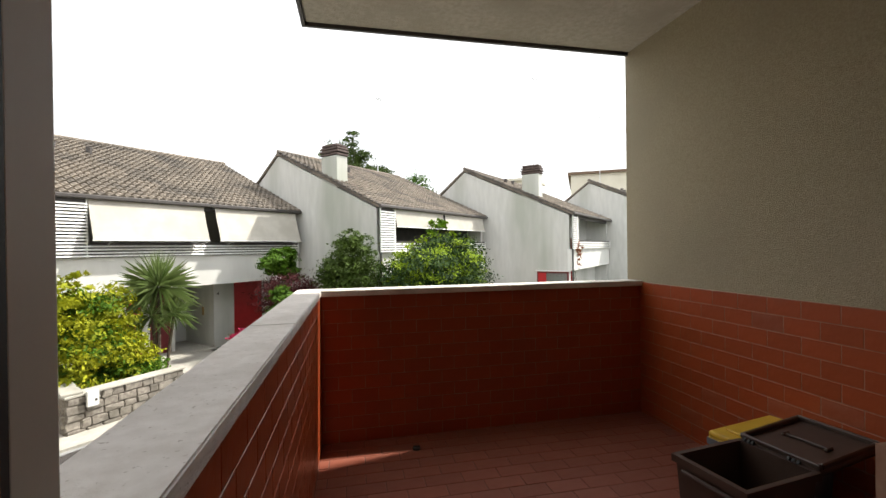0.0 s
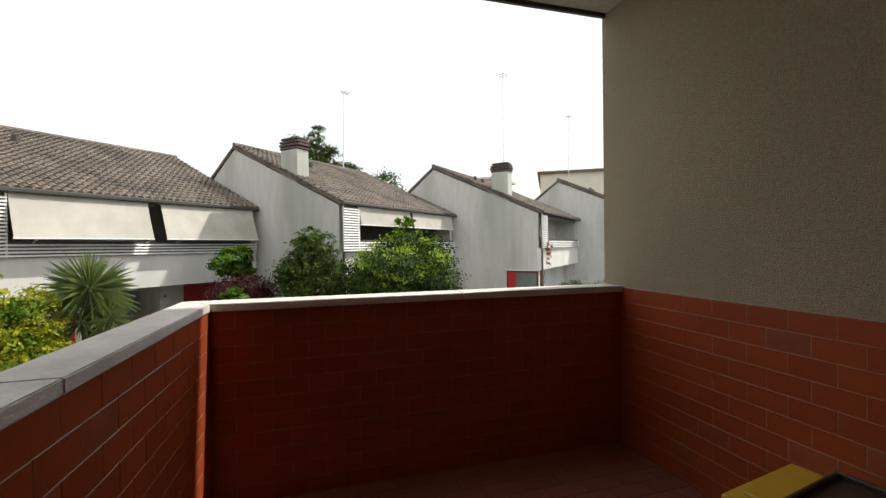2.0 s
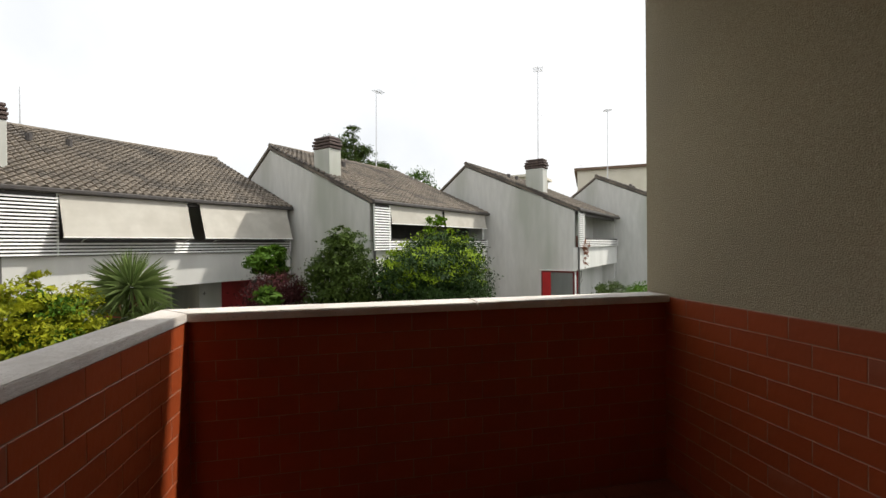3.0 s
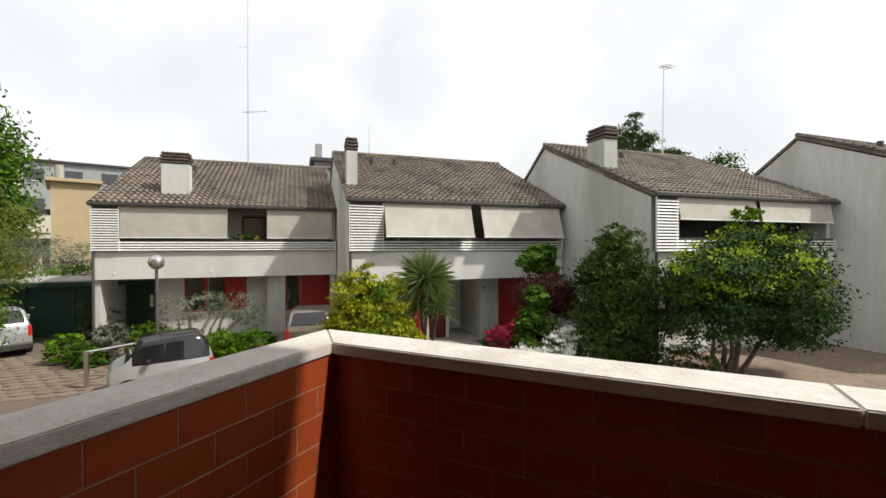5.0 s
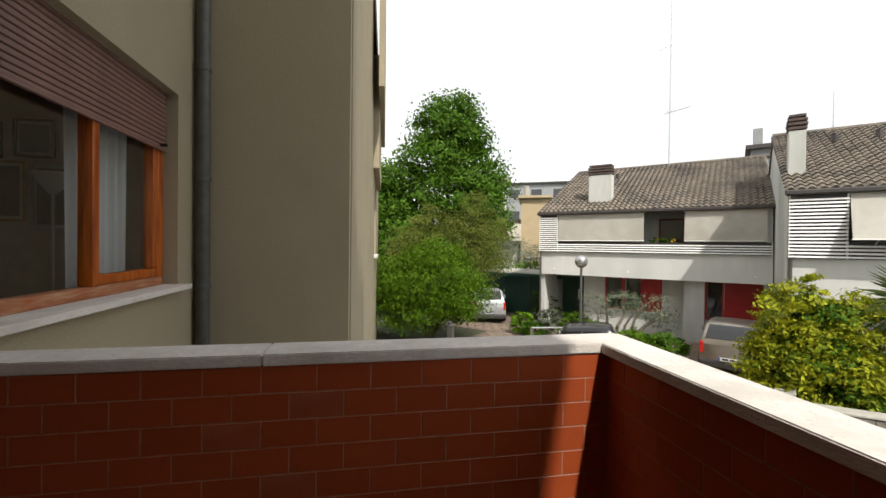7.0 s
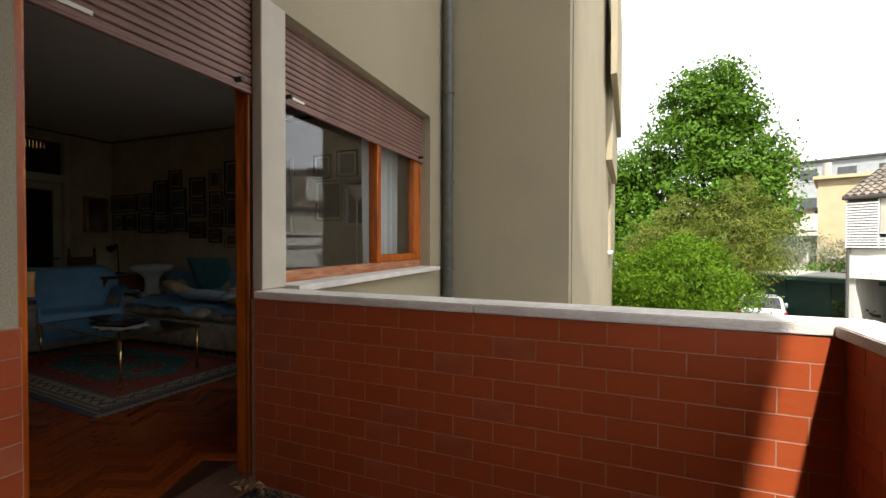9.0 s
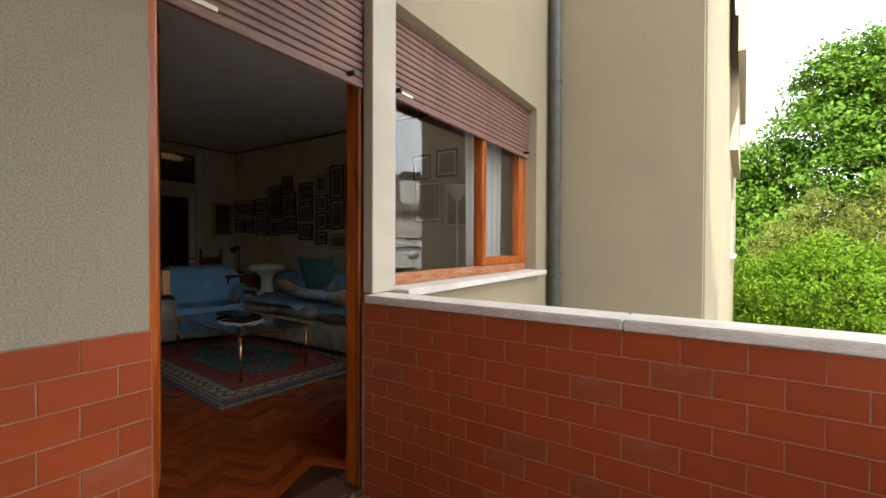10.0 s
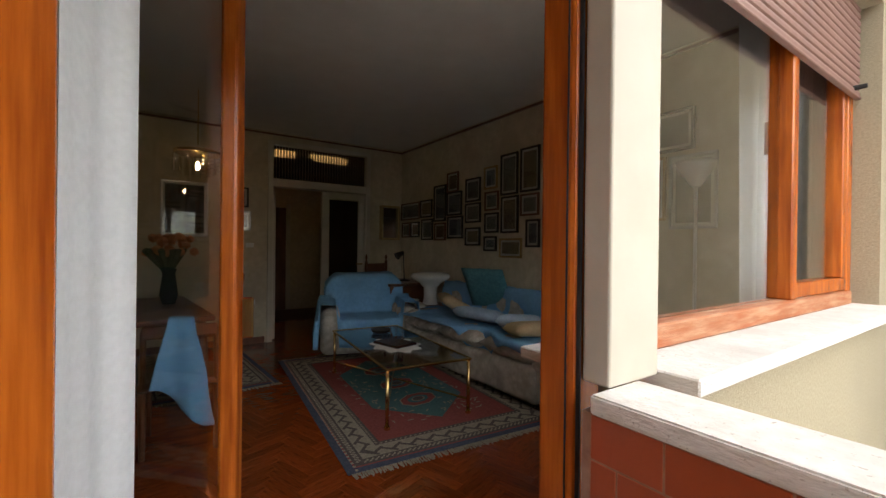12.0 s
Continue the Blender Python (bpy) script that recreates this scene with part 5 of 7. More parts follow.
# ---- things on the balcony ----
def bin_(m, col, lidc, label, w=0.36, d=0.30, h=0.40, lid_open=None):
    b = empty("recycling_bin", m, label, "bin", "recycling bins")
    bm = bmesh.new()
    tp, bt = 1.0, 0.86
    rings = []
    for z, s, ins in ((0, bt, 0), (h, tp, 0), (h, tp * 1.07, 0), (h - 0.03, tp * 1.07, 0)):
        rings.append([bm.verts.new((sx * w / 2 * s, sy * d / 2 * s, z)) for sx, sy in ((-1, -1), (1, -1), (1, 1), (-1, 1))])
    inner = [[bm.verts.new((sx * w / 2 * s * 0.94, sy * d / 2 * s * 0.94, z)) for sx, sy in ((-1, -1), (1, -1), (1, 1), (-1, 1))] for z, s in ((h, tp), (0.02, bt))]
    bm.faces.new(rings[0][::-1])
    bm.faces.new(inner[1])
    for a, c in ((rings[0], rings[1]), (inner[0], inner[1]), (rings[2], rings[3]), (rings[2], inner[0])):
        for i in range(4):
            bm.faces.new((a[i], a[(i + 1) % 4], c[(i + 1) % 4], c[i]))
    bmesh.ops.recalc_face_normals(bm, faces=bm.faces)
    part("tub", bm, col, b)
    lid = bmesh.new()
    add_box(lid, -w / 2 * 1.05, w / 2 * 1.05, 0, d * 1.05, 0, 0.03, 0.010, 2)
    add_box(lid, -w / 2 * 0.75, w / 2 * 0.75, d * 0.12, d * 0.9, 0.03, 0.042, 0.006)
    # moulded rim and grip bar on the inner side
    lw2, ld = w / 2 * 1.05, d * 1.05
    for a in ((-lw2, lw2, 0, 0.018), (-lw2, lw2, ld - 0.018, ld), (-lw2, -lw2 + 0.018, 0.018, ld - 0.018), (lw2 - 0.018, lw2, 0.018, ld - 0.018)):
        add_box(lid, a[0], a[1], a[2], a[3], -0.022, 0.004, 0.005)
    add_box(lid, -w * 0.28, w * 0.28, d * 0.48, d * 0.51, -0.012, 0.002, 0.004)
    add_box(lid, -w * 0.30, -w * 0.25, d * 0.44, d * 0.56, -0.014, 0.002, 0.005)
    add_box(lid, w * 0.25, w * 0.30, d * 0.44, d * 0.56, -0.014, 0.002, 0.005)
    lo = part("lid", lid, lidc, b)
    lo.matrix_basis = pose(0, -d / 2 * 1.05, h + 0.005, lid_open or 0, 0, 0)
    for x in (-w * 0.3, w * 0.3):
        hg = bmesh.new()
        for q in range(3):
            add_cyl(hg, (x + q * 0.018, -d / 2 * 1.07, h), (x + q * 0.018 + 0.01, -d / 2 * 1.07, h), 0.016, None, 10)
        part("hinge", hg, BLACK, b)
    part("carry_handle", cyl((-w * 0.35, d / 2 * 1.08, h - 0.05), (w * 0.35, d / 2 * 1.08, h - 0.05), 0.008, None, 8), col, b)
    return b


BROWNP = mat("brown_bin_plastic", (0.045, 0.026, 0.018), (0.06, 0.036, 0.025), 0.45, 10)
GREYP = mat("grey_bin_plastic", (0.13, 0.14, 0.16), (0.17, 0.18, 0.20), 0.5, 10)
YELLOWP = mat("yellow_bin_plastic", (0.55, 0.34, 0.02), (0.62, 0.40, 0.03), 0.45, 10)
bin_(pose(1.76, 0.97, 0, 0, 0, 97), BROWNP, BROWNP, "brown plastic recycling bin with its lid folded back", 0.30, 0.38, 0.42, 176)
bin_(pose(2.20, 1.21, 0, 0, 0, 190), GREYP, YELLOWP, "grey plastic recycling bin with a yellow lid", 0.46, 0.30, 0.35)
bin_(pose(2.14, 0.50, 0, 0, 0, 190), GREYP, GREYP, "grey plastic recycling bin with closed lid", 0.42, 0.34, 0.38)
pap = bmesh.new()
rnd = random.Random(6)
for i in range(5):
    add_box(pap, -0.08, 0.08, -0.05, 0.05, 0.02 + i * 0.006, 0.024 + i * 0.006, m=pose(0, 0, 0, rnd.uniform(-6, 6), rnd.uniform(-6, 6), rnd.uniform(-25, 25)))
pp = part("newspapers", pap, mat("old_newsprint", (0.5, 0.42, 0.28), (0.6, 0.52, 0.36), 0.9, 30), None)
pp.matrix_world = pose(1.55, 0.74, 0.0)
tagged(pp, "small pile of old newspapers on the tiles", "paper")
dn = empty("floor_drain", pose(0.605, 2.26, 0.002), "small dark floor drain in the tiles", "drain")
part("cup", lathe([(0.025, 0), (0.025, 0.012), (0.012, 0.014)], 12), BLACK, dn)
part("grate", box(-0.02, 0.02, -0.004, 0.004, 0.014, 0.02), BLACK, dn)
# rubber mat with holes and dry leaves in the corner by the door
MATX, MATY = 0.33, 0.22
mt = empty("door_mat", pose(MATX, MATY, 0.001), "dark grey rubber doormat with holes", "doormat")
bm = bmesh.new()
for i in range(15):
    for j in range(9):
        q = bmesh.ops.create_cone(bm, cap_ends=False, segments=8, radius1=0.019, radius2=0.017, depth=0.012, matrix=Matrix.Translation((-0.28 + i * 0.04, -0.16 + j * 0.04 + (i % 2) * 0.02, 0.007)))
part("rings", bm, mat("grey_rubber", (0.045, 0.045, 0.05), (0.07, 0.07, 0.075), 0.7, 12), mt)["kind"] = "stuff"
part("web", box(-0.31, 0.31, -0.19, 0.20, 0, 0.004, 0.001), BLACK, mt)
lv = bmesh.new()
rnd = random.Random(12)
for i in range(70):
    if i < 40:
        x, y, z = 0.04 + abs(rnd.gauss(0, 0.05)), 0.06 + rnd.gauss(0, 0.05), 0.01 + rnd.random() * 0.05
    else:
        x, y, z = 0.03 + abs(rnd.gauss(0, 0.02)), rnd.uniform(0.1, 0.5), 0.008
    s = rnd.uniform(0.014, 0.03)
    m = pose(x, y, z, rnd.uniform(-50, 50), rnd.uniform(-50, 50), rnd.uniform(0, 360))
    vs_ = [lv.verts.new(m @ Vector(p)) for p in ((-s, 0, 0), (0, -s * 0.55, s * 0.2), (s, 0, 0), (0, s * 0.55, s * 0.2))]
    lv.faces.new(vs_)
tagged(part("dry_leaves", lv, mat("dry_brown_leaf", (0.22, 0.12, 0.06), (0.34, 0.20, 0.11), 0.9, 20, rand=0.3), None), "dry brown leaves blown into the corner", "leaves", kind="stuff")
# small white fixture high on the east wall
fx = empty("wall_fixture", pose(BX + 0.011, 0.62, 2.62), "white plastic fixture high on the side wall", "fixture")
part("housing", box(-0.07, 0, -0.12, 0.12, 0, 0.06, 0.01), MATS["white_plastic"], fx)
part("cable", cyl((-0.01, 0.12, 0.03), (-0.01, 0.12, 0.26), 0.006), MATS["white_plastic"], fx)

# ---- ground floors of the houses ----
def ground_wall(h, x0, x1, z0, z1, y0=0.9, y1=1.1, material=None):
    return part("ground_wall", box(x0, x1, y0, y1, z0, z1), material or WHITEWALL, h)


# first house: dark porch, grey wall, red window strip, white pier, red panel with window
FH = 2.62
ground_wall(h1, 1.95, 2.95, 0, FH)
ground_wall(h1, 2.95, 5.43, 0, 1.05)
for i in range(3):
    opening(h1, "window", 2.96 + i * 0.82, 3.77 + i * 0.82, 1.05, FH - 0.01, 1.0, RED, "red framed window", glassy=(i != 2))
ground_wall(h1, 5.43, 6.32, 0, FH)
ground_wall(h1, 6.32, 7.07, 0, FH, 0.35, 1.1)
opening(h1, "window", 7.08, 7.74, 0.95, FH - 0.01, 0.9, RED, "red framed window with frosted pane", glassy=True)
ground_wall(h1, 7.07, 9.05, 0, 0.95)
part("red_panel", box(7.75, 9.05, 0.86, 0.95, 0.95, FH - 0.01, 0.01), RED, h1, "bright red lacquered wall panel")
# porch back coloured near-black for the shade inside the porch
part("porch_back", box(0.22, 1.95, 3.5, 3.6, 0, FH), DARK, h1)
part("house_lamp", box(1.75, 1.85, 0.6, 0.7, 1.4, 1.9, 0.02), STEEL, h1)
for x in (0.75, 4.15, 8.75):
    part("water_spout", cyl((x, -0.08, 2.86), (x, 0.02, 2.92), 0.022, None, 8), LOUVRE, h1, "short pale drain spout")
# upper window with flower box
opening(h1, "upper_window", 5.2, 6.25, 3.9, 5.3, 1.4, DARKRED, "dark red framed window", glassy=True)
fb = part("flower_box", box(4.85, 6.2, -0.01, 0.18, 4.06, 4.17, 0.01), DARKMETAL, h1)

# second house: porch with dark red door, white pier with number, red panel
ground_wall(h2, 0.22, 2.6, 0, FH)
part("red_panel", box(2.6, 3.05, 0.92, 1.0, 0.2, FH - 0.01, 0.01), RED, h2, "red lacquered wall panel")
ground_wall(h2, 3.05, 3.3, 0, FH)
opening(h2, "entrance_door", 3.32, 4.22, 0.05, FH - 0.01, 1.5, DARKRED, "dark red entrance door", handle=True)
part("porch_wall", box(4.23, 4.35, 1.4, 3.2, 0, FH), WHITEWALL, h2)
part("porch_back", box(4.35, 5.56, 3.1, 3.2, 0, FH), WHITEWALL, h2)
part("porch_step", box(3.3, 5.55, 0.6, 3.1, -0.02, 0.05, 0.01), CONCRETE, h2)
part("pier", box(5.56, 6.41, 0.85, 3.2, 0, FH), WHITEWALL, h2, "white rendered pier with a house number")
part("red_panel", box(6.41, 7.75, 0.92, 1.0, 0, FH - 0.01, 0.01), RED, h2, "red lacquered wall panel")
ground_wall(h2, 7.75, 8.78, 0, FH)
part("bell_panel", box(5.54, 5.562, 1.6, 1.72, 1.25, 1.6, 0.004), BRASS, h2)
nm = bpy.data.curves.new("house_number", "FONT")
nm.body, nm.size, nm.extrude = "4", 0.2, 0.006
nt = new("house_number", nm)
nt.data.materials.append(DARK)
nt.parent = h2
nt.matrix_basis = pose(5.68, 0.842, 2.1, 90, 0, 0)

# third and fourth houses
ground_wall(h3, 0.22, 0.9, 0, FH, 0.4, 0.6)
opening(h3, "window", 0.92, 2.2, 0.85, FH - 0.01, 1.0, RED, "red framed window", glassy=True)
ground_wall(h3, 0.9, 8.88, 0, 0.85)
ground_wall(h3, 2.2, 8.88, 0.85, FH)
# dark sheet paints the shade in the upper recess
part("dark_recess", box(0.95, 8.8, 0.95, 0.99, 4.1, 5.4), DARK, h3)
ground_wall(h4, 0.22, 2.0, 0, FH)
opening(h4, "window", 2.0, 3.4, 0.2, FH - 0.01, 1.0, RED, "red framed window", glassy=True)
ground_wall(h4, 3.4, 8.88, 0, FH)
swn = empty("side_window", h4.matrix_world @ pose(-0.001, 1.0, 0.75), "red framed window in the gable wall", "window")
opening(swn, "frame", -0.85, 0.85, 0.05, 1.8, 0.0, DARKRED, "", glassy=True).matrix_basis = pose(0, 0, 0, 0, 0, -90)
part("shutter_leaf", box(-0.045, -0.012, 0.35, 0.83, 0.08, 1.76, 0.006), RED, swn, "red shutter leaf")
part("sill", box(-0.10, 0.0, -0.9, 0.9, -0.02, 0.04), CONCRETE, swn)
part("lintel_edge", box(-0.06, 0.0, -0.98, 0.95, 1.82, 1.87), WHITEBAND, swn)
ground_wall(h5, 0.22, 8.88, 0, FH)


# ---- antennas ----
def antenna(s, d, z0, z1, label, yaw=0, arms=7, drop=0.0):
    x, y = (s - d) * 0.70711, (s + d) * 0.70711
    a = empty("tv_antenna", pose(x, y, z0, 0, 0, 0), label, "antenna", "roof antennas")
    hgt = z1 - z0
    part("mast", cyl((0, 0, -0.4), (0.05, 0, hgt), 0.035, 0.026, 8), STEEL, a)
    b = bmesh.new()
    add_cyl(b, (-0.3, 0, 0), (1.0, 0, 0.18), 0.02, None, 6)
    for i in range(arms):
        u = -0.1 + i * 0.16
        add_cyl(b, (u, -0.28, 0.06 + u * 0.14), (u, 0.28, 0.06 + u * 0.14), 0.008, None, 5)
    part("beam", b, STEEL, a).matrix_basis = pose(0.05, 0, hgt - 0.05 + drop, 0, 0, yaw)
    c = cyl((-0.55, 0, -0.25), (0.05, 0, 0), 0.012, None, 6)
    part("side_beam", c, STEEL, a).matrix_basis = pose(0.03, 0, hgt * 0.62, 0, 0, yaw + 25)
    return a


antenna(-0.9, 26.5, 5.8, 16.8, "tall thin antenna mast on the tiled roof", 40, 3, 8.9 - 16.8)
antenna(20.0, 17.5, 6.0, 10.8, "roof antenna on a steel mast", 65)
antenna(23.5, 8.5, 4.4, 11.2, "roof antenna on a tall steel mast", 65)
antenna(33.6, 7.0, 5.9, 11.2, "roof antenna on a tall steel mast", 60)
antenna(44.5, 12.0, 7.4, 9.3, "small antenna on a far flat roof", 60, 3)
whip = empty("whip_antenna", pose(*Y(5.35, 22.8, 6.0)), "thin whip antenna behind the ridge", "antenna")
part("rod", cyl((0, 0, -0.4), (0, 0, 1.75), 0.03, 0.012, 8), STEEL, whip)
part("clamp", box(-0.05, 0.05, -0.05, 0.05, 0.1, 0.3, 0.01), STEEL, whip)


# ---- plants ----
def leaf_cloud(name, blobs, count, size, material, seed, parent, spread=0.16, flat=0.35, ratio=0.5, droop=0.0):
    """Many small leaves in clumps over a set of lobes (centre, radii)."""
    g = np.random.default_rng(seed)
    vol = np.array([b[1][0] * b[1][1] * b[1][2] for b in blobs]) ** 0.7
    pick = g.choice(len(blobs), count // 28 + 1, p=vol / vol.sum())
    cen = np.array([b[0] for b in blobs])[pick]
    rad = np.array([b[1] for b in blobs])[pick]
    dirs = g.normal(size=(len(pick), 3))
    dirs /= np.linalg.norm(dirs, axis=1)[:, None]
    rr = g.uniform(0.4, 1.10, len(pick))[:, None] ** 0.6
    clump = cen + dirs * rad * rr
    reps = np.repeat(np.arange(len(pick)), 28)
    n = len(reps)
    scale = rad.mean(axis=1)[reps][:, None]
    pos = clump[reps] + g.normal(size=(n, 3)) * np.array([1.25, 1.25, 0.6]) * spread * np.minimum(scale, 1.2)
    lean = g.normal(size=(len(pick), 3)) * 0.75
    nrm = g.normal(size=(n, 3)) * 0.55 + lean[reps] + dirs[reps] * 0.9 + np.array([0, 0, 1.0]) * flat
    nrm /= np.linalg.norm(nrm, axis=1)[:, None]
    tan = np.cross(nrm, g.normal(size=(n, 3)))
    tan[:, 2] -= droop
    tan /= np.linalg.norm(tan, axis=1)[:, None] + 1e-6
    bit = np.cross(nrm, tan)
    sz = (size * g.uniform(0.65, 1.35, n))[:, None]
    v = np.empty((n, 4, 3))
    v[:, 0] = pos - tan * sz
    v[:, 1] = pos - bit * sz * ratio + nrm * sz * 0.12
    v[:, 2] = pos + tan * sz
    v[:, 3] = pos + bit * sz * ratio + nrm * sz * 0.12
    me = bpy.data.meshes.new(name)
    me.from_pydata(v.reshape(-1, 3).tolist(), [], np.arange(n * 4).reshape(-1, 4).tolist())
    me.materials.append(material)
    ob = new(name, me)
    ob.parent = parent
    return ob


def limbs(parent, base, tips, r0, material, seed=1):
    """A tapered trunk with forking limbs towards the tips."""
    rnd = random.Random(seed)
    bm = bmesh.new()
    base = Vector(base)
    for t in tips:
        p, t = base.copy(), Vector(t)
        k = 5
        pts = [base + (t - base) * (i / k) ** 0.9 + Vector((rnd.uniform(-1, 1), rnd.uniform(-1, 1), 0)) * 0.05 * (t - base).length * (0 < i < k) for i in range(k + 1)]
        for i in range(k):
            add_cyl(bm, pts[i], pts[i + 1], r0 * (1 - i / k * 0.85), r0 * (1 - (i + 1) / k * 0.85), 7)
    return part("trunk", bm, material, parent)


BARK = mat("grey_brown_bark", (0.07, 0.055, 0.04), (0.13, 0.105, 0.08), 0.95, 14, bump=0.6, bscale=30, spec=0.1)


def leafmat(name, c, c2, t=0.3):
    return mat(name, c, c2, 0.6, 2.2, rand=0.45, transl=t * 0.7, spec=0.15)


def plant(name, s, d, label, category, material, blobs, count, size, seed, trunk=None, r0=0.06, z=GROUND, xy=None, **kw):
    """A plant at the yard place (s, d); lobes are given from its foot."""
    o = xy or Y(s, d)
    p = empty(name, pose(o[0], o[1], z, 0, 0, 45), label, category)
    limbs(p, (0, 0, -0.05), trunk or [(b[0][0] * 0.7, b[0][1] * 0.7, b[0][2]) for b in blobs[:5]], r0, BARK, seed)
    leaf_cloud("foliage", blobs, count, size, material, seed, p, **kw)
    return p


YELLOW = leafmat("yellow_green_scale_leaf", (0.46, 0.46, 0.02), (0.24, 0.29, 0.02), 0.4)
LIME = leafmat("fresh_green_leaf", (0.065, 0.14, 0.004), (0.13, 0.245, 0.008), 0.25)
MAPLE = leafmat("mid_green_leaf", (0.042, 0.10, 0.006), (0.085, 0.17, 0.012), 0.25)
DARKGREEN = leafmat("dark_green_leaf", (0.036, 0.062, 0.010), (0.066, 0.105, 0.016), 0.15)
# bay leaves in two tones: sunlit top and shaded inside put into the colour
BAY = leafmat("lit_bay_leaf", (0.13, 0.21, 0.008), (0.26, 0.36, 0.018), 0.3)
BAYDARK = leafmat("shaded_bay_leaf", (0.012, 0.03, 0.006), (0.03, 0.062, 0.01), 0.1)
PURPLE = leafmat("dark_red_maple_leaf", (0.055, 0.014, 0.016), (0.085, 0.022, 0.022), 0.2)
OLIVE = leafmat("grey_green_olive_leaf", (0.10, 0.125, 0.08), (0.16, 0.18, 0.12), 0.15)
CONIFER = leafmat("brown_green_needle", (0.11, 0.14, 0.02), (0.17, 0.19, 0.035), 0.15)
WHITEP = mat("white_petal", (0.75, 0.75, 0.70), (0.82, 0.82, 0.78), 0.7, 3, rand=0.1, transl=0.3)
PINKP = mat("magenta_petal", (0.50, 0.02, 0.09), (0.60, 0.05, 0.15), 0.7, 3, rand=0.2, transl=0.3)
RUST = leafmat("dry_rust_leaf", (0.22, 0.09, 0.05), (0.30, 0.13, 0.08), 0.2)

th_ = plant("yellow_thuja", 3.75, 12.75, "golden yellow-green thuja shrub behind the stone wall", "shrub", YELLOW,
      [((0, 0, 1.3), (1.2, 1.0, 1.2)), ((-0.4, 0, 2.3), (0.75, 0.7, 0.9)), ((0.45, 0.1, 2.2), (0.6, 0.6, 0.9)), ((0.75, -0.2, 1.1), (0.65, 0.6, 0.8)), ((-0.95, 0, 1.2), (0.6, 0.6, 0.9)), ((-0.15, 0, 3.0), (0.32, 0.3, 0.55))], 20000, 0.058, 3, spread=0.11, ratio=0.45)
leaf_cloud("inner_foliage", [((0, 0, 1.3), (1.1, 0.9, 1.1)), ((0, 0, 2.2), (0.75, 0.65, 0.8))], 7000, 0.055, MAPLE, 4, th_, spread=0.12, ratio=0.45)
# yucca: three stems with sword leaves
yu = empty("yucca", pose(*Y(5.45, 12.9), 0, 0, 45), "tall yucca with spiky leaf rosette", "palm")
bm = bmesh.new()
for a, b, r in (((0, 0, -0.1), (0.02, 0, 2.85), 0.06), ((0.05, 0, -0.1), (-0.12, 0.1, 2.05), 0.05), ((0.1, 0, -0.1), (0.42, 0, 2.05), 0.05)):
    add_cyl(bm, a, b, r, r * 0.75, 8)
part("stem", bm, BARK, yu)
bm = bmesh.new()
rnd = random.Random(8)
for cx, cy, cz, nl, ln in ((0.02, 0, 2.9, 300, 1.05), (-0.12, 0.1, 2.1, 110, 0.7), (0.42, 0, 2.1, 110, 0.7)):
    for i in range(nl):
        az, el = rnd.uniform(0, 6.283), rnd.uniform(-0.7, 1.45)
        L = ln * rnd.uniform(0.75, 1.15)
        d = Vector((math.cos(az) * math.cos(el), math.sin(az) * math.cos(el), math.sin(el)))
        sd = d.cross(Vector((0, 0, 1))).normalized() * 0.0135
        p0 = Vector((cx, cy, cz)) + d * 0.05
        p1 = p0 + d * L * 0.55
        p2 = p0 + d * L + Vector((0, 0, -0.12 * L * (1.2 - el * 0.5)))
        v = [bm.verts.new(q) for q in (p0 - sd, p0 + sd, p1 + sd * 1.3, p2, p1 - sd * 1.3)]
        bm.faces.new(v)
part("rosette", bm, leafmat("yucca_leaf", (0.15, 0.23, 0.06), (0.25, 0.32, 0.12), 0.3), yu)

plant("climbing_shrub", 10.0, 13.75, "green climbing shrub against the white wall", "shrub", MAPLE, [((0.1, 0, 3.45), (0.75, 0.3, 0.5)), ((0.5, 0, 3.0), (0.45, 0.3, 0.4))], 2600, 0.085, 11)
plant("red_maple", 10.05, 13.1, "dark purple-red weeping maple", "tree", PURPLE, [((0, 0, 2.25), (1.15, 0.9, 0.75)), ((-0.6, 0, 1.9), (0.6, 0.6, 0.6)), ((0.6, 0, 1.9), (0.6, 0.6, 0.6))], 8000, 0.055, 12, droop=0.8, ratio=0.35)
plant("rose_shrub", 8.75, 11.9, "leafy green rose shrub", "shrub", MAPLE, [((0, 0, 1.4), (0.55, 0.5, 0.75)), ((0.1, 0, 2.1), (0.35, 0.35, 0.5)), ((-0.2, 0, 1.0), (0.6, 0.5, 0.5))], 3200, 0.075, 13, z=GROUND + 0.1)
az = plant("magenta_azalea", 8.1, 12.7, "magenta azalea in full bloom", "shrub", DARKGREEN, [((0, 0, 0.85), (0.6, 0.5, 0.35))], 1200, 0.05, 14)
leaf_cloud("blossom", [((0, 0, 0.95), (0.62, 0.5, 0.36)), ((0.3, 0, 1.15), (0.3, 0.3, 0.25))], 3600, 0.042, PINKP, 15, az, spread=0.10, ratio=0.8)
az = plant("white_azalea", 9.2, 11.3, "white azalea in full bloom", "shrub", DARKGREEN, [((0, 0, 0.55), (1.4, 0.6, 0.4))], 2400, 0.05, 16, z=GROUND + 0.1)
leaf_cloud("blossom", [((-0.9, 0, 0.55), (0.55, 0.5, 0.35)), ((-0.1, -0.1, 0.75), (0.6, 0.5, 0.45)), ((0.35, 0, 1.05), (0.35, 0.4, 0.35)), ((0.9, -0.1, 0.45), (0.75, 0.5, 0.35))], 7500, 0.045, WHITEP, 17, az, spread=0.11, ratio=0.8)
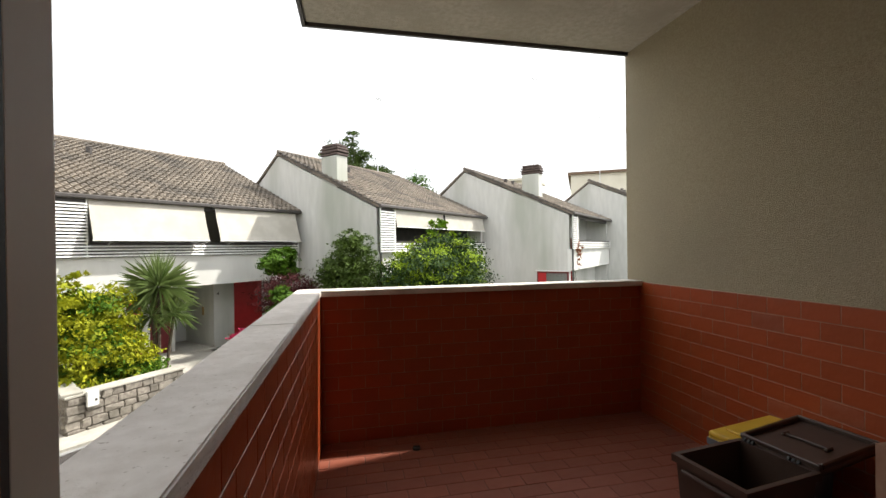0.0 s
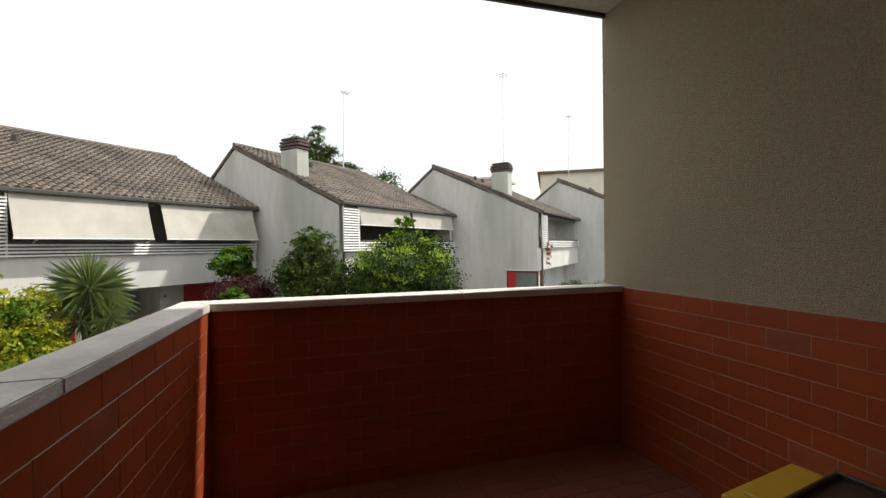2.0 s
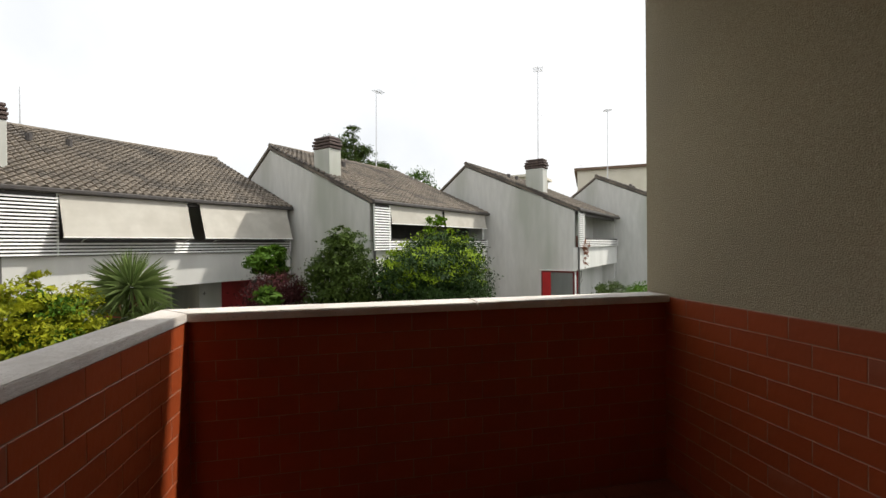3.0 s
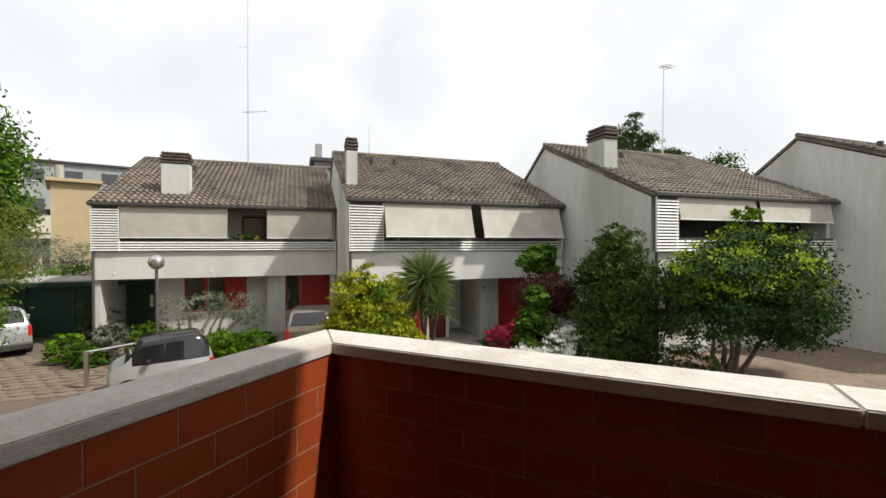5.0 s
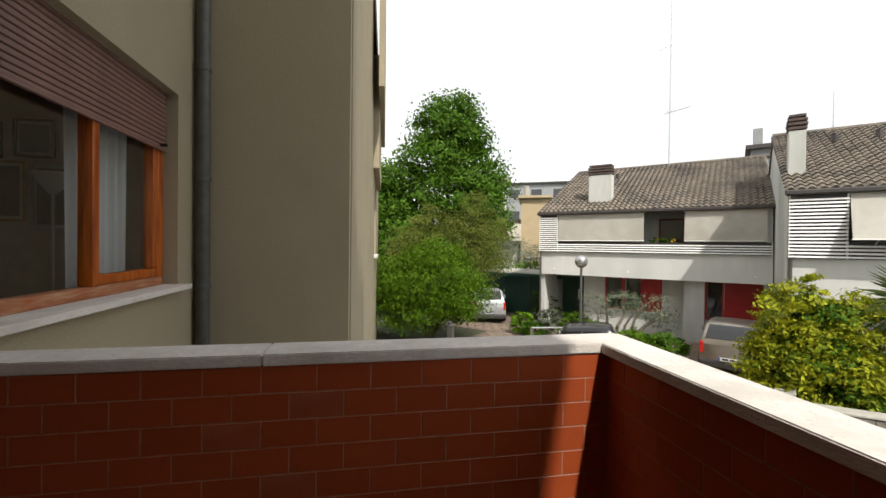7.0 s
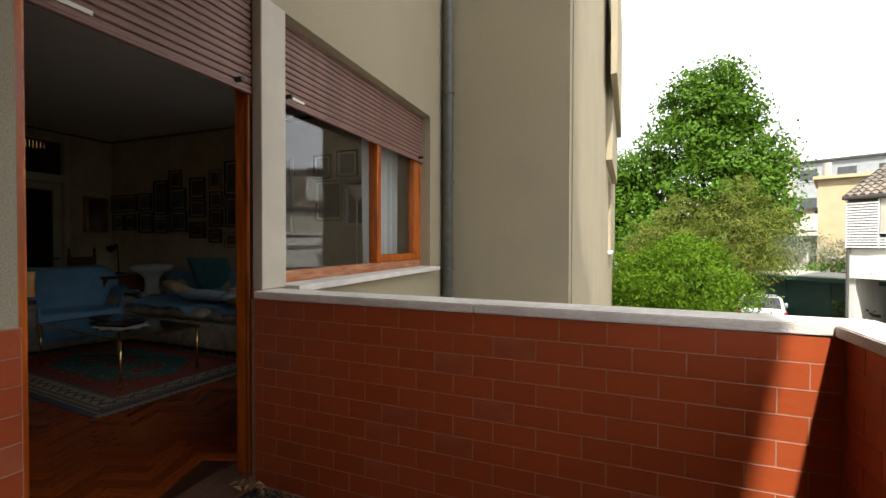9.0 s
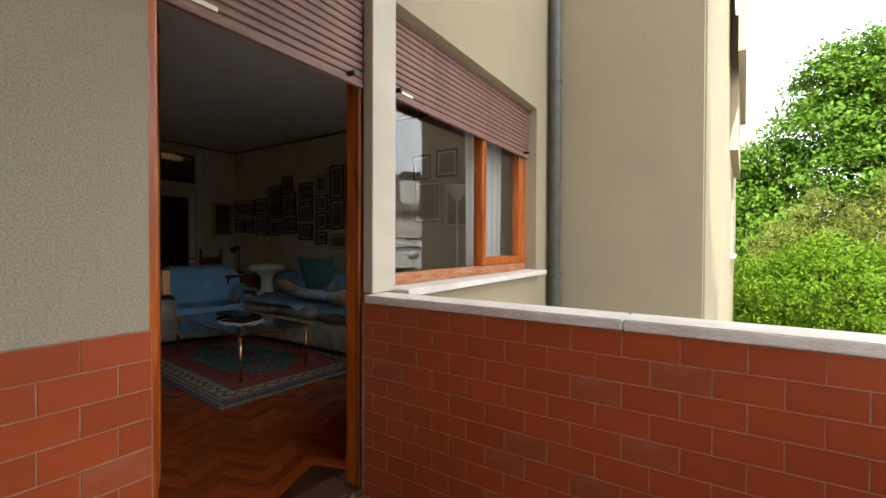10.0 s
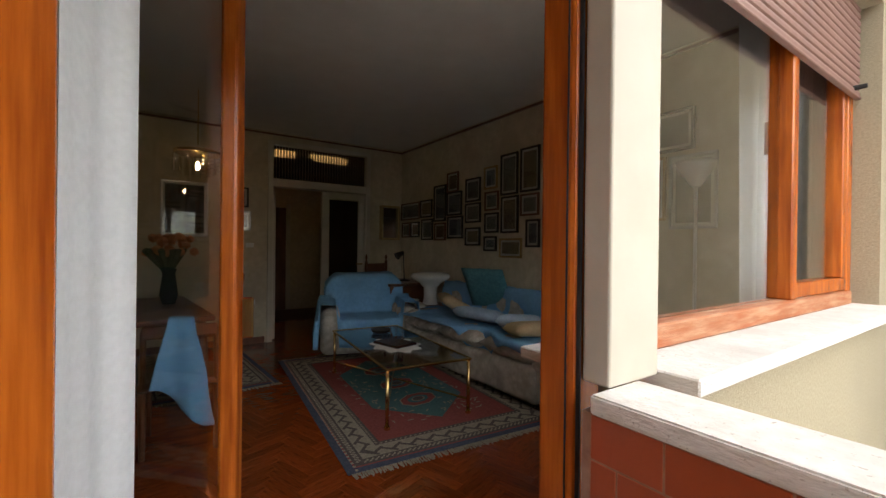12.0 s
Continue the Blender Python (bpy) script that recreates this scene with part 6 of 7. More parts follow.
plant("cypress", 11.2, 10.9, "dense dark green conical evergreen", "tree", DARKGREEN,
      [((0, 0, 1.4), (1.65, 1.3, 1.3)), ((0, 0, 2.6), (1.3, 1.1, 1.2)), ((-0.2, 0, 3.5), (0.85, 0.8, 0.9)), ((-0.25, 0, 4.2), (0.45, 0.45, 0.55)), ((0.45, 0, 3.7), (0.5, 0.5, 0.75)), ((-0.8, 0, 2.9), (0.6, 0.6, 0.8))], 24000, 0.058, 18, r0=0.1, spread=0.12)
pb = plant("bay_tree", 12.9, 8.6, "round glossy bay tree, leaf colours lit on top and shaded inside", "tree", BAYDARK,
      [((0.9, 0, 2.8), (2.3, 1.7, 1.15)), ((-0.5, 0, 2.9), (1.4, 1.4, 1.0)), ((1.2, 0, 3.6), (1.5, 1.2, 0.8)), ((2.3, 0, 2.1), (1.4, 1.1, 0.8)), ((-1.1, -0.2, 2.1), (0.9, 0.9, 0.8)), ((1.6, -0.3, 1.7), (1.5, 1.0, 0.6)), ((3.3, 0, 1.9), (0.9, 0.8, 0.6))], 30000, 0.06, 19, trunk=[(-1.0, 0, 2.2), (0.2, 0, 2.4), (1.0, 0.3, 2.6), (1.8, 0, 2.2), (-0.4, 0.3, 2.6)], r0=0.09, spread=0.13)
# brighter leaf colour over the crown paints its sunlit top
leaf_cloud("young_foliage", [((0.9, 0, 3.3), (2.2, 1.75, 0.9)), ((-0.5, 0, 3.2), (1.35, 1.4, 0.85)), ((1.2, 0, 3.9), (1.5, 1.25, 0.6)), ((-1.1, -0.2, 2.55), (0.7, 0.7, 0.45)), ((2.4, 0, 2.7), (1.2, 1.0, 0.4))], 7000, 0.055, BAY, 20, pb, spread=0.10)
plant("box_ball", 12.1, 9.2, "clipped round box shrub", "shrub", DARKGREEN, [((0, 0, 0.55), (0.85, 0.8, 0.6))], 4000, 0.035, 21, spread=0.07)
plant("vine", 15.5, 10.2, "green vine hanging from the roof edge", "vine", LIME, [((0.3, 0, 5.0), (0.8, 0.15, 0.18)), ((-0.05, 0, 4.4), (0.22, 0.15, 0.7))], 900, 0.07, 22, r0=0.03)
plant("hanging_plant", 22.9, 6.2, "rust-coloured dry plant hanging over the balcony rail", "plant", RUST, [((0, -0.2, 3.9), (0.7, 0.3, 0.35)), ((0.25, -0.25, 3.3), (0.4, 0.2, 0.6))], 1800, 0.06, 23, r0=0.02, droop=0.8)
plant("hedge", 21.9, 4.4, "dense dark green clipped hedge", "hedge", DARKGREEN, [((-0.6, 0, 1.0), (0.9, 0.7, 1.0)), ((0.5, 0, 1.1), (0.9, 0.7, 1.0))], 7000, 0.05, 24, spread=0.09)
plant("mixed_shrub", 24.5, 3.6, "mixed green garden shrubs", "shrub", MAPLE, [((0, 0, 0.8), (1.3, 0.8, 0.8)), ((1.6, 0, 0.9), (1.3, 0.8, 0.8))], 5000, 0.06, 25)

bxp = empty("balcony_flowers", h1.matrix_world @ pose(5.5, 0.05, 4.17), "green plants with red and yellow flowers in a box", "plant")
leaf_cloud("foliage", [((0, 0, 0.12), (0.55, 0.1, 0.14))], 700, 0.05, MAPLE, 61, bxp, spread=0.08)
leaf_cloud("blossom", [((-0.25, 0, 0.2), (0.12, 0.08, 0.1)), ((0.4, 0, 0.12), (0.18, 0.08, 0.08))], 160, 0.04, mat("yellow_petal", (0.6, 0.35, 0.03), (0.65, 0.42, 0.05), 0.7, 3), 62, bxp, spread=0.06, ratio=0.8)
ol = empty("olive_tree", pose(*Y(-1.5, 18.0), 0, 0, 45), "gnarled olive tree with sparse grey leaves", "tree")
limbs(ol, (-0.2, 0, -0.1), [(-1.2, 0, 1.5), (-0.8, 0.2, 2.0), (0.1, -0.1, 2.1), (0.9, 0, 1.8), (1.5, 0, 1.5), (0.4, 0.3, 1.4), (-1.6, 0, 1.2), (1.1, 0.2, 1.2)], 0.10, mat("pale_olive_bark", (0.20, 0.17, 0.13), (0.30, 0.26, 0.20), 0.95, 12), 5)
leaf_cloud("foliage", [((1.1, 0, 1.6), (0.75, 0.6, 0.6)), ((-0.9, 0, 1.6), (0.8, 0.5, 0.5)), ((0.1, 0, 1.9), (0.7, 0.5, 0.35)), ((1.6, 0, 1.1), (0.5, 0.4, 0.4)), ((-1.5, 0, 1.2), (0.4, 0.3, 0.3))], 2600, 0.06, OLIVE, 26, ol, spread=0.22, ratio=0.25)
for i, (s, d, r, hh, m_) in enumerate(((-5.7, 17.9, 0.55, 0.55, LIME), (-4.4, 17.6, 0.8, 0.75, OLIVE), (-3.2, 17.6, 0.75, 0.7, LIME), (-2.2, 17.0, 0.7, 0.6, LIME), (-1.0, 17.2, 0.8, 0.5, LIME), (0.1, 17.3, 0.75, 0.5, MAPLE), (-0.6, 16.5, 0.6, 0.45, LIME), (-4.9, 17.2, 0.6, 0.45, MAPLE), (-6.2, 21.5, 0.8, 1.0, DARKGREEN))):
    plant("low_shrub", s, d, "low rounded green garden shrub", "shrub", m_, [((0, 0, hh * 0.8), (r, r * 0.8, hh))], 2600, 0.05, 30 + i, spread=0.09)
plant("planter_grass", 4.5, 12.3, "low green ground cover in the stone planter", "plant", MAPLE, [((0, 0, 0.2), (0.9, 0.5, 0.18))], 1500, 0.05, 41, z=GROUND + 0.7)

# shrubs and trees beside the wing
plant("green_maple_shrub", 0, 0, "wide bright green maple shrub", "shrub", LIME,
      [((0, 0, 2.5), (2.0, 2.0, 1.3)), ((1.1, 0.6, 1.9), (1.3, 1.3, 1.1)), ((-1.2, -0.6, 2.0), (1.5, 1.5, 1.3)), ((0.2, 0, 3.4), (1.3, 1.3, 0.8)), ((1.0, 0.3, 1.2), (0.8, 0.8, 0.5)), ((-0.6, -0.4, 1.1), (1.6, 1.5, 0.8)), ((-2.4, -1.2, 2.4), (1.2, 1.2, 1.5))], 42000, 0.066, 50, xy=(-16.2, 4.3, 0), r0=0.12, spread=0.15, ratio=0.35, droop=0.4)
plant("brown_green_conifer", 0, 0, "tall feathery brown-green conifer", "tree", CONIFER,
      [((0, 0, 3.5), (1.6, 1.6, 2.4)), ((-1.6, -1.2, 4.2), (1.3, 1.3, 2.0)), ((0.9, 0.7, 4.0), (1.2, 1.2, 2.0)), ((0.4, 0.2, 5.6), (0.9, 0.9, 1.4)), ((-2.6, -2.0, 3.0), (1.4, 1.4, 2.2))], 20000, 0.10, 51, xy=(-21.5, 7.2, 0), r0=0.15, spread=0.16, ratio=0.2)
plant("big_maple", 0, 0, "very tall full-crowned green tree", "tree", MAPLE,
      [((0, 0, 15.2), (2.1, 2.1, 1.6)), ((-0.6, -0.6, 13.6), (2.5, 2.5, 1.8)), ((0.7, 0.6, 13.0), (2.2, 2.2, 1.8)), ((-1.2, -1.4, 11.0), (2.8, 2.8, 2.0)), ((1.0, 1.0, 10.5), (2.7, 2.7, 1.9)), ((2.3, 2.1, 9.0), (1.9, 1.9, 1.4)), ((-3.6, -3.4, 9.5), (2.2, 2.2, 1.6)), ((0, 0, 8.0), (4.0, 4.0, 2.2)), ((-4.4, -4.2, 7.5), (2.4, 2.4, 1.8)), ((1.6, 1.5, 6.0), (2.8, 2.8, 1.9)), ((-3.5, -3.0, 4.5), (3.4, 3.4, 2.4)), ((0.5, 0.5, 4.0), (3.5, 3.5, 2.2))],
      60000, 0.14, 52, xy=(-33.5, 8.7, 0), trunk=[(0, 0, 15.5), (-2.5, -2.5, 9.5), (2.3, 2.2, 9), (-1.5, 1, 12), (1.5, -1, 11)], r0=0.35, spread=0.30, ratio=0.6)
plant("back_tree", 0, 0, "loose green tree behind the shrubs", "tree", MAPLE, [((0, 0, 5.0), (3.0, 3.0, 3.2)), ((-2, -2, 7.5), (1.8, 1.8, 1.8)), ((1, 1, 2.5), (2.5, 2.5, 2.0))], 8000, 0.2, 53, xy=(-34.0, 4.2, 0), r0=0.2, spread=0.3)
plant("olive_hedge", 0, 0, "grey-green olive bush behind the garage", "shrub", OLIVE, [((0, 0, 3.3), (1.6, 1.6, 1.3)), ((1.6, 1.5, 3.0), (1.4, 1.4, 1.0))], 4000, 0.09, 54, xy=(-27.5, 11.8, 0), spread=0.2, ratio=0.25)
plant("ivy_hedge", 0, 0, "ivy hedge along the garage roof", "hedge", MAPLE, [((-2, -1.5, 2.2), (2.2, 1.2, 0.8)), ((1.2, 0.6, 2.3), (2.0, 1.2, 0.7)), ((3.6, 2.4, 2.4), (1.3, 1.2, 1.0))], 5000, 0.09, 55, xy=(-25.5, 11.5, 0))
plant("cedar", 26.3, 26.0, "dark green cedar behind the roofs", "tree", DARKGREEN, [((0, 0, 13.4), (0.6, 0.6, 0.7)), ((-1.5, 0, 12.5), (1.4, 1.0, 0.35)), ((1.7, 0, 12.3), (1.6, 1.0, 0.35)), ((0, 0, 11.9), (1.6, 1.2, 0.6)), ((-2.6, 0, 11.3), (1.5, 1.0, 0.3)), ((3.0, 0, 11.1), (1.8, 1.0, 0.35)), ((0.2, 0, 10.4), (3.0, 1.6, 0.8)), ((0, 0, 8.4), (3.2, 2.0, 1.2))], 12000, 0.15, 56, r0=0.2, spread=0.18, ratio=0.25)
plant("birch", 32.8, 24.0, "light green tree behind the roofs", "tree", MAPLE, [((0, 0, 9.8), (1.2, 1, 1.3)), ((1.5, 0, 9.0), (1.3, 1, 1.0)), ((-0.8, 0, 8.6), (1.2, 1, 1.0))], 2500, 0.14, 57, r0=0.12, spread=0.3)
plant("round_tree", 12.0, 34.0, "small round tree top behind the ridge", "tree", DARKGREEN, [((0, 0, 9.6), (1.1, 1, 0.6))], 1500, 0.12, 58, r0=0.12)


# ---- stone planter walls ----
def stone_wall(name, s0, d0, s1, d1, hgt, label, seed):
    """Dry-stone facing: each rough stone a block of its own."""
    a, b = Vector(Y(s0, d0)), Vector(Y(s1, d1))
    ln = (b - a).length
    ang = math.degrees(math.atan2(b.y - a.y, b.x - a.x))
    w = empty(name, pose(a.x, a.y, GROUND - 0.05, 0, 0, ang), label, "stone wall", kind="structure")
    part("core", box(0.02, ln - 0.02, 0.03, 0.3, 0, hgt - 0.02), STONE, w)
    rnd = random.Random(seed)
    z = 0
    while z < hgt - 0.03:
        hh = min(rnd.uniform(0.13, 0.2), hgt - z)
        x = 0
        while x < ln - 0.02:
            ww = min(rnd.uniform(0.18, 0.4), ln - x)
            bm = box(x + 0.006, x + ww - 0.006, rnd.uniform(-0.05, -0.01), 0.2, z + 0.006, z + hh - 0.006, 0.02)
            for v in bm.verts:
                v.co += Vector((rnd.uniform(-1, 1), rnd.uniform(-1, 1), rnd.uniform(-1, 1))) * 0.012
            part("stone", bm, STONE, w)
            x += ww
        z += hh
    part("coping", box(-0.03, ln + 0.03, -0.06, 0.32, hgt, hgt + 0.05, 0.01), CONCRETE, w)
    return w


stone_wall("planter_wall", 2.9, 11.1, 5.4, 11.4, 0.85, "rough grey stone planter wall with pale coping", 1)
stone_wall("planter_wall_side", 3.2, 14.0, 2.9, 11.15, 0.9, "rough grey stone planter wall", 2)
stone_wall("azalea_wall", 7.5, 13.3, 8.4, 10.0, 0.5, "low rough stone wall beside the path", 3)
stone_wall("azalea_wall_front", 8.4, 10.0, 12.0, 9.4, 0.3, "low rough stone wall beside the lane", 4)
flat("planter_soil", 3.0, 5.35, 11.6, 14.2, GROUND + 0.7, SOIL, "soil in the stone planter", "soil", YARD)
flat("azalea_soil", 8.0, 12.0, 10.2, 14.2, GROUND + 0.35, SOIL, "soil in the flower bed", "soil", YARD, 0.3)
mb = empty("meter_box", pose(*Y(3.35, 11.06), 0, 0, 45) @ pose(0, 0, 0.55, 0, 0, 6), "small white meter box in the stone wall", "meter box")
part("door", box(-0.11, 0.11, -0.06, 0.02, 0, 0.34, 0.006), MATS["white_plastic"], mb)
part("lock", cyl((0.05, -0.062, 0.13), (0.05, -0.075, 0.13), 0.025), DARK, mb)
grt = empty("street_drain", pose(*Y(2.75, 9.95, GROUND + 0.004), 0, 0, 50), "cast iron drain grate in the asphalt", "drain")
for i in range(7):
    part("bar", box(-0.3, 0.3, -0.18 + i * 0.055, -0.15 + i * 0.055, 0, 0.012), DARKMETAL, grt)

# ---- lamp post ----
lp = empty("street_lamp", pose(*Y(-2.85, 17.0)), "thin steel lamp post with a mirrored globe", "street lamp")
part("post", cyl((0, 0, -0.1), (0, 0, 3.2), 0.055, 0.045, 12), PIPE, lp)
part("collar", cyl((0, 0, 3.15), (0, 0, 3.25), 0.07, 0.07, 14), STEEL, lp)
part("globe", lathe([(0.06, 3.22)] + [(0.25 * math.sin(a), 3.40 - 0.25 * math.cos(a)) for a in (0.35, 0.7, 1.05, 1.4, 1.75, 2.1, 2.45, 2.8, 3.05)], 24), mat("grey_mirrored_glass", (0.5, 0.5, 0.5), (0.56, 0.56, 0.56), 0.18, 4, metal=0.75), lp, smooth=True)

# ---- garages, gate posts ----
gar = empty("garage", pose(*Y(-8.0, 23.2), 0, 0, 45), "low garage with dark green doors and flat roof", "garage")
GREEN = mat("dark_green_door_paint", (0.012, 0.05, 0.035), (0.018, 0.065, 0.046), 0.5, 5)
for i in range(4):
    x = -3.0 + i * 1.7
    part("garage_door", box(x, x + 1.62, 0, 0.06, 0, 2.2, 0.01), GREEN, gar)
    part("door_post", box(x + 1.62, x + 1.7, -0.03, 0.1, 0, 2.3), GREEN, gar)
part("body", box(-3.3, 4.0, 0.1, 4.5, 0, 2.3), DARK, gar)
part("roof_slab", box(-3.6, 4.2, -0.9, 4.8, 2.3, 2.48, 0.02), CONCRETE, gar)
part("roof_edge", box(-3.62, 4.22, -0.96, -0.90, 2.26, 2.42), GREEN, gar)
for s, d in ((-6.6, 13.2), (-6.1, 12.6)):
    gp = empty("gate_post", pose(*Y(s, d), 0, 0, 45), "dark metal gate post", "post")
    part("post", box(-0.06, 0.06, -0.06, 0.06, 0, 1.1, 0.006), PIPE, gp)
    part("cap", box(-0.08, 0.08, -0.08, 0.08, 1.1, 1.13), PIPE, gp)
rl = empty("hand_rail", pose(*Y(-3.9, 14.6), 0, 0, 45), "low grey tubular barrier beside the car", "barrier")
part("tube", cyl((0, 0, 1.0), (1.5, 1.3, 1.0), 0.03), STEEL, rl)
part("post", box(-0.05, 0.05, -0.04, 0.04, 0, 1.02), STEEL, rl)
part("post", cyl((1.5, 1.3, 0), (1.5, 1.3, 1.0), 0.03), STEEL, rl)
hr = empty("red_handrail", pose(*Y(17.5, 6.6), 0, 0, 45), "thin red tubular handrail", "handrail")
part("tube", cyl((0, 0, 0.95), (2.2, -0.2, 0.6), 0.025), RED, hr)
part("post", cyl((0, 0, 0), (0, 0, 0.95), 0.025), RED, hr)
part("post", cyl((2.2, -0.2, 0), (2.2, -0.2, 0.6), 0.025), RED, hr)


# ---- cars ----
def car(m, L, W, H, hood, rear, paint, roofpaint, label, belt=0.58, lamps="tall"):
    """Local x along the car, nose at +x. hood and rear: how much of the length slopes at either end."""
    c = empty("car", m, label, "car", "parked cars")
    n = 28
    zl = 0.22

    def top(f):  # roof line over the length, from tail (0) to nose (1)
        if f < rear:
            k = f / rear
            return H * (belt + 0.02 + (1 - belt - 0.02) * math.sin(k * math.pi / 2) ** 0.75)
        if f < 1 - hood:
            k = (f - rear) / (1 - hood - rear)
            return H * (1 - 0.05 * k * k)
        k = (f - 1 + hood) / hood
        w = min(1, k / 0.5)
        return H * (0.95 - (0.95 - belt - 0.04) * w) - H * 0.13 * max(0, k - 0.5) * 2

    def half(f):
        return W / 2 * (1 - 0.10 * abs(2 * f - 1) ** 5)

    bm = bmesh.new()
    rings = []
    for i in range(n + 1):
        f = i / n
        x = (f - 0.5) * L
        t, w = top(f), half(f)
        b = min(belt * H, t - 0.02)
        endk = 0.05 * L * max(0, abs(2 * f - 1) - 0.93) / 0.07
        lo = zl + endk * 0.5
        g = max(0.0, (t - b) / (H * (1 - belt)))
        pts = [(w * 0.93, lo), (w, lo + 0.14), (w, b * 0.8), (w * 0.965, b), (w * (0.965 - 0.17 * g), t - 0.06 * g), (w * (0.90 - 0.22 * g), t), (0, t + 0.015)]
        ring = [bm.verts.new((x, y, z)) for y, z in pts] + [bm.verts.new((x, -y, z)) for y, z in pts[-2::-1]]
        rings.append(ring)
    for a, b in zip(rings, rings[1:]):
        for i in range(len(a) - 1):
            bm.faces.new((a[i], a[i + 1], b[i + 1], b[i]))
        bm.faces.new((a[-1], a[0], b[0], b[-1]))
    bm.faces.new(rings[0][::-1])
    bm.faces.new(rings[-1])
    bmesh.ops.recalc_face_normals(bm, faces=bm.faces)
    body = part("body", bm, paint, c, "", True)
    if roofpaint is not paint:
        body.data.materials.append(roofpaint)
        for p in body.data.polygons:
            if p.center.z > belt * H + 0.1:
                p.material_index = 1
    CG = glass("car_glass", (0.05, 0.055, 0.06), 2.0)
    # side windows and rear window, slightly proud
    for sy in (-1, 1):
        for f0, f1 in ((rear * 0.75, 0.47), (0.49, 1 - hood + hood * 0.28)):
            bm = bmesh.new()
            pr = []
            for k in range(9):
                f = f0 + (f1 - f0) * k / 8
                t, w = top(f), half(f)
                g = max(0.05, (t - belt * H) / (H * (1 - belt)))
                lo_, hi = belt * H + 0.03, t - 0.06 * g - 0.05
                hi = max(hi, lo_ + 0.01)
                yy = lambda z: w * (0.965 - 0.17 * g * (z - belt * H) / max(0.05, (t - 0.06 * g - belt * H))) + 0.008
                pr.append((bm.verts.new(((f - 0.5) * L, sy * yy(lo_), lo_)), bm.verts.new(((f - 0.5) * L, sy * yy(hi), hi))))
            for a, b in zip(pr, pr[1:]):
                bm.faces.new((a[0], a[1], b[1], b[0]))
            bm.normal_update()
            bmesh.ops.solidify(bm, geom=bm.faces[:], thickness=0.006)
            part("side_window", bm, mat("dark_car_window", (0.012, 0.013, 0.014), (0.02, 0.02, 0.022), 0.06, 5, spec=0.8), c)
    for e, rr in ((0, rear), (1, hood * 0.5)):
        bm = bmesh.new()
        pr = []
        for k in range(7):
            f = rr * (0.12 + 0.62 * k / 6)
            ff = f if e == 0 else 1 - hood + (hood * 0.5 - f * 0.98)
            t, w = top(ff), half(ff)
            g = max(0.05, (t - belt * H) / (H * (1 - belt)))
            yy = w * (0.90 - 0.22 * g) - 0.03
            dx = -0.012 if e == 0 else 0.012
            pr.append((bm.verts.new(((ff - 0.5) * L + dx, yy, t + 0.012)), bm.verts.new(((ff - 0.5) * L + dx, -yy, t + 0.012))))
        for a, b in zip(pr, pr[1:]):
            bm.faces.new((a[0], a[1], b[1], b[0]))
        bm.normal_update()
        bmesh.ops.solidify(bm, geom=bm.faces[:], thickness=0.005)
        part("rear_window" if e == 0 else "windscreen", bm, MATS["dark_car_window"], c)
    TAIL = mat("red_tail_lamp", (0.45, 0.015, 0.012), (0.52, 0.03, 0.02), 0.15, 6)
    for sy in (-1, 1):
        if lamps == "tall":
            part("tail_lamp", box(-L / 2 - 0.01, -L / 2 + 0.2, sy * W * 0.42 - 0.06, sy * W * 0.42 + 0.06, H * 0.42, H * 0.66, 0.02), TAIL, c)
        else:
            part("tail_lamp", box(-L / 2 - 0.015, -L / 2 + 0.1, sy * W * 0.40 - 0.10, sy * W * 0.40 + 0.10, H * 0.50, H * 0.58, 0.02), TAIL, c)
        for fx_ in (-0.31, 0.31):
            wh = part("wheel", cyl((fx_ * L, sy * (W / 2 - 0.20), 0.31), (fx_ * L, sy * (W / 2 + 0.005), 0.31), 0.31, None, 24), BLACK, c)
            part("rim", cyl((fx_ * L, sy * (W / 2 - 0.02), 0.31), (fx_ * L, sy * (W / 2 + 0.015), 0.31), 0.2, 0.18, 10), STEEL, wh)
        part("mirror", box(0.14 * L - 0.06, 0.14 * L + 0.06, sy * (W / 2 + 0.02), sy * (W / 2 + 0.18), belt * H + 0.02, belt * H + 0.15, 0.03, 2), roofpaint, c)
    part("bumper", box(-L / 2 - 0.05, -L / 2 + 0.12, -W * 0.45, W * 0.45, 0.24, 0.48, 0.05, 2), mat("dark_bumper_plastic", (0.03, 0.03, 0.03), (0.045, 0.045, 0.045), 0.5, 10), c)
    pl = part("number_plate", box(-L / 2 - 0.066, -L / 2 - 0.052, -0.26, 0.26, 0.50, 0.61, 0.003), mat("white_plate", (0.7, 0.7, 0.7), (0.75, 0.75, 0.75), 0.4, 5), c)
    for y0, y1, cm in ((-0.258, -0.215, "b"), (0.215, 0.258, "b"), (-0.17, -0.04, "k"), (0.0, 0.16, "k")):
        mm = mat("plate_blue", (0.02, 0.06, 0.35), (0.03, 0.07, 0.4), 0.4, 5) if cm == "b" else BLACK
        part("plate_mark", box(-L / 2 - 0.069, -L / 2 - 0.0662, y0, y1, 0.505 if cm == "b" else 0.53, 0.605 if cm == "b" else 0.585), mm, pl)
    part("wiper", cyl((-L / 2 + 0.05, -0.02, H * 0.60), (-L / 2 + 0.08, 0.32, H * 0.66), 0.009, None, 6), BLACK, c)
    return c


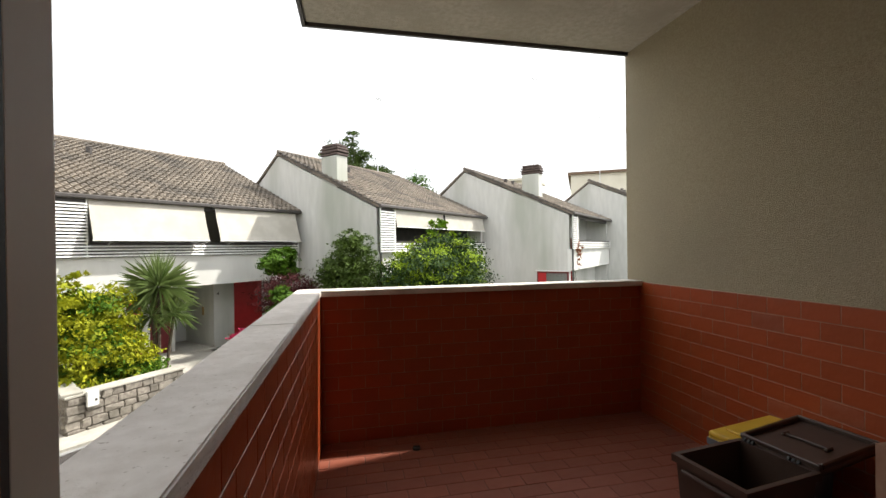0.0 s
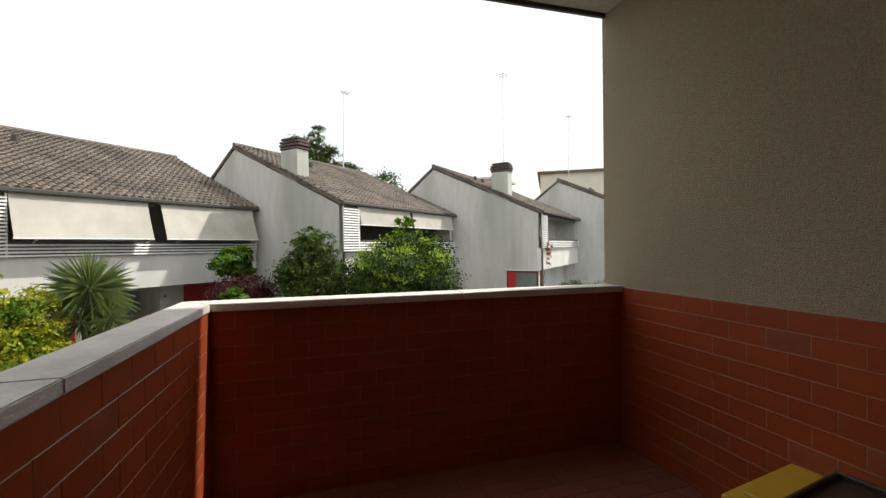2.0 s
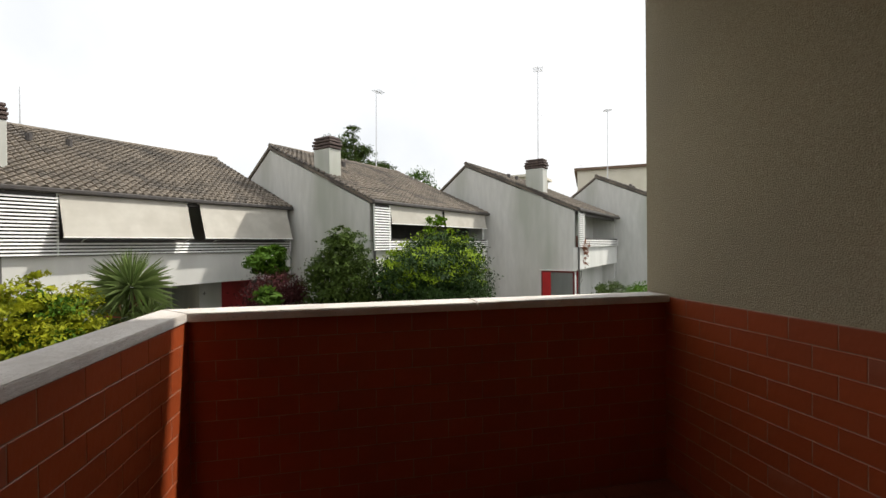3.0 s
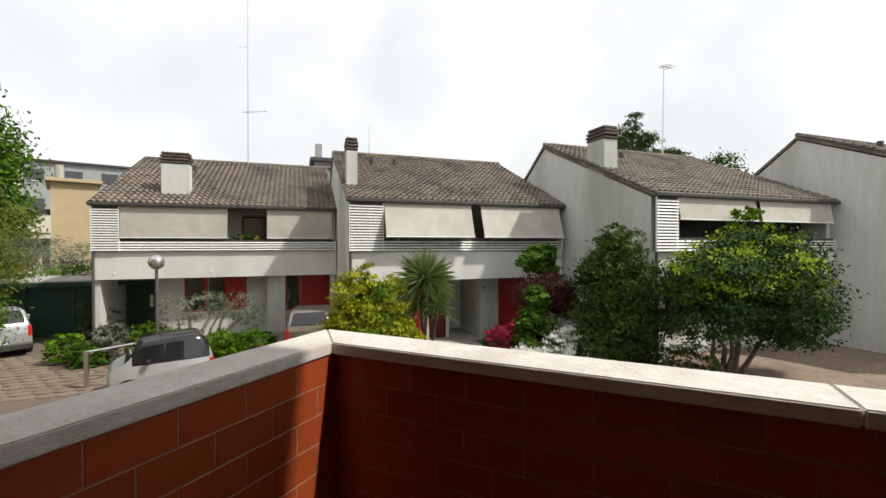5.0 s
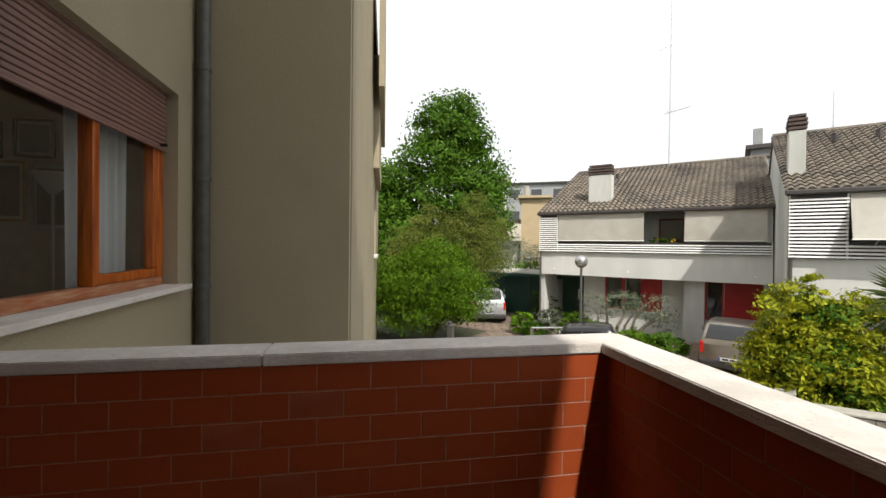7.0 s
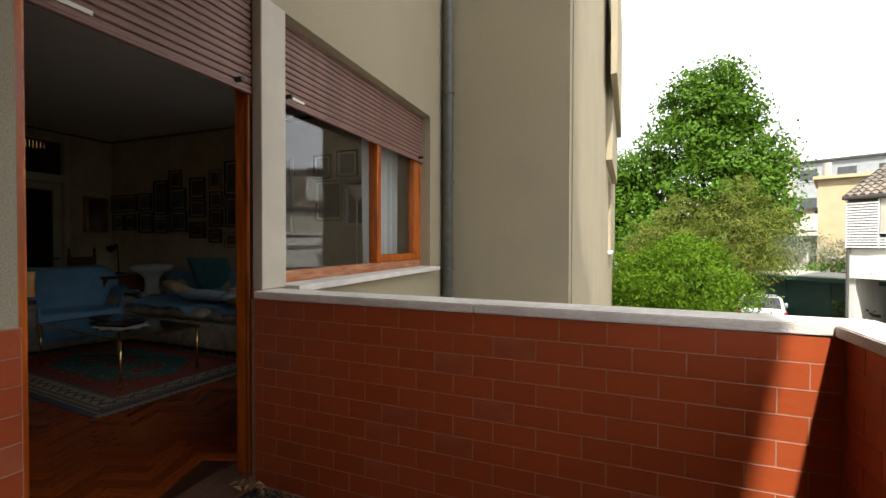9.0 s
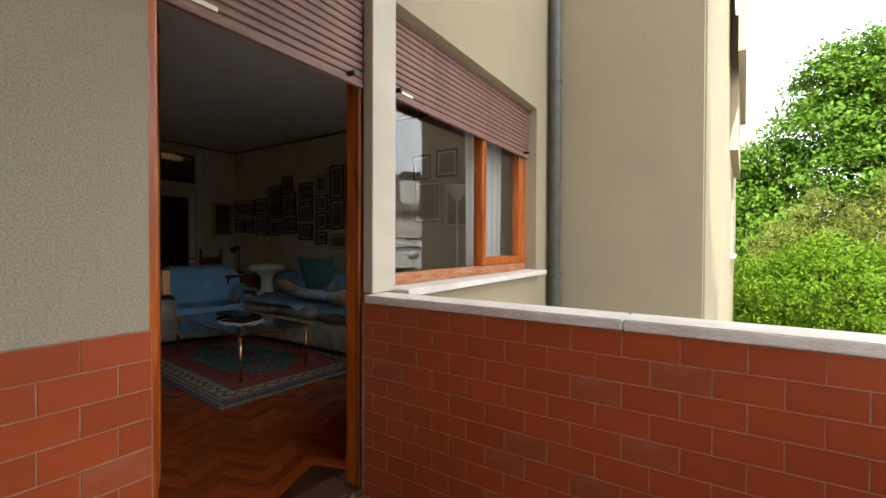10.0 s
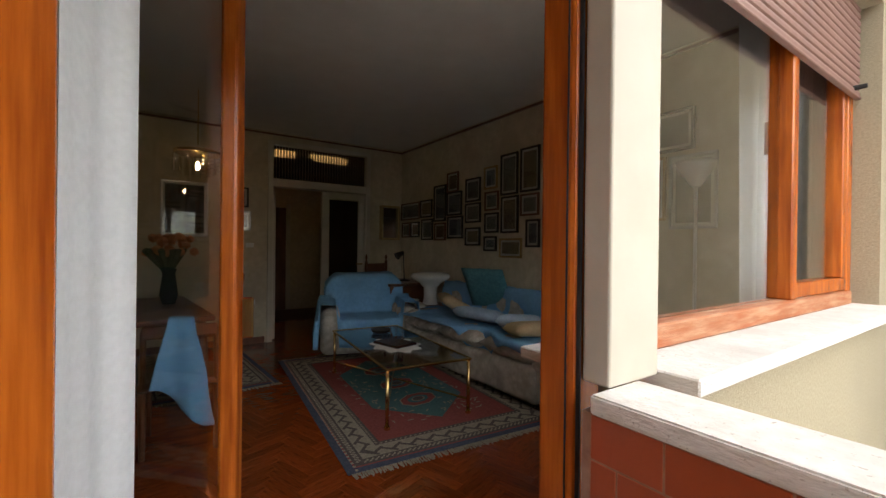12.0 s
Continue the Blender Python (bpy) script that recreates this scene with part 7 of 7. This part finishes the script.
SILVER = mat("silver_car_paint", (0.46, 0.47, 0.48), (0.50, 0.51, 0.52), 0.3, 3, metal=0.5)
CHAMP = mat("champagne_car_paint", (0.30, 0.27, 0.23), (0.34, 0.31, 0.27), 0.3, 3, metal=0.5)
WHITEC = mat("white_car_paint", (0.70, 0.70, 0.68), (0.74, 0.74, 0.72), 0.25, 3)
BLACKC = mat("black_car_paint", (0.012, 0.012, 0.013), (0.018, 0.018, 0.02), 0.2, 3)
car(pose(-21.4, 8.25, GROUND, 0, 0, 168), 4.2, 1.86, 1.65, 0.40, 0.14, SILVER, SILVER, "silver compact SUV parked before the garages", 0.60)
car(pose(*Y(2.2, 17.8), 0, 0, 45 + 86), 4.1, 1.72, 1.58, 0.36, 0.13, CHAMP, CHAMP, "champagne hatchback with tall red tail lamps, parked by the house", 0.60)
car(pose(*Y(-1.85, 13.7), 0, 0, 45 + 196), 2.3, 1.56, 1.54, 0.30, 0.16, SILVER, BLACKC, "small silver city car with a black roof", 0.60, "low")
car(pose(*Y(7.7, 6.3), 0, 0, 45 + 168), 4.3, 1.8, 1.45, 0.42, 0.16, WHITEC, WHITEC, "white car parked below the balcony", 0.62)


# ---- far buildings ----
def block(name, o, rz, w, d, z0, z1, material, label, rows, cols, win, roofm=None, ww=1.2, wh=1.3):
    b = empty(name, pose(o[0], o[1], 0, 0, 0, rz), label, "building")
    part("wall", box(-w / 2, w / 2, 0, d, z0, z1), material, b)
    part("roof", box(-w / 2 - 0.3, w / 2 + 0.3, -0.4, d + 0.3, z1, z1 + 0.25), roofm or DARKMETAL, b)
    for r in range(rows):
        for c in range(cols):
            x = -w / 2 + (c + 0.5) * w / cols
            z = z0 + (z1 - z0) * (r + 0.35) / rows
            wd = part("window", box(x - ww / 2, x + ww / 2, -0.05, 0.02, z, z + wh, 0.01), win, b)
            part("sill", box(x - ww / 2 - 0.1, x + ww / 2 + 0.1, -0.14, -0.051, z - 0.1, z), MATS["white_render"], wd)
    return b


GREYB = mat("grey_facade", (0.30, 0.31, 0.32), (0.36, 0.37, 0.38), 0.8, 2)
TANB = mat("tan_facade", (0.46, 0.36, 0.22), (0.52, 0.41, 0.26), 0.9, 1)
CREAMB = mat("cream_facade", (0.62, 0.58, 0.48), (0.68, 0.64, 0.54), 0.9, 1)
DGL = mat("dim_window_glass", (0.05, 0.055, 0.06), (0.08, 0.085, 0.09), 0.1, 2)
block("apartment_building", (-66, 34), 62, 34, 10, -3, 12.2, GREYB, "grey apartment building with rows of windows", 4, 9, DGL, None, 1.8, 1.5)
block("cream_building", (-41.5, 15.5), 68, 4.2, 6, -3, 3.9, CREAMB, "cream building with terraces", 2, 2, DGL, None, 0.9, 1.0)
part("terrace", box(-2.6, 2.3, -1.6, 0.0, 1.9, 2.3), CREAMB, bpy.data.objects["cream_building"])
part("terrace_parapet", box(-2.6, 2.3, -1.7, -1.601, 2.3, 3.6), CREAMB, bpy.data.objects["cream_building"])
block("tan_building", (-39.4, 18.6), 68, 2.8, 7, -3, 6.3, TANB, "tan stair tower of a neighbouring building", 1, 1, TANB, TANB)
part("flue", cyl((-0.9, 1.0, 6.3), (-0.9, 1.0, 7.7), 0.28), CONCRETE, bpy.data.objects["tan_building"])
block("flat_tower", (-45.0, 16.6), 68, 1.2, 3, -3, 9.0, CREAMB, "pale concrete stair tower", 1, 1, CREAMB, CREAMB)
block("pale_block", (-60.0, 2.5), 80, 10, 8, -3, 10.5, CREAMB, "pale building seen behind the tall tree", 4, 4, DGL, None, 1.2, 1.2)
block("cream_house", Y(52.0, 4.0, 0), 60, 12, 10, -3, 8.6, CREAMB, "cream house with a brown eaved roof", 3, 4, mat("brown_shutter", (0.16, 0.08, 0.05), (0.2, 0.1, 0.06), 0.7, 4), mat("brown_eave", (0.14, 0.09, 0.06), (0.18, 0.12, 0.08), 0.8, 4), 0.8, 1.2)
block("roof_tower", Y(44.0, 16.0, 0), 50, 5, 5, -3, 8.2, CREAMB, "pale rooftop block far behind", 1, 1, CREAMB, CREAMB)
block("lift_tower", Y(4.0, 34.0, 0), 45, 2.0, 2, -3, 7.8, GREYB, "grey rooftop block behind the ridge", 1, 1, GREYB)
part("flue", box(-0.9, -0.4, 0.2, 0.8, 8.05, 9.2, 0.02), GREYB, bpy.data.objects["lift_tower"])

# ---- tiles, last ----
TH, TW = 0.0905, 0.178
tile_field(wall_w, (-0.012, BY, CAP - 0.041), (0, 0, -1), BY, CAP - 0.041, TW, TH, 0.0021, (1, 0, 0), TILE, TILE_WORN, 0.5, random.Random(21))
tile_field(wall_n, (BX, BY + 0.012, CAP - 0.041), (0, 0, -1), BX, CAP - 0.041, TW, TH, 0.0021, (0, -1, 0), TILE, None, 0.5, random.Random(22))
bed_e = structure("wainscot_east", box(BX - 0.0068, BX + 0.0115, 0.0, BY + 0.002, 0, CAP - 0.012), GROUT, "red tile wainscot on the side wall", "wainscot")
tile_field(bed_e, (BX + 0.004, 0.0, CAP - 0.012), (0, 0, -1), BY, CAP - 0.012, TW, TH, 0.0021, (-1, 0, 0), TILE, TILE_WORN, 0.5, random.Random(23))
bed_s = structure("wainscot_south", box(DX1, BX - 0.0075, 0.001, 0.0188, 0, CAP - 0.012), GROUT, "red tile wainscot beside the door", "wainscot")
tile_field(bed_s, (DX1, 0.008, CAP - 0.012), (0, 0, -1), BX - DX1, CAP - 0.012, TW, TH, 0.0021, (0, 1, 0), TILE, TILE_WORN, 0.5, random.Random(24))
tile_field(floor_b, (BX, BY, -0.012), (0, -1, 0), BX, BY, 0.215, 0.107, 0.005, (0, 0, 1), FLOORTILE, None, 0.5, random.Random(25), "floor_tile")
# stone slabs of the driveway, nearest as pieces
rnd = random.Random(31)
meshes = []
for k in range(6):
    bm = bmesh.new()
    ring = [bm.verts.new((0.27 * rnd.uniform(0.75, 1.05) * math.cos(a + rnd.uniform(-0.2, 0.2)), 0.2 * rnd.uniform(0.8, 1.05) * math.sin(a), 0)) for a in (i * math.pi / 3.5 for i in range(7))]
    bm.faces.new(ring)
    r = bmesh.ops.extrude_face_region(bm, geom=bm.faces[:])
    for v in [g for g in r["geom"] if isinstance(g, bmesh.types.BMVert)]:
        v.co.z += 0.02
    bmesh.ops.recalc_face_normals(bm, faces=bm.faces)
    me = bpy.data.meshes.new("paving_stone")
    bm.to_mesh(me)
    bm.free()
    me.materials.append(PORPHYRY)
    meshes.append(me)
for i in range(300):
    gx, gy = i % 20, i // 20
    if -11.2 + gx * 0.47 < -7.3 and 14.2 + gy * 0.36 < 17.5:
        continue
    st_ = new("paving_stone", meshes[rnd.randrange(6)])
    st_.parent = drive
    st_.matrix_basis = pose(-11.2 + gx * 0.47 + (gy % 2) * 0.23 + rnd.uniform(-0.03, 0.03), 14.2 + gy * 0.36 + rnd.uniform(-0.03, 0.03), GROUND - 0.014, 0, 0, rnd.uniform(-25, 25))
